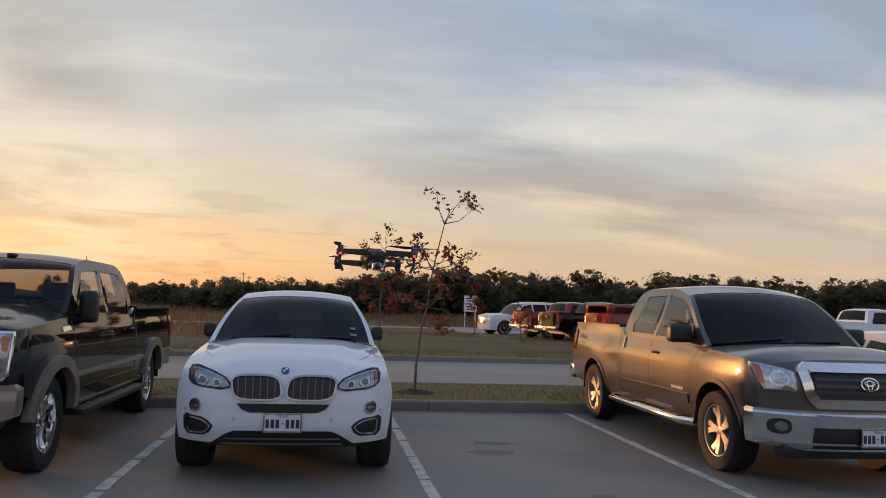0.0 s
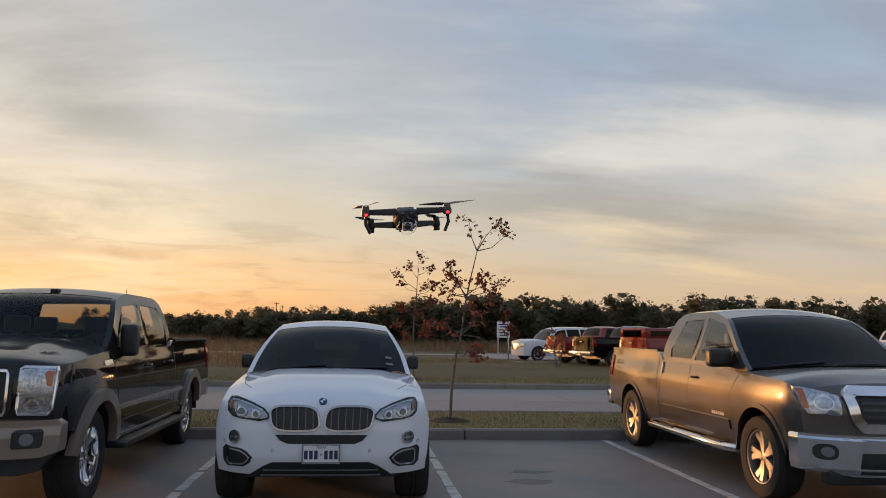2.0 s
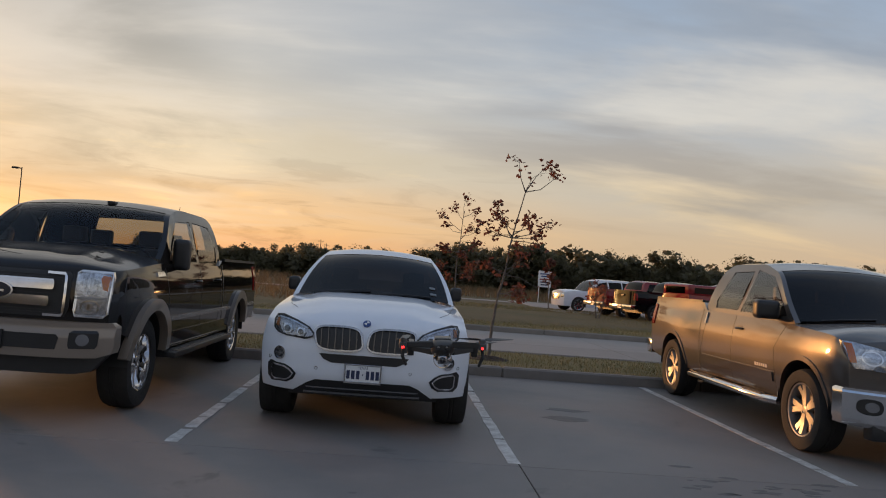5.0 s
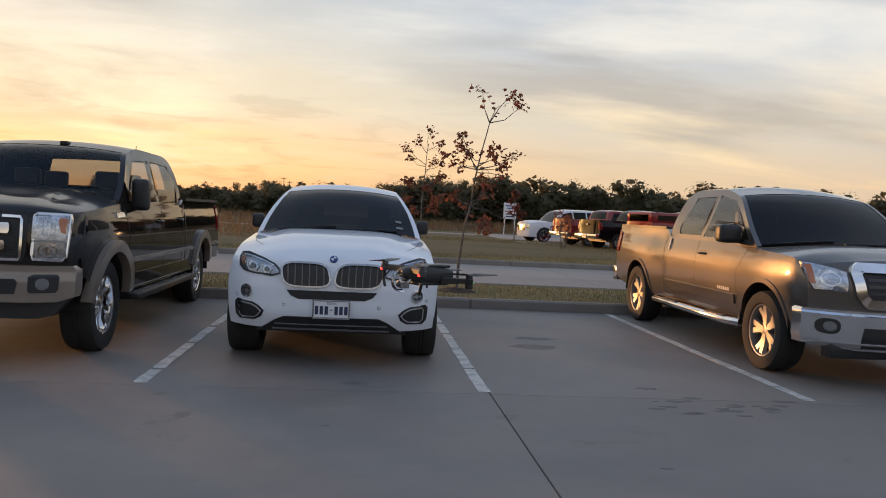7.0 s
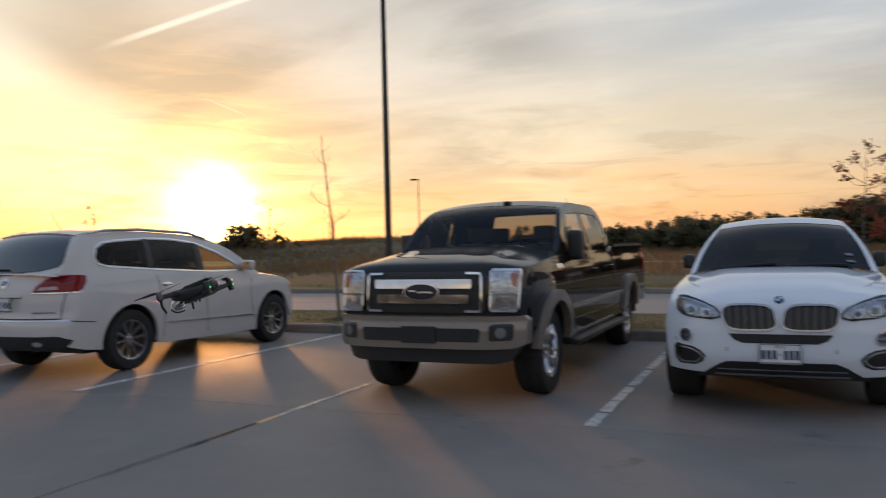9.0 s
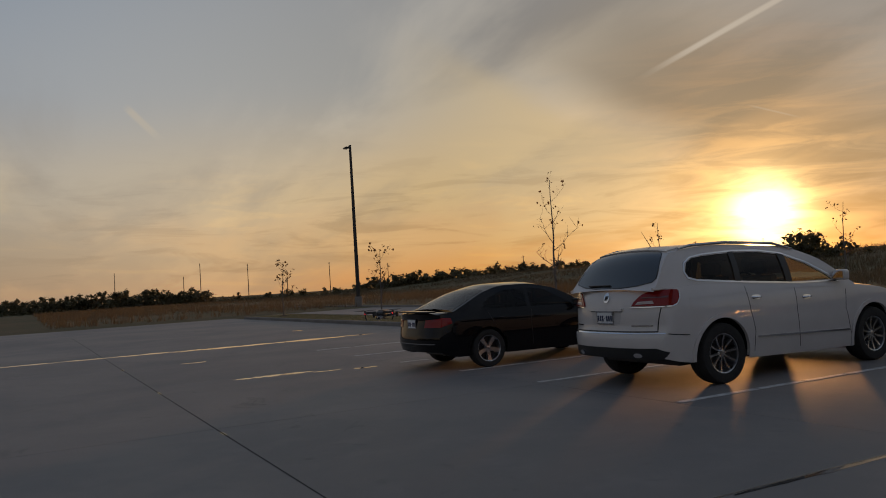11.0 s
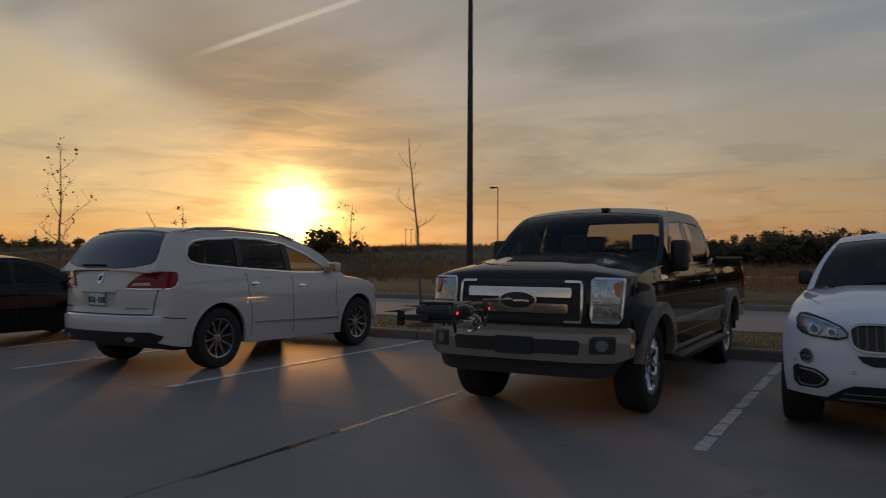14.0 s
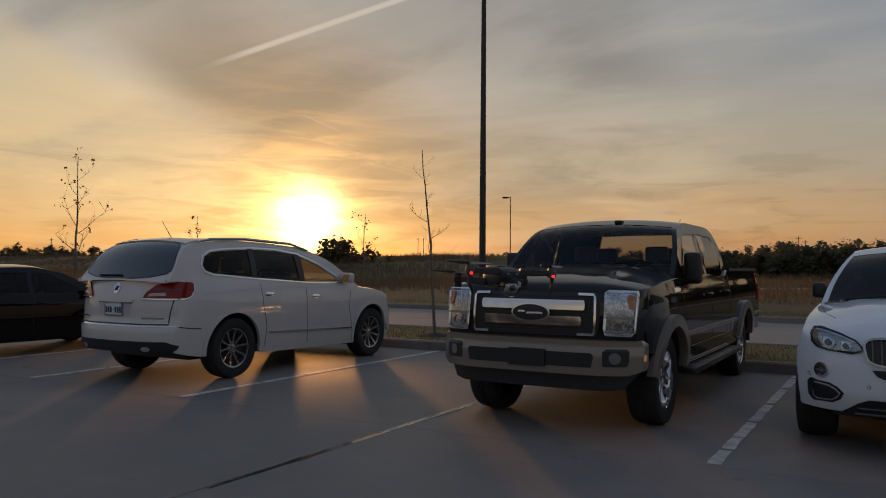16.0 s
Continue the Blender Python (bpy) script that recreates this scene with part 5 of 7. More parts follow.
    # bumper, a deep tan bar wrapped round the corners
    def bump(x, z, off):
        e = min(1.0, abs(x) / 0.96)
        return Vector((x, -1.09 + 0.26 * e ** 5 + (0.02 if z > 0.76 else 0.0) - off, z))
    bumper = part("bumper", patch(bmesh.new(), [(-0.94, 0.58), (-0.95, 0.63), (-0.95, 0.80), (-0.93, 0.835), (0.93, 0.835), (0.95, 0.80), (0.95, 0.63), (0.94, 0.58), (0.85, 0.55), (-0.85, 0.55)], bump, 0.0, 0.16, 32, 0.03), TAN, root)
    part("bumper_slot", patch(bmesh.new(), [(-0.57, 0.615), (-0.59, 0.71), (-0.57, 0.735), (0.57, 0.735), (0.59, 0.71), (0.57, 0.615)], bump, 0.006, 0.004, 12), BLACK, bumper)
    part("plate_bracket", patch(bmesh.new(), [(-0.17, 0.60), (-0.17, 0.75), (0.17, 0.75), (0.17, 0.60)], bump, 0.02, 0.004, 4), BLACK, bumper)
    for sg in (-1, 1):
        f = [(sg * u, v) for u, v in ((0.67, 0.625), (0.66, 0.65), (0.665, 0.75), (0.69, 0.77), (0.84, 0.77), (0.86, 0.75), (0.855, 0.65), (0.84, 0.625))]
        part("fog_recess", patch(bmesh.new(), f, bump, 0.006, 0.004, 6), BLACK, bumper)
        part("fog_lamp", patch(bmesh.new(), oval(sg * 0.76, 0.695, 0.045, 0.048, 14), bump, 0.014, 0.004, 6, 0.02), surface("fog_glass", (0.22, 0.22, 0.23), 0.15, 0.4, coat=1.0), bumper)
    part("air_dam", patch(bmesh.new(), [(-0.80, 0.43), (-0.90, 0.57), (0.90, 0.57), (0.80, 0.43), (0.7, 0.41), (-0.7, 0.41)], lambda x, z, o: bump(x, z, o) + Vector((0, 0.10, 0)), 0.0, 0.1, 28, 0.04), BLACK, root)
    # flares, rocker band, step
    arch_lip(car, TAN, 0.11, 0.05)
    for sg in (-1, 1):
        surf = car.flank(sg)
        part("side_moulding", strip(bmesh.new(), [(y, 0.80) for y in np.linspace(0.56, 3.42, 30)], 0.042, surf, 0.014, 0.004), SILVER, root)
        part("rocker_panel", strip(bmesh.new(), [(y, 0.58) for y in np.linspace(0.56, 3.40, 30)], 0.16, surf, 0.008, 0.004), DARK_BROWN, root)
        part("side_moulding", strip(bmesh.new(), [(y, 0.80) for y in np.linspace(4.53, 5.2, 10)], 0.042, surf, 0.014, 0.004), SILVER, root)
        step = part("running_board", box(bmesh.new(), min(sg * 0.86, sg * 1.06), max(sg * 0.86, sg * 1.06), 0.62, 3.3, 0.40, 0.46, 0.02, 2), BLACK, root)
        for k in range(4):
            part("tread_rib", box(bmesh.new(), min(sg * (0.92 + 0.035 * k), sg * (0.935 + 0.035 * k)), max(sg * (0.92 + 0.035 * k), sg * (0.935 + 0.035 * k)), 0.75, 3.2, 0.46, 0.468), SILVER, step)
        car.seam([(0.42, 1.31), (0.53, 1.0), (0.60, 0.6)], sg)
        car.seam([(1.79, 1.32), (1.82, 0.9), (1.82, 0.56)], sg)
        car.seam([(2.80, 1.32), (2.80, 1.0), (2.76, 0.82), (2.68, 0.56)], sg)
        car.seam([(2.93, 1.36), (2.93, 0.56)], sg, width=0.03)
        car.plate("fender_badge", [(0.12, 1.22), (0.12, 1.265), (0.36, 1.275), (0.36, 1.23)], surf, CHROME, 0.012, 0.004)
        car.plate("tail_lamp", [(5.06, 1.0), (5.06, 1.36), (5.24, 1.37), (5.24, 1.0)], surf, RED_LENS, 0.012, 0.01)
        part("bed_rail", strip(bmesh.new(), [(y, 1.43) for y in np.linspace(2.98, 5.2, 16)], 0.035, surf, 0.02, 0.02), BLACK, root)
    part("rear_bumper", box(bmesh.new(), -0.96, 0.96, 5.22, 5.42, 0.56, 0.78, 0.03, 2), CHROME, root)
    mirrors(car, 0.80, 1.45, 0.17, 0.32, 0.15, BLACK, 0.10)
    handles(car, ((1.63, 1.17), (2.6, 1.18)), DARK_BROWN, 0.22)
    wipers(car)
    for x in (0.12,):
        p = car.arc_surf(x / 0.76, 1.25)
        part("cab_marker", box(bmesh.new(), x - 0.04, x + 0.04, p.y - 0.05, p.y + 0.05, p.z - 0.01, p.z + 0.022, 0.01, 2), BLACK, root)
    aerial(car, 0.5, 2.3, 1.92, 0.04, 0.12)


# ---- grey pickup ----
def grey_pickup():
    root = empty("pickup_truck", pose(5.3, 6.38, 0), "grey metallic double-cab pickup with chrome bumper and alloy wheels", "pickup truck")
    car = Car(root, dict(PICKUP, side_mat=clear_glass("light_side_glass", (0.86, 0.87, 0.86), ior=2.0)), GREY)
    car.body()
    car.cabin(SMOKE, TINT)
    car.wheels(0.40, 0.27, 0.262, 5, (0.030, 0.036, 0.22), surface("dull_alloy", (0.34, 0.33, 0.32), 0.42, 0.9), 0.855)
    def nose(x, z, off=0.0):
        return car.nose(x, z + 0.085, off)
    g = [(-0.50, 0.70), (-0.56, 0.78), (-0.60, 0.98), (-0.56, 1.03), (0.56, 1.03), (0.60, 0.98), (0.56, 0.78), (0.50, 0.70)]
    grille = car.plate("grille", g, nose, BLACK, 0.006, 0.03, nu=16)
    part("grille_surround", strip(bmesh.new(), [p for a, b in zip(g, g[1:] + g[:1]) for p in [(a[0] + (b[0] - a[0]) * f, a[1] + (b[1] - a[1]) * f) for f in np.linspace(0, 1, 6)[:-1]]], 0.085, nose, 0.045, 0.02, True), CHROME, grille)
    for z in (0.80, 0.86, 0.92):
        part("grille_bar", strip(bmesh.new(), [(x, z) for x in np.linspace(-0.5, 0.5, 14)], 0.025, nose, 0.02, 0.004), surface("bar_dark", (0.04, 0.04, 0.045), 0.3), grille)
    b = car.plate("badge", oval(0, 0.885, 0.085, 0.058, 24), nose, BLACK, 0.03, 0.01)
    part("badge_ring", strip(bmesh.new(), oval(0, 0.885, 0.085, 0.058, 24), 0.014, nose, 0.036, 0.004, True), CHROME, b)
    part("badge_ring", strip(bmesh.new(), oval(0, 0.895, 0.05, 0.022, 20), 0.01, nose, 0.036, 0.004, True), CHROME, b)
    part("badge_ring", strip(bmesh.new(), oval(0, 0.88, 0.026, 0.045, 20), 0.01, nose, 0.036, 0.004, True), CHROME, b)
    for sg in (-1, 1):
        flip = (lambda p: p) if sg > 0 else mirrored
        h = flip([(0.66, 0.80), (0.65, 0.86), (0.66, 0.985), (0.70, 1.0), (0.90, 1.045), (0.955, 1.05), (0.96, 1.0), (0.93, 0.86), (0.90, 0.81)])
        lampo = car.plate("headlamp", h, nose, LAMP_BOWL, 0.008, 0.03, None, "clear wrap-round headlamp")
        car.plate("indicator", flip([(0.885, 0.86), (0.90, 1.03), (0.95, 1.035), (0.925, 0.86)]), nose, AMBER, 0.012, 0.01, lampo)
        part("bulb_bowl", strip(bmesh.new(), oval(sg * 0.78, 0.91, 0.07, 0.06, 18), 0.012, nose, 0.014, 0.008, True), CHROME, lampo)
        lens = car.plate("lens", h, nose, LENS, 0.03, 0.02, lampo)
        lens.visible_shadow = False
    def bump(x, z, off):
        e = min(1.0, abs(x) / 1.0)
        return Vector((x, -1.06 + 0.36 * e ** 3.5 + (0.03 if z > 0.68 else 0.0) + (0.03 if z < 0.42 else 0.0) - off, z))
    bumper = part("bumper", patch(bmesh.new(), [(-0.97, 0.40), (-0.985, 0.46), (-0.985, 0.68), (-0.97, 0.72), (-0.72, 0.70), (-0.55, 0.66), (0.55, 0.66), (0.72, 0.70), (0.97, 0.72), (0.985, 0.68), (0.985, 0.46), (0.97, 0.40), (0.6, 0.37), (-0.6, 0.37)], bump, 0.0, 0.16, 32, 0.03), CHROME, root, "chrome front bumper")
    part("bumper_slot", patch(bmesh.new(), [(-0.56, 0.39), (-0.58, 0.46), (-0.56, 0.58), (0.56, 0.58), (0.58, 0.46), (0.56, 0.39)], bump, 0.008, 0.004, 12), BLACK, bumper)
    for sg in (-1, 1):
        part("fog_recess", patch(bmesh.new(), oval(sg * 0.82, 0.575, 0.085, 0.07, 20, 2.6), bump, 0.006, 0.004, 8, 0.02), BLACK, bumper)
        part("fog_lamp", patch(bmesh.new(), oval(sg * 0.81, 0.575, 0.045, 0.045, 14), bump, 0.014, 0.004, 6, 0.02), surface("fog_glass", (0.22, 0.22, 0.23), 0.15, 0.4, coat=1.0), bumper)
    number_plate(root, pose(0, -1.09, 0.50))
    part("air_dam", box(bmesh.new(), -0.8, 0.8, -0.9, -0.75, 0.28, 0.42, 0.03, 2), BLACK, root)
    arch_lip(car, GREY, 0.05, 0.012)
    for sg in (-1, 1):
        surf = car.flank(sg)
        bm = bmesh.new()
        tube(bm, [(sg * 0.93, 0.55, 0.40), (sg * 1.0, 0.68, 0.40), (sg * 1.0, 2.9, 0.40), (sg * 0.93, 3.04, 0.40)], 0.045, 12)
        bar = part("step_bar", bm, CHROME, root, "polished side step bar")
        for y in (1.0, 2.35):
            part("step_pad", box(bmesh.new(), min(sg * 0.965, sg * 1.035), max(sg * 0.965, sg * 1.035), y - 0.25, y + 0.25, 0.435, 0.452, 0.006), BLACK, bar)
        car.seam([(0.42, 1.2), (0.62, 0.95), (0.56, 0.5)], sg)
        car.seam([(1.70, 1.24), (1.72, 0.8), (1.70, 0.48)], sg)
        car.seam([(2.52, 1.24), (2.62, 0.9), (2.72, 0.6), (2.7, 0.48)], sg)
        car.seam([(2.74, 1.28), (2.74, 0.48)], sg, width=0.024)
        part("side_moulding", strip(bmesh.new(), [(y, 0.645) for y in np.linspace(0.62, 2.66, 24)], 0.10, surf, 0.018, 0.004), GREY, root)
        car.plate("tail_lamp", [(4.62, 0.97), (4.60, 1.08), (4.64, 1.27), (4.80, 1.29), (4.80, 0.97)], surf, RED_LENS, 0.015, 0.01)
        part("bed_rail", strip(bmesh.new(), [(y, 1.38) for y in np.linspace(2.8, 4.76, 16)], 0.03, surf, 0.015, 0.02), BLACK, root)
        # model lettering, kept as plain bars
        for k in range(6):
            y = 0.76 + 0.052 * k
            car.plate("name_bar", [(y, 0.722), (y, 0.757), (y + 0.034, 0.757), (y + 0.034, 0.722)], surf, surface("letter_silver", (0.5, 0.49, 0.48), 0.4, 0.3), 0.004, 0.003, nu=1, dv=0.06)
    part("rear_bumper", box(bmesh.new(), -0.95, 0.95, 4.78, 4.98, 0.50, 0.72, 0.03, 2), CHROME, root)
    mirrors(car, 0.72, 1.35, 0.26, 0.2, 0.16, BLACK, 0.2)
    handles(car, ((1.52, 1.10),), BLACK, 0.2)
    for sg in (-1, 1):
        part("door_handle", strip(bmesh.new(), [(2.55, 1.10), (2.56, 1.24)], 0.035, car.flank(sg), 0.02, 0.004), SILVER, root)
    wipers(car)
    p = car.arc_surf(0.1, 2.4)
    part("aerial_fin", box(bmesh.new(), p.x - 0.03, p.x + 0.03, p.y - 0.04, p.y + 0.04, p.z - 0.01, p.z + 0.025, 0.012, 2), BLACK, root)


# ---- pearl family SUV, its tail to the lot ----
def pearl_suv():
    root = empty("suv", pose(-8.53, 9.38, 0, 0, 0, 180), "pearl white family SUV with dark rear glass, nose to the kerb", "car")
    # front side panes are tinted yellow to carry the sunset glow
    car = Car(root, dict(FAMILY_SUV, side_mat=clear_glass("sun_yellow_glass", (0.80, 0.80, 0.5), 0.04, 0.25), rear_side_mat=clear_glass("privacy_glass", (0.16, 0.14, 0.10)), frame_mat=PEARL), PEARL)
    car.body()
    car.cabin(clear_glass("front_glass", (0.75, 0.78, 0.6)), surface("back_privacy_glass", (0.012, 0.012, 0.013), 0.07, 0, coat=1.0))
    car.wheels(0.385, 0.26, 0.25, 10, (0.012, 0.016, 0.0), ALLOY, 0.86)
    tail = car.tail
    for sg in (-1, 1):
        gs = car.glass_side(sg)
        for poly in ([(1.55, 1.20), (1.56, 1.585), (1.69, 1.615), (1.67, 1.205)], [(2.53, 1.265), (2.49, 1.665), (2.59, 1.665), (2.63, 1.27)]):
            car.plate("window_pillar", poly, gs, BLACK, 0.003, 0.004, nu=2)
        ring = [(0.62, 1.185), (0.80, 1.285), (1.2, 1.475), (1.62, 1.615), (2.04, 1.668), (2.5, 1.68), (3.06, 1.652), (3.29, 1.62), (3.41, 1.55), (3.455, 1.44), (3.42, 1.36), (3.28, 1.322), (2.4, 1.255), (1.4, 1.195)]
        part("window_trim", strip(bmesh.new(), ring, 0.018, gs, 0.008, 0.004, True), CHROME, root)
    for sg in (-1, 1):
        flip = (lambda p: p) if sg > 0 else mirrored
        surf = car.flank(sg)
        shape = flip([(0.47, 1.045), (0.50, 1.10), (0.60, 1.19), (0.68, 1.222), (0.905, 1.238), (0.91, 1.05), (0.88, 1.04)])
        lampo = car.plate("tail_lamp", shape, tail, RED_LENS, 0.022, 0.03, None, "red wrap-round tail lamp")
        car.plate("reverse_lamp", flip([(0.53, 1.06), (0.56, 1.10), (0.74, 1.11), (0.76, 1.07)]), tail, surface("lens_pale", (0.50, 0.40, 0.38), 0.15), 0.026, 0.004, lampo)
        car.plate("lamp_band", flip([(0.60, 1.135), (0.62, 1.155), (0.90, 1.165), (0.90, 1.14)]), tail, surface("lens_deep", (0.10, 0.004, 0.005), 0.1, coat=1.0), 0.026, 0.004, lampo)
        part("lamp_trim", strip(bmesh.new(), [(sg * 0.47, 1.035), (sg * 0.66, 1.03), (sg * 0.88, 1.033)], 0.012, tail, 0.024, 0.004), CHROME, lampo)
        side = car.plate("tail_lamp", [(3.76, 1.07), (3.70, 1.12), (3.66, 1.20), (3.68, 1.232), (3.86, 1.238), (4.11, 1.236), (4.11, 1.045), (3.88, 1.042)], surf, RED_LENS, 0.012, 0.012)
        part("lamp_trim", strip(bmesh.new(), [(3.655, 1.215), (3.68, 1.13), (3.76, 1.058), (3.9, 1.033), (4.1, 1.033)], 0.012, surf, 0.015, 0.004), CHROME, side)
        part("side_moulding", strip(bmesh.new(), [(y, 0.49 + 0.03 * (y - 0.55)) for y in np.linspace(0.55, 2.4, 20)], 0.022, surf, 0.014, 0.004), CHROME, root)
        part("shoulder_crease", strip(bmesh.new(), [(y, 1.10 + 0.045 * math.sin((y - 0.5) * 1.05)) for y in np.linspace(0.5, 3.5, 30)], 0.012, surf, 0.004, 0.004), PEARL, root)
        car.seam([(0.55, 1.06), (0.60, 0.8), (0.5, 0.42)], sg)
        car.seam([(1.58, 1.15), (1.60, 0.8), (1.56, 0.34)], sg)
        car.seam([(2.52, 1.2), (2.50, 0.9), (2.44, 0.62), (2.46, 0.36)], sg)
        car.seam([(3.57, 0.665), (3.8, 0.68), (4.1, 0.70)], sg, width=0.012)
        part("roof_rail", tube(bmesh.new(), [car.glass_side(sg)(y, z, 0.0) + Vector((0, 0, 0.045)) for y, z in ((1.35, 1.62), (1.7, 1.71), (2.6, 1.75), (3.2, 1.73), (3.42, 1.69))], [0.012, 0.02, 0.02, 0.02, 0.012], 8), SILVER, root)
        car.plate("exhaust", oval(sg * 0.55, 0.43, 0.06, 0.03, 14), tail, CHROME, 0.02, 0.01)
        car.seam([(sg * 0.83, 1.02), (sg * 0.80, 0.85), (sg * 0.79, 0.74)], surf=tail, width=0.012)
    for z, w, mat in ((0.725, 0.80, BLACK), (0.705, 0.88, CHROME)):
        part("tail_trim", strip(bmesh.new(), [(x, z) for x in np.linspace(-w, w, 24)], 0.016, tail, 0.01, 0.006), mat, root)
    car.plate("bumper_base", [(-0.84, 0.385), (-0.90, 0.47), (-0.78, 0.52), (0.78, 0.52), (0.90, 0.47), (0.84, 0.385)], tail, BLACK, 0.008, 0.02, nu=20)
    # recess shade is given as a duller copy of the pearl paint
    car.plate("plate_recess", [(-0.27, 0.82), (-0.30, 0.985), (0.30, 0.985), (0.27, 0.82)], tail, surface("recess_shade", (0.48, 0.455, 0.44), 0.4), 0.002, 0.02)
    number_plate(root, pose(0, tail(0, 0.90).y + 0.012, 0.90, 4, 0, 180), "white number plate", False)
    part("hatch_handle", strip(bmesh.new(), [(x, 1.0) for x in np.linspace(-0.32, 0.32, 10)], 0.03, tail, 0.025, 0.004), PEARL, root)
    # black strip draws the shadow below the hatch handle
    part("handle_gap", strip(bmesh.new(), [(x, 0.98) for x in np.linspace(-0.3, 0.3, 10)], 0.012, tail, 0.012, 0.004), BLACK, root)
    b = car.plate("badge", oval(0, 1.155, 0.055, 0.068, 20), tail, CHROME, 0.012, 0.006)
    for k in (-0.02, 0.0, 0.02):
        part("badge_stripe", strip(bmesh.new(), [(k - 0.01, 1.18), (k + 0.01, 1.125)], 0.011, tail, 0.016, 0.0), BLACK, b)
    for x0, x1, z in ((0.46, 0.74, 0.79), (-0.74, -0.52, 0.79)):
        car.plate("name_bar", [(min(x0, x1), z), (max(x0, x1), z), (max(x0, x1), z + 0.018), (min(x0, x1), z + 0.018)], lambda u, v, o: tail(-u, v, o), SILVER, 0.006, 0.004)
    arch_lip(car, PEARL, 0.05, 0.014)
    mirrors(car, 0.66, 1.26, 0.2, 0.15, 0.14, PEARL, 0.12)
    handles(car, ((1.38, 1.0), (2.36, 1.055)), CHROME, 0.19)
    # spoiler lip over the rear window, wiper, aerial
    part("spoiler", patch(bmesh.new(), [(-0.90, 3.72), (-0.93, 4.06), (0.93, 4.06), (0.90, 3.72)], car.arc_surf, 0.022, 0.01, 14, 0.06), PEARL, root)
    part("wiper", tube(bmesh.new(), [car.arc_surf(f, 4.9 - 0.02 * abs(f), 0.02) for f in np.linspace(-0.05, 0.5, 6)], 0.009, 5), BLACK, root)
    aerial(car, 0.0, 3.2, 1.79, 0.16, 0.22)


# ---- black sedan ----
def black_sedan():
    root = empty("sedan", pose(-12.93, 8.33, 0, 0, 0, 180), "black four-door sedan with silver five-spoke wheels", "car")
    car = Car(root, dict(SEDAN, side_mat=TINT), BLACK_PAINT)
    car.body()
    car.cabin(TINT, clear_glass("sedan_back_glass", (0.3, 0.31, 0.32)))
    car.wheels(0.325, 0.23, 0.225, 5, (0.03, 0.05, 0.0), ALLOY, 0.79)
    tail = car.tail
    for sg in (-1, 1):
        flip = (lambda p: p) if sg > 0 else mirrored
        surf = car.flank(sg)
        car.plate("tail_lamp", flip([(0.44, 0.74), (0.46, 0.87), (0.80, 0.89), (0.80, 0.74)]), tail, RED_LENS, 0.01, 0.012)
        car.plate("tail_lamp", [(3.42, 0.80), (3.44, 0.89), (3.76, 0.90), (3.76, 0.75)], surf, RED_LENS, 0.01, 0.012)
        car.seam([(0.55, 0.9), (0.58, 0.6), (0.46, 0.32)], sg)
        car.seam([(1.8, 0.94), (1.84, 0.7), (1.8, 0.32)], sg)
        car.seam([(2.7, 0.95), (2.6, 0.75), (2.4, 0.5)], sg)
    number_plate(root, pose(0, tail(0, 0.80).y + 0.01, 0.80, 0, 0, 180), "white number plate", False)
    part("boot_spoiler", box(bmesh.new(), -0.68, 0.68, 3.6, 3.78, 0.99, 1.02, 0.012, 2), BLACK_PAINT, root)
    part("tail_trim", strip(bmesh.new(), [(x, 0.46) for x in np.linspace(-0.7, 0.7, 16)], 0.014, tail, 0.008, 0.004), SILVER, root)
    arch_lip(car, BLACK_PAINT, 0.035, 0.008)
    mirrors(car, 0.85, 1.0, 0.2, 0.14, 0.12, BLACK_PAINT, 0.17)
    handles(car, ((1.66, 0.82), (2.5, 0.84)), BLACK_PAINT, 0.18)


# ---- vehicles of the far lot ----
def far_pickup(x, y, turn, colour, label, cap=None):
    root = empty("pickup_truck", pose(x, y, 0.14, 0, 0, turn), label, "pickup truck", "cars of the far lot")
    car = Car(root, dict(PICKUP, side_mat=TINT), colour)
    car.body()
    car.cabin(TINT, SMOKE)
    car.wheels(0.40, 0.27, 0.235, 5, (0.03, 0.045, 0.22), ALLOY, 0.855)
    for sg in (-1, 1):
        flip = (lambda p: p) if sg > 0 else mirrored
        car.plate("tail_lamp", flip([(0.80, 0.95), (0.80, 1.26), (0.92, 1.26), (0.92, 0.95)]), car.tail, RED_LENS, 0.012, 0.01)
        car.plate("tail_lamp", [(4.66, 0.93), (4.66, 1.26), (4.80, 1.26), (4.80, 0.93)], car.flank(sg), RED_LENS, 0.012, 0.01)
    car.plate("tailgate", [(-0.77, 0.78), (-0.77, 1.31), (0.77, 1.31), (0.77, 0.78)], car.tail, colour, 0.02, 0.01)
    part("gate_handle", box(bmesh.new(), -0.12, 0.12, 4.85, 4.88, 1.12, 1.2, 0.01), BLACK, root)
    part("rear_bumper", box(bmesh.new(), -0.95, 0.95, 4.78, 4.98, 0.50, 0.72, 0.03, 2), CHROME, root)
    number_plate(root, pose(0, 4.99, 0.62, 0, 0, 180), "white number plate", False)
    mirrors(car, 0.95, 1.31, 0.26, 0.22, 0.16, BLACK, 0.2)
    if cap:
        bm = bmesh.new()
        box(bm, -0.9, 0.9, 2.8, 4.78, 1.33, 1.80, 0.12, 4)
        shell = part("bed_cap", bm, cap, root, "bed cap with dark side windows")
        for sg in (-1, 1):
            part("cap_window", box(bmesh.new(), min(sg * 0.9, sg * 0.906), max(sg * 0.9, sg * 0.906), 3.0, 4.5, 1.45, 1.68, 0.002), SMOKE, shell)
        part("cap_window", box(bmesh.new(), -0.65, 0.65, 4.78, 4.786, 1.42, 1.7, 0.002), SMOKE, shell)


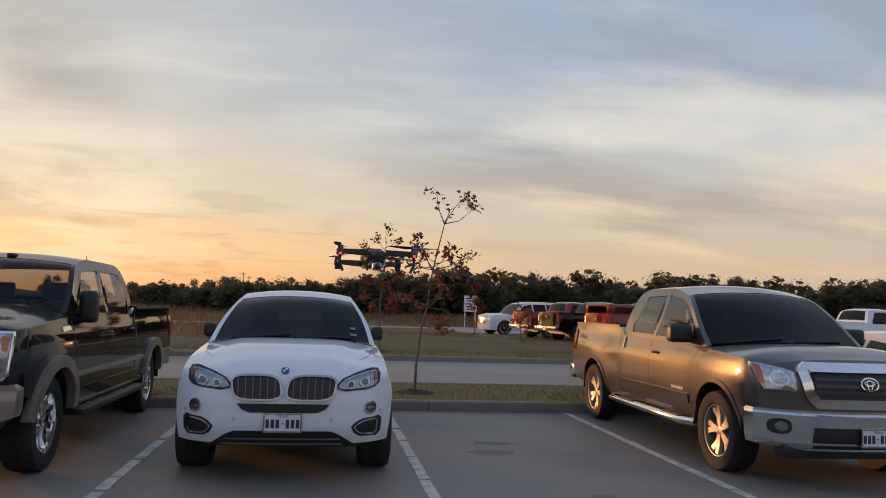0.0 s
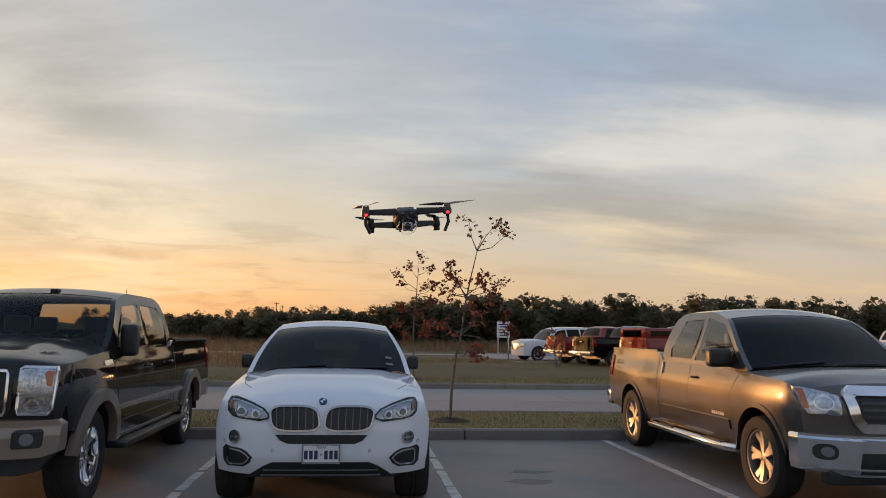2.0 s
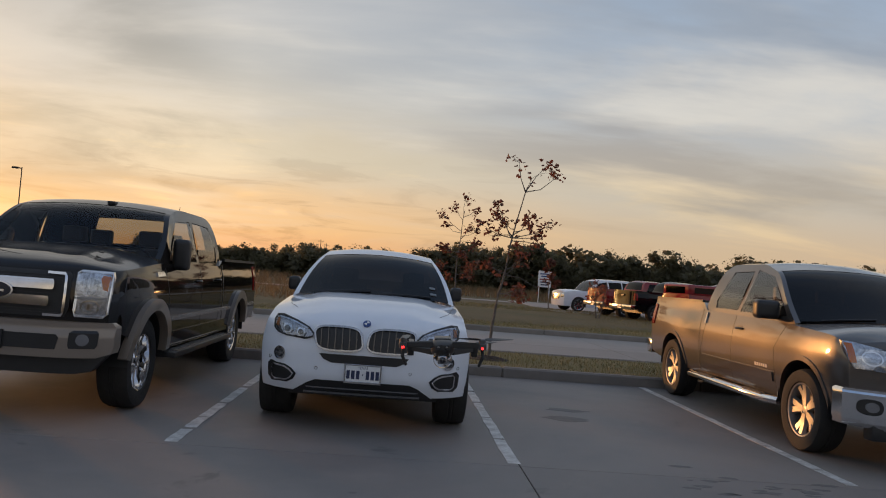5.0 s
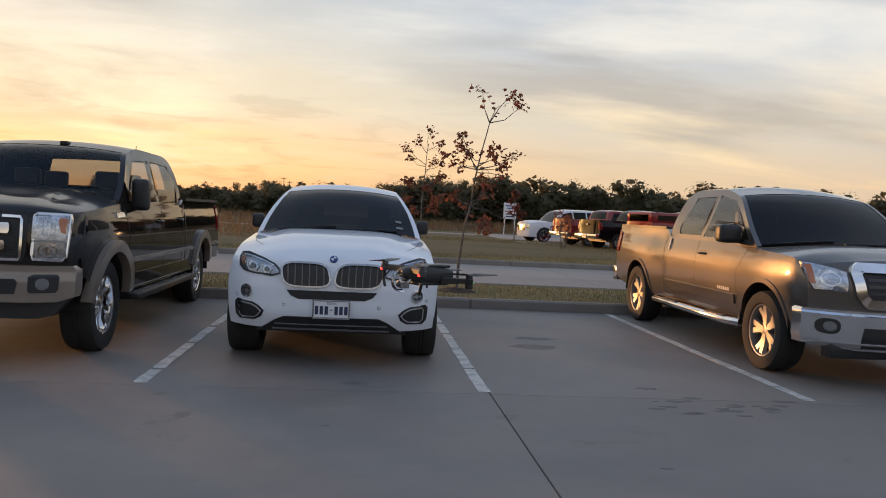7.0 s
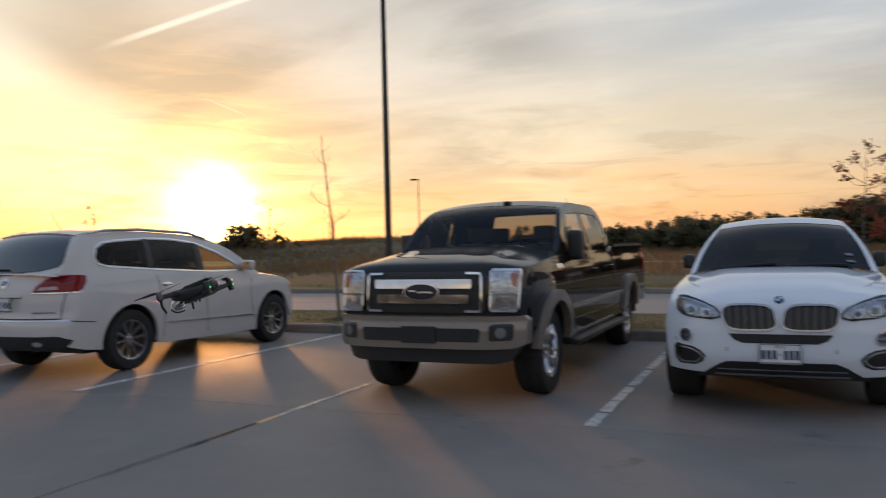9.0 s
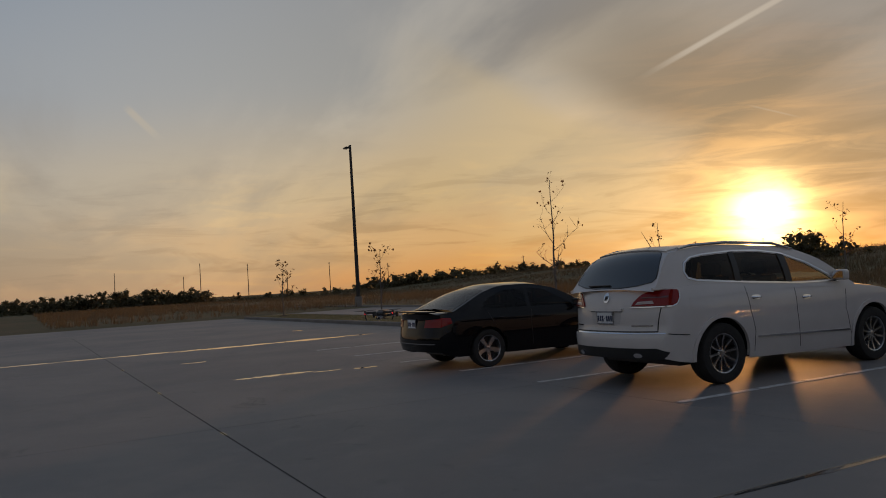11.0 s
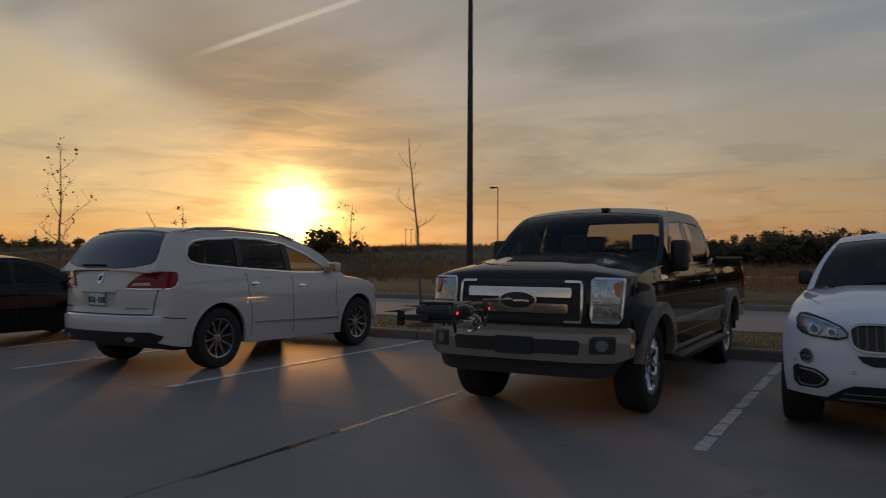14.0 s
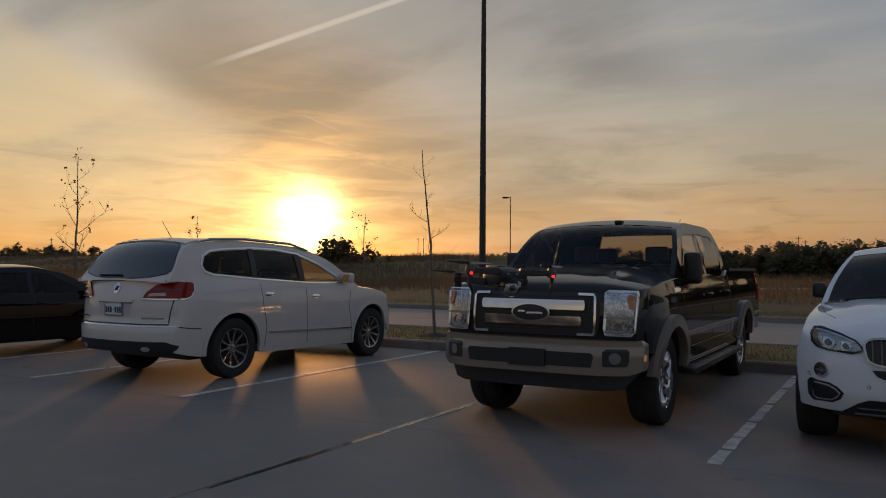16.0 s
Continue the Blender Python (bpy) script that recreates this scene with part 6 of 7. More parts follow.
def far_suv(x, y, turn):
    root = empty("suv", pose(x, y, 0.14, 0, 0, turn), "large white SUV with chrome wheels in the far lot", "car", "cars of the far lot")
    car = Car(root, dict(FAMILY_SUV, side_mat=SMOKE, shoulder=[(-0.98, 1.04), (-0.5, 1.12), (0.2, 1.15), (0.8, 1.17), (4.12, 1.2)],
                         nose_sweep=0.2, nose_prof=[(0.2, 0.06), (0.45, 0.0), (0.9, 0.01), (1.05, 0.05), (1.2, 0.14)],
                         arc=[(0.55, 1.16), (1.15, 1.74), (1.7, 1.86), (2.8, 1.88), (3.75, 1.84), (4.05, 1.2)], side_glass=(1.16, 0.90, 1.85, 0.76), belt=[(0.4, 1.15), (4.1, 1.2)],
                         panes=[pane((0.85, 1.22), (1.25, 1.66), (1.75, 1.76), (1.85, 1.22)), pane((1.93, 1.22), (1.86, 1.76), (2.65, 1.78), (2.72, 1.23)), pane((2.80, 1.23), (2.74, 1.78), (3.55, 1.74), (3.75, 1.26))]), WHITE)
    car.body()
    car.cabin(TINT, SMOKE)
    car.wheels(0.40, 0.27, 0.28, 7, (0.03, 0.04, 0.0), CHROME, 0.86)
    for sg in (-1, 1):
        flip = (lambda p: p) if sg > 0 else mirrored
        car.plate("headlamp", flip([(0.55, 0.74), (0.57, 1.0), (0.82, 1.02), (0.84, 0.76)]), car.nose, LAMP_BOWL, 0.012, 0.02)
        car.plate("fender_vent", [(0.4, 0.85), (0.4, 0.93), (0.6, 0.94), (0.6, 0.86)], car.flank(sg), CHROME, 0.01, 0.004)
    car.plate("grille", [(-0.44, 0.62), (-0.47, 1.0), (0.47, 1.0), (0.44, 0.62)], car.nose, CHROME, 0.012, 0.02)
    mirrors(car, 0.78, 1.14, 0.22, 0.17, 0.14, WHITE, 0.2)
    handles(car, ((1.68, 0.95), (2.62, 0.98)), WHITE, 0.19)


white_suv()
heavy_pickup()
grey_pickup()
pearl_suv()
black_sedan()
far_suv(10.1, 43.4, -76)
far_pickup(14.9, 39.8, 106, MAROON, "dark red pickup truck seen from behind, its tailgate lit")
far_pickup(15.4, 36.6, 106, BLACK_PAINT, "black pickup truck seen from behind in the far lot")
far_pickup(16.4, 32.6, 106, MAROON, "dark red pickup truck with a bed cap", MAROON)
far_pickup(24.5, 29.0, 95, WHITE, "white pickup truck glowing in the low sun")


def silver_sedan():
    root = empty("sedan", pose(8.25, 6.75, 0), "silver-white four-door sedan beside the grey pickup", "car")
    car = Car(root, dict(SEDAN, side_mat=TINT), PEARL)
    car.body()
    car.cabin(TINT, TINT)
    car.wheels(0.325, 0.23, 0.225, 7, (0.02, 0.03, 0.0), ALLOY, 0.79)
    for sg in (-1, 1):
        flip = (lambda p: p) if sg > 0 else mirrored
        car.plate("headlamp", flip([(0.48, 0.56), (0.5, 0.66), (0.76, 0.70), (0.78, 0.60)]), car.nose, LAMP_BOWL, 0.01, 0.02)
        car.seam([(0.55, 0.9), (0.58, 0.6), (0.46, 0.32)], sg)
        car.seam([(1.8, 0.94), (1.84, 0.7), (1.8, 0.32)], sg)
    car.plate("grille", [(-0.4, 0.42), (-0.44, 0.6), (0.44, 0.6), (0.4, 0.42)], car.nose, BLACK, 0.01, 0.02)
    mirrors(car, 0.85, 1.0, 0.18, 0.13, 0.12, PEARL, 0.12)
    handles(car, ((1.66, 0.82), (2.5, 0.84)), PEARL, 0.18)
    wipers(car)


silver_sedan()

# ---- plants ----
BARK = surface("young_bark", (0.17, 0.145, 0.125), 0.9, 0, (0.09, 0.075, 0.064), 20, 200, 0.8, 0.004)
RED_LEAF = leaf("red_oak_leaf", (0.115, 0.042, 0.028), (0.10, 0.058, 0.034))
BROWN_LEAF = leaf("brown_leaf", (0.17, 0.10, 0.04), (0.09, 0.075, 0.03))
WOODS = leaf("dark_foliage", (0.115, 0.10, 0.052), (0.075, 0.072, 0.036))
DRY = surface("dry_blades", (0.33, 0.25, 0.11), 0.85, 0, (0.15, 0.15, 0.055), 0.6, 20, 0.9, island=0.5)
TALL = leaf("tall_dry_grass", (0.105, 0.076, 0.042), (0.062, 0.055, 0.03))


def leaf_quad(bm, p, size, rnd):
    """A small lobed leaf: two folded blades on a rib."""
    q = Euler((rnd.uniform(-1.2, 1.2), rnd.uniform(-1.2, 1.2), rnd.uniform(0, 6.3))).to_matrix()
    w = size * rnd.uniform(0.32, 0.5)
    pts = [Vector(v) for v in ((0, 0, 0), (w, size * 0.3, 0.15 * size), (w * 0.45, size * 0.5, 0.05 * size), (w * 0.8, size * 0.75, 0.1 * size), (0, size, 0), (-w * 0.8, size * 0.7, 0.1 * size), (-w * 0.4, size * 0.5, 0.05 * size), (-w, size * 0.3, 0.15 * size))]
    bm.faces.new([bm.verts.new(Vector(p) + q @ v) for v in pts])


def young_tree(x, y, z, height, seed, leaf_mat, per_twig, label, lean=(0.15, 0.0), branches=9, spread=0.9, leaf=0.075, thick=0.03, start=0.32, stems=1):
    rnd = random.Random(seed)
    root = empty("tree", pose(x, y, z), label, "tree", "young trees")
    wood, crown = bmesh.new(), bmesh.new()
    def twig(p, d, length, r, depth):
        pts, q = [Vector(p)], Vector(d)
        n = 5
        for k in range(n):
            q = (q + Vector((rnd.uniform(-0.22, 0.22), rnd.uniform(-0.22, 0.22), rnd.uniform(-0.04, 0.2)))).normalized()
            pts.append(pts[-1] + q * length / n)
        tube(wood, pts, [r * (1 - 0.75 * k / n) for k in range(n + 1)], 5 if depth else 6, True)
        if depth < 2:
            for k in range(2, n + 1):
                for _ in range(rnd.choice((1, 1, 1, 2) if depth == 0 else (0, 0, 1))):
                    side = Vector((rnd.uniform(-1, 1), rnd.uniform(-1, 1), rnd.uniform(-0.1, 0.9))).normalized()
                    twig(pts[k], (q * 0.5 + side).normalized(), length * rnd.uniform(0.28, 0.5), r * 0.45, depth + 1)
        if depth >= 1:
            for _ in range(int(per_twig * rnd.choice((0, 0.6, 1.0, 1.6)))):
                a = rnd.choice(pts[3:])
                leaf_quad(crown, a + Vector((rnd.gauss(0, 0.04), rnd.gauss(0, 0.04), rnd.gauss(0, 0.035))), leaf * rnd.uniform(0.6, 1.25), rnd)
    for s in range(stems):
        bend = Vector((lean[0] + (rnd.uniform(-0.4, 0.4) if stems > 1 else 0), lean[1] + (rnd.uniform(-0.4, 0.4) if stems > 1 else 0), 1)).normalized()
        pts = [Vector((0.05 * s, 0, -0.05))]
        n = 10
        d = bend.copy()
        for k in range(n):
            d = (d + Vector((rnd.uniform(-0.06, 0.06), rnd.uniform(-0.06, 0.06), 0)) + 0.25 * (bend - d)).normalized()
            pts.append(pts[-1] + d * height / n)
        tube(wood, pts, [thick * (1 - 0.88 * k / n) + 0.003 for k in range(n + 1)], 8, True)
        for b in range(branches):
            f = start + (0.97 - start) * (b + rnd.random() * 0.6) / branches
            i = min(int(f * n), n - 1)
            p = pts[i].lerp(pts[i + 1], f * n - i)
            a = b * 2.4 + rnd.uniform(-0.5, 0.5)
            out = Vector((math.cos(a), math.sin(a), rnd.uniform(0.35, 0.9))).normalized()
            twig(p, out, spread * (1.15 - 0.75 * f) * rnd.uniform(0.7, 1.2), thick * 0.42 * (1.2 - f), 0)
    part("trunk", wood, BARK, root)
    if len(crown.faces):
        part("crown", crown, leaf_mat, root, "sparse autumn leaves", 0)
    else:
        crown.free()
    # mulch ring at the foot
    ring = bmesh.new()
    lathe(ring, [(0.001, 0.05), (0.12, 0.045), (0.26, 0.02), (0.36, -0.01)], 16, "Z")
    for v in ring.verts:
        v.co.z += rnd.uniform(-0.008, 0.012)
    part("mulch", ring, surface("mulch", (0.05, 0.028, 0.018), 0.95, 0, (0.03, 0.02, 0.014), 20, 90, 0.9, 0.02), root)
    return root


def young_oak(x, y, z, trunk, limbs, leaf_size, seed, label):
    """A staked young oak: a leaning leader and limbs of (start height, reach, rise, leaves); each limb ends in tufts."""
    rnd = random.Random(seed)
    root = empty("tree", pose(x, y, z), label, "tree", "young trees")
    wood, crown = bmesh.new(), bmesh.new()
    top = trunk[-1][0]
    def at(h):
        return Vector((lerp_table(trunk, h), 0, h))
    pts = [at(h) + Vector((rnd.uniform(-0.008, 0.008), rnd.uniform(-0.01, 0.01), 0)) for h in np.linspace(-0.05, top, 16)]
    tube(wood, pts, [0.026 * (1 - 0.78 * k / 15) + 0.002 for k in range(16)], 8, True)
    def tuft(p, n, wide):
        for _ in range(n):
            leaf_quad(crown, p + Vector((rnd.gauss(0, wide), rnd.gauss(0, wide), rnd.gauss(0, wide * 0.75))), leaf_size * rnd.uniform(0.6, 1.2), rnd)
    for h, reach, rise, leaves in limbs:
        p0, side = at(h), rnd.uniform(-0.45, 0.45) * abs(reach) + rnd.uniform(-0.1, 0.1)
        end = p0 + Vector((reach, side, rise))
        mid = p0.lerp(end, 0.5) + Vector((0, 0, -0.06 * rise / max(0.2, abs(rise)))) + Vector((rnd.gauss(0, 0.03), rnd.gauss(0, 0.03), rnd.gauss(0, 0.02)))
        q = [p0, p0.lerp(mid, 0.5), mid, mid.lerp(end, 0.55), end]
        tube(wood, q, [0.011, 0.009, 0.007, 0.005, 0.003], 6, True)
        for k in range(max(2, leaves // 9)):
            f = rnd.uniform(0.5, 1.0)
            b = p0.lerp(end, f) if f < 0.98 else end
            out = Vector((rnd.uniform(-0.5, 0.5) + 0.5 * math.copysign(1, reach), rnd.uniform(-0.8, 0.8), rnd.uniform(-0.3, 0.8))).normalized()
            tip = b + out * rnd.uniform(0.08, 0.2)
            tube(wood, [b, b.lerp(tip, 0.5) + Vector((0, 0, 0.01)), tip], [0.004, 0.003, 0.002], 5, True)
            tuft(tip, int(leaves * 0.16) + 1, leaf_size * 0.62)
        tuft(end, leaves // 2, leaf_size * 0.75)
    part("trunk", wood, BARK, root)
    part("crown", crown, RED_LEAF, root, "sparse autumn leaves in tufts", 0)
    ring = bmesh.new()
    lathe(ring, [(0.001, 0.05), (0.12, 0.045), (0.26, 0.02), (0.36, -0.01)], 20, "Z")
    for v in ring.verts:
        v.co.z += rnd.uniform(-0.01, 0.02)
    part("mulch", ring, surface("mulch", (0.05, 0.028, 0.018), 0.95, 0, (0.03, 0.02, 0.014), 20, 90, 0.9, 0.02), root)


young_oak(1.86, 11.95, 0.13, [(-0.05, 0.0), (0.6, 0.04), (1.0, 0.09), (1.5, 0.18), (2.05, 0.26), (2.4, 0.34), (2.84, 0.43)],
          [(2.84, 0.35, 0.50, 26), (2.84, 0.49, 0.28, 22), (2.84, -0.15, 0.52, 20), (2.86, 0.10, 0.22, 8), (2.06, -0.28, 0.52, 34), (2.04, -0.14, 0.28, 30), (2.05, -0.55, 0.22, 26),
           (2.1, -0.28, -0.04, 26), (2.05, 0.40, 0.02, 22), (2.05, 0.62, 0.26, 30), (2.1, 0.26, 0.30, 30), (2.0, 0.50, -0.02, 26), (2.2, -0.18, 0.12, 26), (2.15, 0.3, 0.12, 26), (1.9, 0.10, 0.05, 14),
           (1.45, -0.30, 0.12, 26), (1.5, 0.22, 0.24, 24), (1.4, 0.28, 0.36, 20), (1.1, 0.32, -0.05, 44), (1.1, 0.28, 0.08, 30), (1.25, -0.1, 0.2, 10), (1.42, 0.55, -0.18, 4)],
          0.085, 11, "young oak with sparse red-brown autumn leaves in the turf strip")
young_oak(2.02, 23.1, 0.15, [(-0.05, 0.0), (1.5, -0.02), (2.6, 0.05), (3.4, 0.1)],
          [(3.3, 0.05, 0.52, 30), (3.2, 0.40, 0.25, 36), (3.1, -0.25, 0.42, 30), (2.75, -0.62, 0.55, 34), (2.7, -0.45, 0.25, 30), (2.6, 0.50, 0.2, 34), (2.5, 0.25, 0.35, 28), (2.1, -0.55, 0.15, 44),
           (2.1, 0.55, 0.3, 44), (1.9, -0.4, 0.35, 44), (1.7, 0.6, 0.0, 40), (1.6, -0.5, 0.0, 44), (1.4, 0.3, 0.1, 40), (1.3, -0.2, 0.05, 36), (1.2, 0.45, 0.15, 30), (1.8, 0.1, 0.2, 40)],
          0.10, 5, "young oak with thin red-brown leaves beyond the drive")
young_tree(8.75, 43.0, 0.15, 2.9, 8, RED_LEAF, 9, "small oak with red leaves by the sign", (0.0, 0.0), 8, 0.6, 0.13, 0.03, 0.35)
young_tree(8.85, 32.6, 0.15, 1.7, 9, RED_LEAF, 2, "multi-stemmed shrub with reddish leaves", (0.0, 0.0), 5, 0.5, 0.1, 0.022, 0.2, 4)
young_tree(-7.74, 11.75, 0.13, 3.6, 21, BROWN_LEAF, 0.0, "bare leafless young tree in the turf strip", (-0.06, 0.0), 9, 0.62, 0.06, 0.03, 0.3)
young_tree(-18.9, 12.1, 0.13, 4.2, 32, BROWN_LEAF, 1.2, "young tree with a few brown leaves hanging", (0.0, 0.0), 10, 1.1, 0.1, 0.04, 0.25)
young_tree(-31.3, 11.95, 0.13, 3.0, 43, BROWN_LEAF, 1.5, "young tree with a few brown leaves hanging", (0.03, 0.0), 8, 1.0, 0.11, 0.04, 0.3)
young_tree(-45.5, 11.9, 0.13, 3.2, 54, BROWN_LEAF, 2.0, "young tree with a few brown leaves hanging", (0.0, 0.0), 8, 1.0, 0.12, 0.045, 0.35)
young_tree(-26.0, 22.8, 0.13, 3.4, 65, BROWN_LEAF, 1.4, "bare young tree across the drive", (0.0, 0.0), 8, 0.9, 0.1, 0.035, 0.3)
young_tree(-17.5, 23.0, 0.13, 3.3, 76, BROWN_LEAF, 1.0, "bare young tree across the drive", (0.04, 0.0), 8, 0.8, 0.1, 0.035, 0.3)
young_tree(27.0, 30.0, 0.15, 3.0, 87, RED_LEAF, 9, "young oak with russet leaves across the drive", (0.0, 0.0), 10, 0.9, 0.11, 0.035, 0.25)


def bank_height(x, y):
    """The field's long gentle rise toward its far side."""
    if x > -14 or y < 58:
        return 0.0
    crest = 3.0 + 0.3 * noise.noise(Vector((x * 0.03, 0, 0))) - 0.9 * max(0.0, (x + 60) / 46)
    return crest * min(1.0, (-14 - x) / 34) * lerp_table([(58, 0.0), (72, 0.16), (95, 0.68), (112, 1.0), (118, 1.0), (126, 0.0)], y)


def blades(name, mat, label, areas, seed):
    """Grass as single tapering blades; areas of x0, x1, y0, y1, z, count, height, width, tuft."""
    rnd = np.random.default_rng(seed)
    co, faces = [], []
    for x0, x1, y0, y1, z, count, high, wide, tuft in areas:
        cx, cy = rnd.uniform(x0, x1, count), rnd.uniform(y0, y1, count)
        for bx, by in zip(cx, cy):
            if mat is TALL and 0.5 + noise.noise(Vector((bx * 0.06, by * 0.06, 0))) < rnd.random() * 0.7:
                continue
            for _ in range(tuft):
                a, h = rnd.uniform(0, 6.3), high * rnd.uniform(0.45, 1.25)
                px, py = bx + rnd.normal(0, wide * 3), by + rnd.normal(0, wide * 3)
                z1 = z + bank_height(px, py)
                dx, dy = math.cos(a) * wide / 2, math.sin(a) * wide / 2
                lx, ly = rnd.normal(0, 0.28) * h, rnd.normal(0, 0.28) * h
                i = len(co)
                co += [(px - dx, py - dy, z1 - 0.01), (px + dx, py + dy, z1 - 0.01), (px + lx, py + ly, z1 + h)]
                faces.append((i, i + 1, i + 2))
    me = bpy.data.meshes.new(name)
    me.from_pydata(co, [], faces)
    me.materials.append(mat)
    tagged(new(name, me), label, "grass", kind="stuff")


blades("turf", DRY, "short dry yellow-green turf on the strips beside the kerbs",
       [(-14, 12, 10.85, 13.45, 0.13, 26000, 0.05, 0.012, 1), (-48, -14, 10.85, 13.45, 0.13, 9000, 0.055, 0.02, 1), (12, 30, 10.85, 13.45, 0.13, 4000, 0.05, 0.02, 1),
        (-30, 30, 21.75, 27, 0.15, 20000, 0.08, 0.025, 1), (-20, 34, 27, 34, 0.15, 14000, 0.08, 0.035, 1), (-4, 13, 21.75, 27, 0.15, 14000, 0.06, 0.02, 1), (-6, 14, 27, 44, 0.16, 16000, 0.07, 0.035, 1)], 3)
blades("tall_grass", TALL, "tall dead brown grass of the open field",
       [(-75, -1, 27, 60, 0.15, 7000, 0.55, 0.03, 5), (-95, 60, 60, 105, 0.13, 8000, 0.8, 0.06, 5), (-190, -56, 0, 120, 0.08, 22000, 0.55, 0.05, 5), (-75, -30, 22, 60, 0.13, 4000, 0.6, 0.03, 5)], 4)


def woods():
    """Far belts of trees as leaf clumps on stems."""
    rnd = random.Random(77)
    co, faces = [], []
    def clump(p, s):
        a = Euler((rnd.uniform(-1, 1), rnd.uniform(-1, 1), rnd.uniform(0, 6.3))).to_matrix()
        i = len(co)
        for v in ((-s, -s * 0.6, 0), (s * 0.2, -s, 0.2 * s), (s, 0.1 * s, 0), (0.4 * s, s, 0.25 * s), (-0.7 * s, 0.7 * s, 0)):
            co.append(tuple(Vector(p) + a @ Vector(v)))
        faces.append(tuple(range(i, i + 5)))
    def tree(x, y, h, w, n):
        for s in range(3):
            i = len(co)
            bx = x + rnd.uniform(-0.2, 0.2)
            co.extend([(bx - 0.12, y, 0), (bx + 0.12, y, 0), (x + rnd.uniform(-w, w) * 0.3, y, h * 0.75)])
            faces.append((i, i + 1, i + 2))
        lobes = [(0, 0, h * 0.45, w * 0.5)] + [(rnd.gauss(0, 0.36) * w, rnd.gauss(0, 0.3) * w, h * rnd.uniform(0.1, 0.84), w * rnd.uniform(0.22, 0.44)) for _ in range(11)]
        for lx, ly, lz, r in lobes:
            # shaded inner foliage
            for _ in range(34):
                d = Vector((rnd.gauss(0, 1), rnd.gauss(0, 1), rnd.gauss(0, 1))).normalized() * r * rnd.uniform(0.1, 0.85)
                clump((x + lx + d.x, y + ly + d.y, max(0.15, lz + d.z)), r * rnd.uniform(0.16, 0.30))
        for _ in range(n):
            lx, ly, lz, r = rnd.choice(lobes)
            d = Vector((rnd.gauss(0, 1), rnd.gauss(0, 1), rnd.gauss(0, 0.8))).normalized() * r * rnd.uniform(0.5, 1.0)
            clump((x + lx + d.x, y + ly + d.y, max(0.2, min(lz + d.z, h * 1.03))), rnd.uniform(0.045, 0.1) * (h / 6) ** 0.5)
    def shrub(x, y, h, n):
        for _ in range(n):
            f = rnd.random()
            clump((x + rnd.gauss(0, 0.9), y + rnd.gauss(0, 0.6), h * f), rnd.uniform(0.08, 0.2) + 0.14 * (1 - f))
    def height(x):
        return lerp_table([(-95, 2.7), (-40, 3.2), (-20, 4.1), (-15, 4.6), (-12, 5.0), (-10.7, 6.0), (-9, 5.0), (-1, 5.4), (10, 6.7), (18, 7.5), (25, 7.8), (28, 6.8), (35, 7.3), (39, 7.2), (42, 5.2), (45, 6.6), (49, 7.3), (52, 8.2), (58, 7.6), (61, 8.2), (70, 7.7), (85, 8.6), (140, 9.0)], x)
    x = -24.0
    while x < 140:
        h = height(x) * rnd.uniform(0.9, 1.06)
        tree(x, 108 + rnd.uniform(-4, 4), h, h * 0.62, 2600 if -30 < x < 90 else 800)
        tree(x + rnd.uniform(-1, 1), 113 + rnd.uniform(-3, 3), h * 0.85, h * 0.55, 420)
        for _ in range(3):
            shrub(x + rnd.uniform(-1, 1), 106 + rnd.uniform(-2, 2), h * rnd.uniform(0.5, 0.75), 130)
        x += h * rnd.uniform(0.2, 0.32)
    # western belt, lower on the skyline
    b = 46.0
    while b < 101:
        far = 210 + rnd.uniform(-8, 8)
        dense = 48 < b < 68 or 79 < b < 92
        h = lerp_table([(46, 4.0), (50, 5.0), (60, 5.6), (66, 5.0), (70, 3.0), (77, 2.6), (80, 4.2), (86, 4.6), (90, 4.0), (101, 3.2)], b) * rnd.uniform(0.8, 1.12)
        px, py = -far * math.sin(radians(b)), far * math.cos(radians(b))
        if dense or rnd.random() < 0.3:
            tree(px, py, h, h * 0.5, 420)
        for _ in range(2):
            shrub(px + rnd.uniform(-1, 1), py + rnd.uniform(-2, 2), h * (0.62 if dense else 0.45), 40)
        b += rnd.uniform(0.16, 0.34)
    # unseen belt added behind the camera to block low sky and darken reflections
    x = -120.0
    while x < 120:
        h = rnd.uniform(6, 9)
        tree(x, -72 + rnd.uniform(-4, 4), h, h * 0.6, 120)
        x += h * rnd.uniform(0.3, 0.45)
    for bx, by, h in ((-73.1, 90, 5.0), (-71.4, 91, 4.2), (-66.9, 90, 4.8), (-65.2, 91, 3.4), (-50, 118, 4.6), (-60, 125, 4.4), (-38, 118, 4.3), (-35.5, 119, 4.0), (-31, 117, 3.9), (-27, 116, 4.2)):
        tree(bx, by, h * 1.1, h * 0.7, 1800)
    me = bpy.data.meshes.new("woods")
    me.from_pydata(co, [], faces)
    me.materials.append(WOODS)
    tagged(new("woods", me), "dark belt of scrubby trees along the field's far edge, plus an added unseen belt", "trees", kind="stuff")


woods()


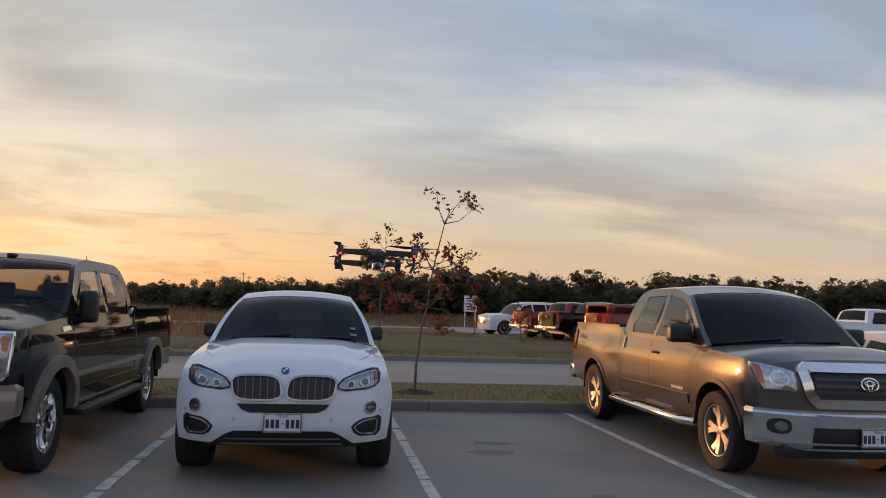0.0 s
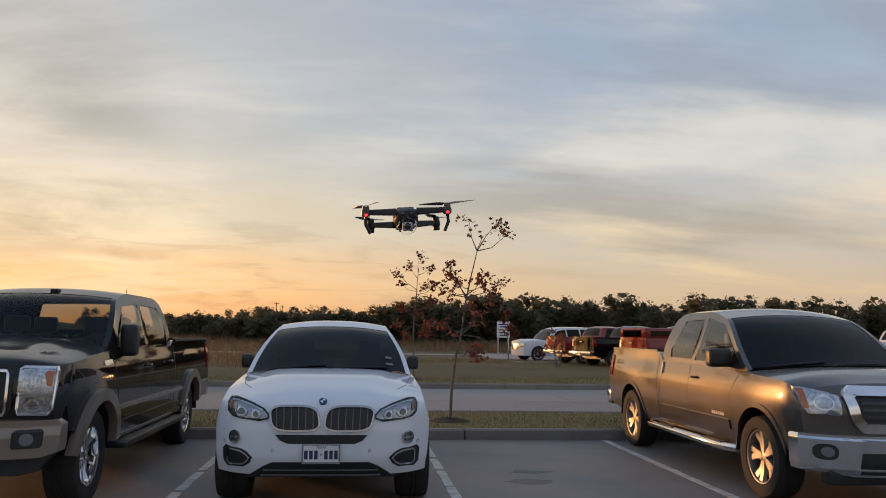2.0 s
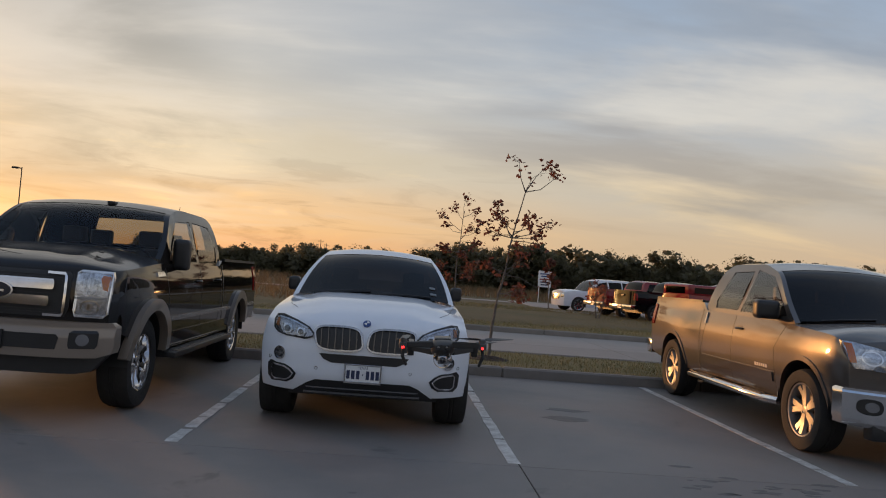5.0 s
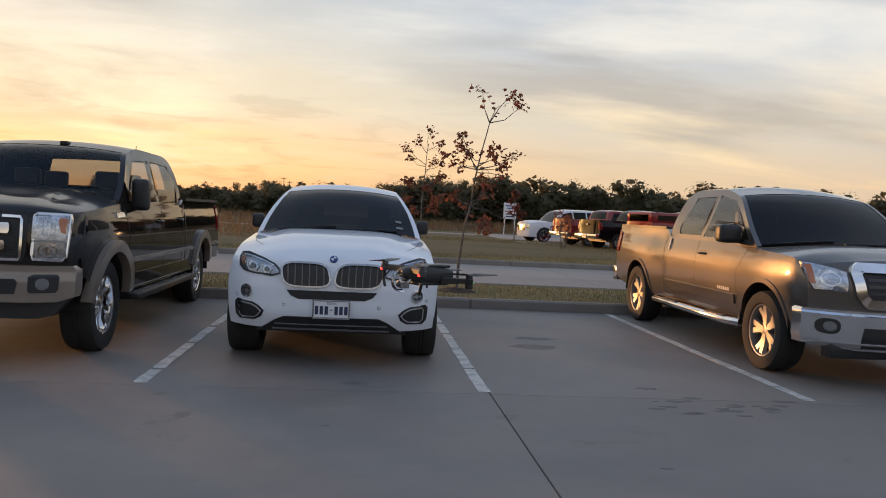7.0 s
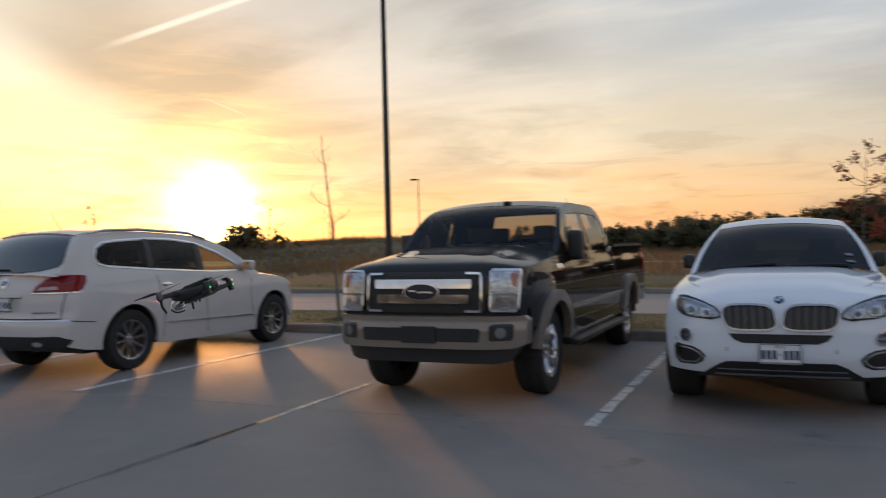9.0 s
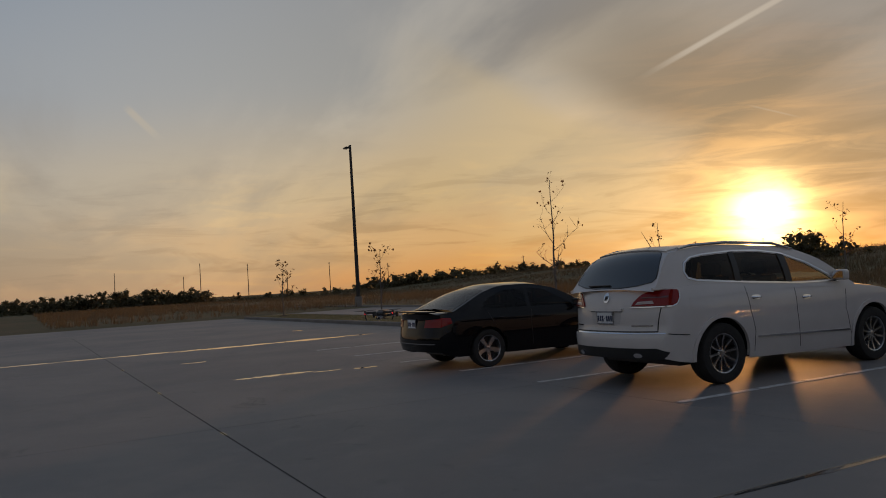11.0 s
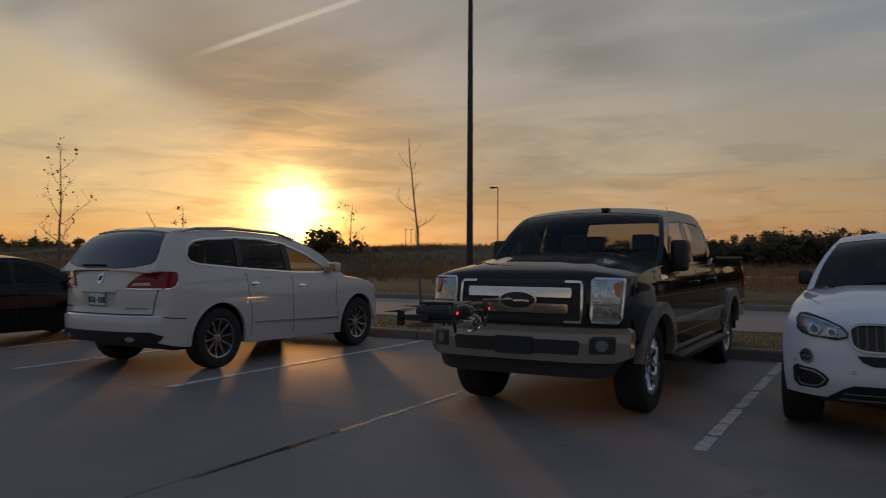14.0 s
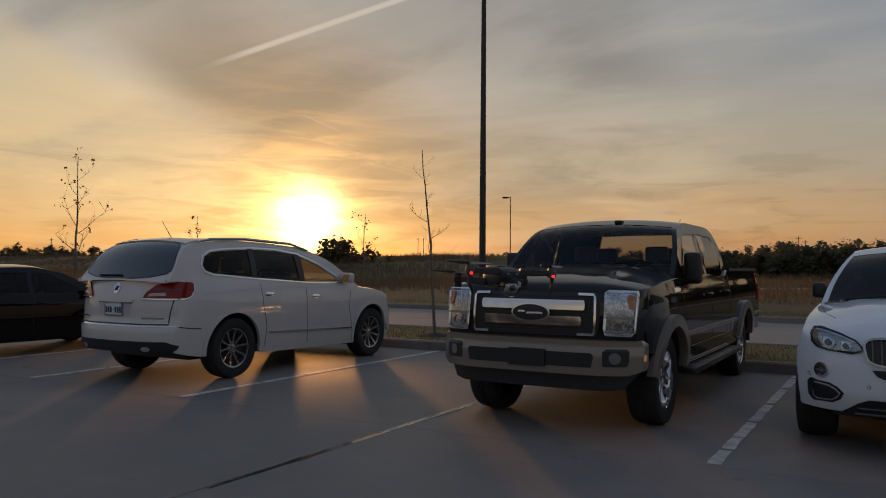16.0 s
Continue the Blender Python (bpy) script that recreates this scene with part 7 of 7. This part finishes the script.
def embankment():
    """A long low grassed bank that closes the field under the sunset."""
    bm = bmesh.new()
    rows = []
    for k in range(41):
        x = -190 + k * 4.4
        rows.append([bm.verts.new((x, y, 0.1 + bank_height(x, y))) for y in (58, 65, 72, 80, 88, 95, 104, 112, 118, 126)])
    for a, b in zip(rows, rows[1:]):
        for i in range(9):
            bm.faces.new((a[i], b[i], b[i + 1], a[i + 1]))
    bmesh.ops.recalc_face_normals(bm, faces=bm.faces)
    thing("embankment", bm, FIELD, "long low grassed bank along the field's far side", "bank", kind="structure")


embankment()

# ---- masts and signs ----
STEEL = surface("bronze_steel", (0.022, 0.019, 0.017), 0.6, 0.0, (0.035, 0.03, 0.026), 4, 90, 0.6)


def lamp_post(x, y, z, height, half, arm, turn, label):
    root = empty("street_lamp", pose(x, y, z, 0, 0, turn), label, "street lamp", "lot lamps")
    bm = bmesh.new()
    lathe(bm, [(0.30, -0.1), (0.30, 0.70), (0.27, 0.74), (0.001, 0.74)], 20, "Z")
    part("pedestal", bm, KERB, root)
    bm = bmesh.new()
    tube(bm, [(0, 0, 0.72), (0, 0, height * 0.5), (0, 0, height)], [half * 1.4, half * 1.15, half * 0.85], 8)
    part("pole", bm, STEEL, root)
    part("base_plate", box(bmesh.new(), -half * 1.9, half * 1.9, -half * 1.9, half * 1.9, 0.74, 0.77, 0.008), STEEL, root)
    part("arm", tube(bmesh.new(), [(0, 0, height - 0.1), (-arm * 0.5, 0, height - 0.06), (-arm * 0.6, 0, height - 0.06)], 0.04, 8), STEEL, root)
    head = part("lamp_head", box(bmesh.new(), -arm - 0.15, -arm * 0.45, -0.17, 0.17, height - 0.14, height - 0.02, 0.05, 3), STEEL, root)
    part("diffuser", box(bmesh.new(), -arm - 0.08, -arm * 0.55, -0.13, 0.13, height - 0.15, height - 0.138), PLATE, head)


lamp_post(-12.1, 22.2, 0.13, 12.0, 0.085, 0.9, 0, "tall dark bronze parking lot lamp on a concrete pedestal")
lamp_post(-57.8, 21.5, 0.1, 12.6, 0.12, 1.0, 0, "tall dark bronze parking lot lamp at the lot's far end")
lamp_post(-27.2, 56.6, 0.13, 6.9, 0.04, 0.5, 40, "slim double lamp mast in the field")


def utility_pole(x, y, height):
    bm = bmesh.new()
    tube(bm, [(x, y, -0.2), (x, y, height)], [0.17, 0.11], 6)
    box(bm, x - 0.9, x + 0.9, y - 0.06, y + 0.06, height - 0.6, height - 0.45)
    thing("utility_pole", bm, STEEL, "distant wooden utility pole on the skyline", "pole", "skyline poles")


for b, d, h in ((40.1, 420, 14), (31.5, 300, 12), (31.9, 300, 12), (44.5, 330, 12), (56.5, 300, 10), (66.3, 320, 11), (70.5, 300, 12), (73.5, 310, 10), (76.2, 300, 13), (79.4, 300, 14), (80.5, 320, 10), (84.9, 300, 12), (5.8, 260, 11), (5.4, 265, 10)):
    utility_pole(-d * math.sin(radians(b)), d * math.cos(radians(b)), h)


def yard_sign(x, y):
    root = empty("sign", pose(x, y, 0.13, 0, 0, -8), "white roadside notice board on two posts", "sign")
    for sx in (-0.4, 0.4):
        part("post", box(bmesh.new(), sx - 0.035, sx + 0.035, 0, 0.07, -0.1, 2.5, 0.006), PLATE, root)
    board = part("board", box(bmesh.new(), -0.5, 0.5, -0.04, 0.0, 1.2, 2.45, 0.008), PLATE, root)
    for z, w, mat in ((2.18, 0.36, BLUE), (2.0, 0.26, BLUE), (1.76, 0.38, surface("sign_red", (0.3, 0.05, 0.04), 0.6)), (1.54, 0.32, INK), (1.34, 0.28, INK)):
        part("text_bar", box(bmesh.new(), -w, w, -0.048, -0.04, z, z + 0.09), mat, board)


yard_sign(11.55, 60.0)

# far lot's paving and the field path
tagged(slab("pavement_far_lot", 8.5, 60, 29.5, 58, -0.1, 0.145, ROAD), "pale concrete of the far parking lot", "parking lot", kind="structure")
tagged(slab("pavement_path", -30, 8, 52, 55, -0.1, 0.15, ROAD), "pale gravel track through the field", "track", kind="structure")

# ---- the drone ----
DRONE_GREY = surface("drone_shell", (0.022, 0.021, 0.021), 0.5, 0, (0.032, 0.031, 0.03), 30, 400, 0.5)
DRONE_DARK = surface("drone_dark", (0.012, 0.012, 0.012), 0.4)
LED_RED = surface("red_led", (1.0, 0.02, 0.02), 0.3, 0, emit=4.5)
LED_GREEN = surface("green_led", (0.05, 1.0, 0.25), 0.3, 0, emit=0.5)


PROPS = []


def make_drone():
    root = empty("drone", pose(0, 0, 0), "dark grey folding quadcopter drone hovering with red front lights", "drone")
    # body: a tapered shell, nose toward +y
    bm = bmesh.new()
    rings = []
    for y, w, zt, zb in ((-0.105, 0.022, 0.012, -0.008), (-0.098, 0.034, 0.02, -0.018), (-0.06, 0.040, 0.028, -0.026), (0.0, 0.043, 0.033, -0.028), (0.05, 0.041, 0.032, -0.024), (0.085, 0.034, 0.026, -0.012), (0.098, 0.024, 0.018, -0.002)):
        rings.append([bm.verts.new((w * math.copysign(abs(math.cos(a)) ** 0.6, math.cos(a)), y, (zt + zb) / 2 + (zt - zb) / 2 * math.copysign(abs(math.sin(a)) ** 0.6, math.sin(a)))) for a in np.linspace(0, 2 * math.pi, 20, endpoint=False)])
    for a, b in zip(rings, rings[1:]):
        for k in range(20):
            bm.faces.new((a[k], a[(k + 1) % 20], b[(k + 1) % 20], b[k]))
    bm.faces.new(rings[0][::-1])
    bm.faces.new(rings[-1])
    bmesh.ops.recalc_face_normals(bm, faces=bm.faces)
    shell = part("body", bm, DRONE_GREY, root)
    part("battery", box(bmesh.new(), -0.03, 0.03, -0.09, 0.03, 0.026, 0.037, 0.006, 2), DRONE_DARK, shell)
    part("belly", box(bmesh.new(), -0.032, 0.032, -0.08, 0.05, -0.036, -0.024, 0.005, 2), DRONE_DARK, shell)
    for sx in (-1, 1):
        part("sensor_eye", lathe(bmesh.new(), [(0.001, 0.004), (0.006, 0.003), (0.008, 0.0), (0.008, -0.006)], 12, "Y", (sx * 0.014, 0.098, 0.008)), surface("sensor_glass", (0.02, 0.02, 0.022), 0.12, coat=1.0), shell)
    # gimbal and camera under the nose
    gim = part("gimbal", tube(bmesh.new(), [(-0.022, 0.07, -0.012), (-0.027, 0.08, -0.025), (-0.022, 0.085, -0.034)], 0.006, 8), SILVER, root)
    bm = bmesh.new()
    box(bm, -0.017, 0.017, 0.066, 0.102, -0.048, -0.018, 0.008, 3)
    part("camera_head", bm, SILVER, gim)
    part("lens", lathe(bmesh.new(), [(0.001, 0.008), (0.008, 0.006), (0.011, 0.002), (0.011, -0.004)], 16, "Y", (0, 0.104, -0.033)), surface("lens_black", (0.01, 0.01, 0.015), 0.05, coat=1.0), gim)
    dome = part("gimbal_cover", lathe(bmesh.new(), [(0.001, 0.128), (0.016, 0.124), (0.027, 0.112), (0.032, 0.095), (0.031, 0.075)], 20, "Y", (0, 0, -0.03)), LENS, gim)
    dome.visible_shadow = False
    spins = ((-1, 1, 10), (1, 1, 72), (-1, -1, 25), (1, -1, 100))
    for sx, sy, turn in spins:
        front = sy > 0
        mx, my, mz = (sx * 0.137, 0.088, 0.018) if front else (sx * 0.118, -0.112, -0.012)
        start = (sx * 0.036, 0.066, 0.018) if front else (sx * 0.036, -0.055, -0.018)
        d = Vector((mx, my, mz)) - Vector(start)
        bm = bmesh.new()
        side = d.cross(Vector((0, 0, 1))).normalized()
        ring = []
        for f, w, h in ((0, 0.012, 0.012), (0.15, 0.0115, 0.0115), (0.85, 0.009, 0.009), (1.0, 0.01, 0.011)):
            p = Vector(start) + d * f
            ring.append([bm.verts.new(p + side * a * w + Vector((0, 0, b * h))) for a, b in ((-1, -0.7), (-0.6, -1), (0.6, -1), (1, -0.7), (1, 0.7), (0.6, 1), (-0.6, 1), (-1, 0.7))])
        for a, b in zip(ring, ring[1:]):
            for k in range(8):
                bm.faces.new((a[k], a[(k + 1) % 8], b[(k + 1) % 8], b[k]))
        bm.faces.new(ring[0][::-1])
        bm.faces.new(ring[-1])
        bmesh.ops.recalc_face_normals(bm, faces=bm.faces)
        arm = part("arm", bm, DRONE_GREY, root)
        part("motor", lathe(bmesh.new(), [(0.001, -0.014), (0.013, -0.014), (0.015, -0.008), (0.015, 0.006), (0.0125, 0.008), (0.0125, 0.02), (0.006, 0.024), (0.001, 0.024)], 18, "Z", (mx, my, mz)), surface("motor_grey", (0.12, 0.12, 0.125), 0.35, 0.6) if front else DRONE_DARK, arm)
        if front:
            part("landing_leg", tube(bmesh.new(), [(mx, my, mz - 0.008), (mx + sx * 0.002, my + 0.004, mz - 0.04), (mx - sx * 0.012, my + 0.002, mz - 0.072)], [0.008, 0.006, 0.005], 8), DRONE_DARK, arm)
            part("light", box(bmesh.new(), mx - 0.005, mx + 0.005, my + 0.008, my + 0.016, mz - 0.013, mz - 0.005, 0.002, 2), LED_RED, arm, "glowing red light")
        else:
            part("landing_foot", box(bmesh.new(), mx - 0.012, mx + 0.012, my - 0.01, my + 0.01, mz - 0.028, mz - 0.012, 0.004, 2), DRONE_DARK, arm)
            part("light", box(bmesh.new(), mx - 0.006, mx + 0.006, my - 0.017, my - 0.011, mz - 0.01, mz - 0.002, 0.002), LED_GREEN, arm, "small green light")
        # two-bladed propeller
        bm = bmesh.new()
        for s in (-1, 1):
            rows = []
            for f, w, tilt in ((0.006, 0.004, 0.5), (0.02, 0.009, 0.45), (0.045, 0.0115, 0.3), (0.075, 0.0095, 0.2), (0.1, 0.006, 0.14), (0.106, 0.002, 0.1)):
                rows.append([bm.verts.new((s * f, s * w * e * math.cos(tilt), w * e * math.sin(tilt) + 0.03 * f)) for e in (-1, 0.2, 1)])
            for a, b in zip(rows, rows[1:]):
                for k in range(2):
                    bm.faces.new((a[k], a[k + 1], b[k + 1], b[k]))
        r = bmesh.ops.extrude_face_region(bm, geom=bm.faces[:])
        for v in (g for g in r["geom"] if isinstance(g, bmesh.types.BMVert)):
            v.co.z -= 0.0012
        bmesh.ops.recalc_face_normals(bm, faces=bm.faces)
        prop = part("propeller", bm, DRONE_DARK, root)
        prop.matrix_basis = pose(mx, my, mz + 0.022, 0, 0, turn)
        PROPS.append((prop, (mx, my, mz + 0.022), turn, sx * sy))
    for sx in (-1, 1):
        part("belly_foot", tube(bmesh.new(), [(sx * 0.02, 0.0, -0.034), (sx * 0.02, 0.0, -0.046)], 0.004, 6), DRONE_DARK, shell)
    return root


drone = make_drone()


# ---- what moves ----
def motions():
    # seconds, place, pitch, roll, heading of the drone
    flight = [
        (0, 0.531, 1.734, 1.723, 0, 0, 186.8),
        (0.5, 0.484, 1.776, 1.793, 0, 0, 186.8),
        (1, 0.470, 1.673, 1.835, 0, 1, 187.9),
        (1.5, 0.477, 1.567, 1.891, 0, 2, 187.3),
        (2, 0.481, 1.445, 1.959, -4, 4, 180.0),
        (2.5, 0.472, 1.509, 1.897, 0, 1, 185.1),
        (3, 0.478, 1.588, 1.690, 0, 0, 187.8),
        (3.5, 0.482, 1.490, 1.451, 0, 1, 182.7),
        (4, 0.442, 1.545, 1.408, 0, 0, 181.5),
        (4.5, 0.464, 1.532, 1.239, 0, 2, 179.7),
        (5, 0.466, 1.585, 1.167, 0, 3, 177.0),
        (5.2, 0.471, 1.582, 1.149, 0, 2, 174.7),
        (6.2, 0.495, 1.580, 1.170, 0, 0, 145.0),
        (7.3, 0.515, 1.578, 1.207, 0, 0, 112.2),
        (7.5, 0.509, 1.580, 1.231, 0, 0, 112.6),
        (8, 0.482, 1.575, 1.243, -18, 0, 96.9),
        (8.5, -0.310, 1.614, 1.258, -26, 0, 82.8),
        (9, -2.243, 1.448, 1.293, -20, 0, 105.6),
        (9.5, -5.828, 1.542, 1.342, -8, 0, 118.9),
        (10, -7.092, 1.353, 1.237, 0, 0, 179.9),
        (10.2, -7.474, 1.459, 1.211, 0, 0, 202.2),
        (10.8, -7.500, 1.600, 1.220, 0, 0, 222.0),
        (11.5, -6.300, 1.700, 1.240, -6, 0, 255.0),
        (12.3, -4.694, 1.584, 1.233, -6, 0, 272.8),
        (12.5, -4.605, 1.379, 1.184, -8, 0, 272.3),
        (13, -3.946, 1.295, 1.173, -14, 0, 275.6),
        (13.5, -2.459, 1.524, 1.256, 16, 0, 304.5),
        (14, -1.479, 1.284, 1.244, 0, 0, 274.0),
        (14.5, -1.288, 1.274, 1.292, 0, 0, 237.3),
        (15, -1.240, 1.264, 1.351, 0, 0, 163.0),
        (15.5, -1.259, 1.237, 1.391, 0, -3, 185.7),
        (16, -1.297, 1.225, 1.421, 0, -2, 224.9),
    ]
    walk(drone, [(t, pose(x, y, z, 0, 0, turn) @ pose(0, 0, 0, nod, bank, 0)) for t, x, y, z, nod, bank, turn in flight])
    # the propellers turn, neighbours in opposite senses
    for prop, hub, turn, sense in PROPS:
        walk(prop, [(k / 10, pose(*hub, 0, 0, turn + sense * 83 * k)) for k in range(161)])


motions()
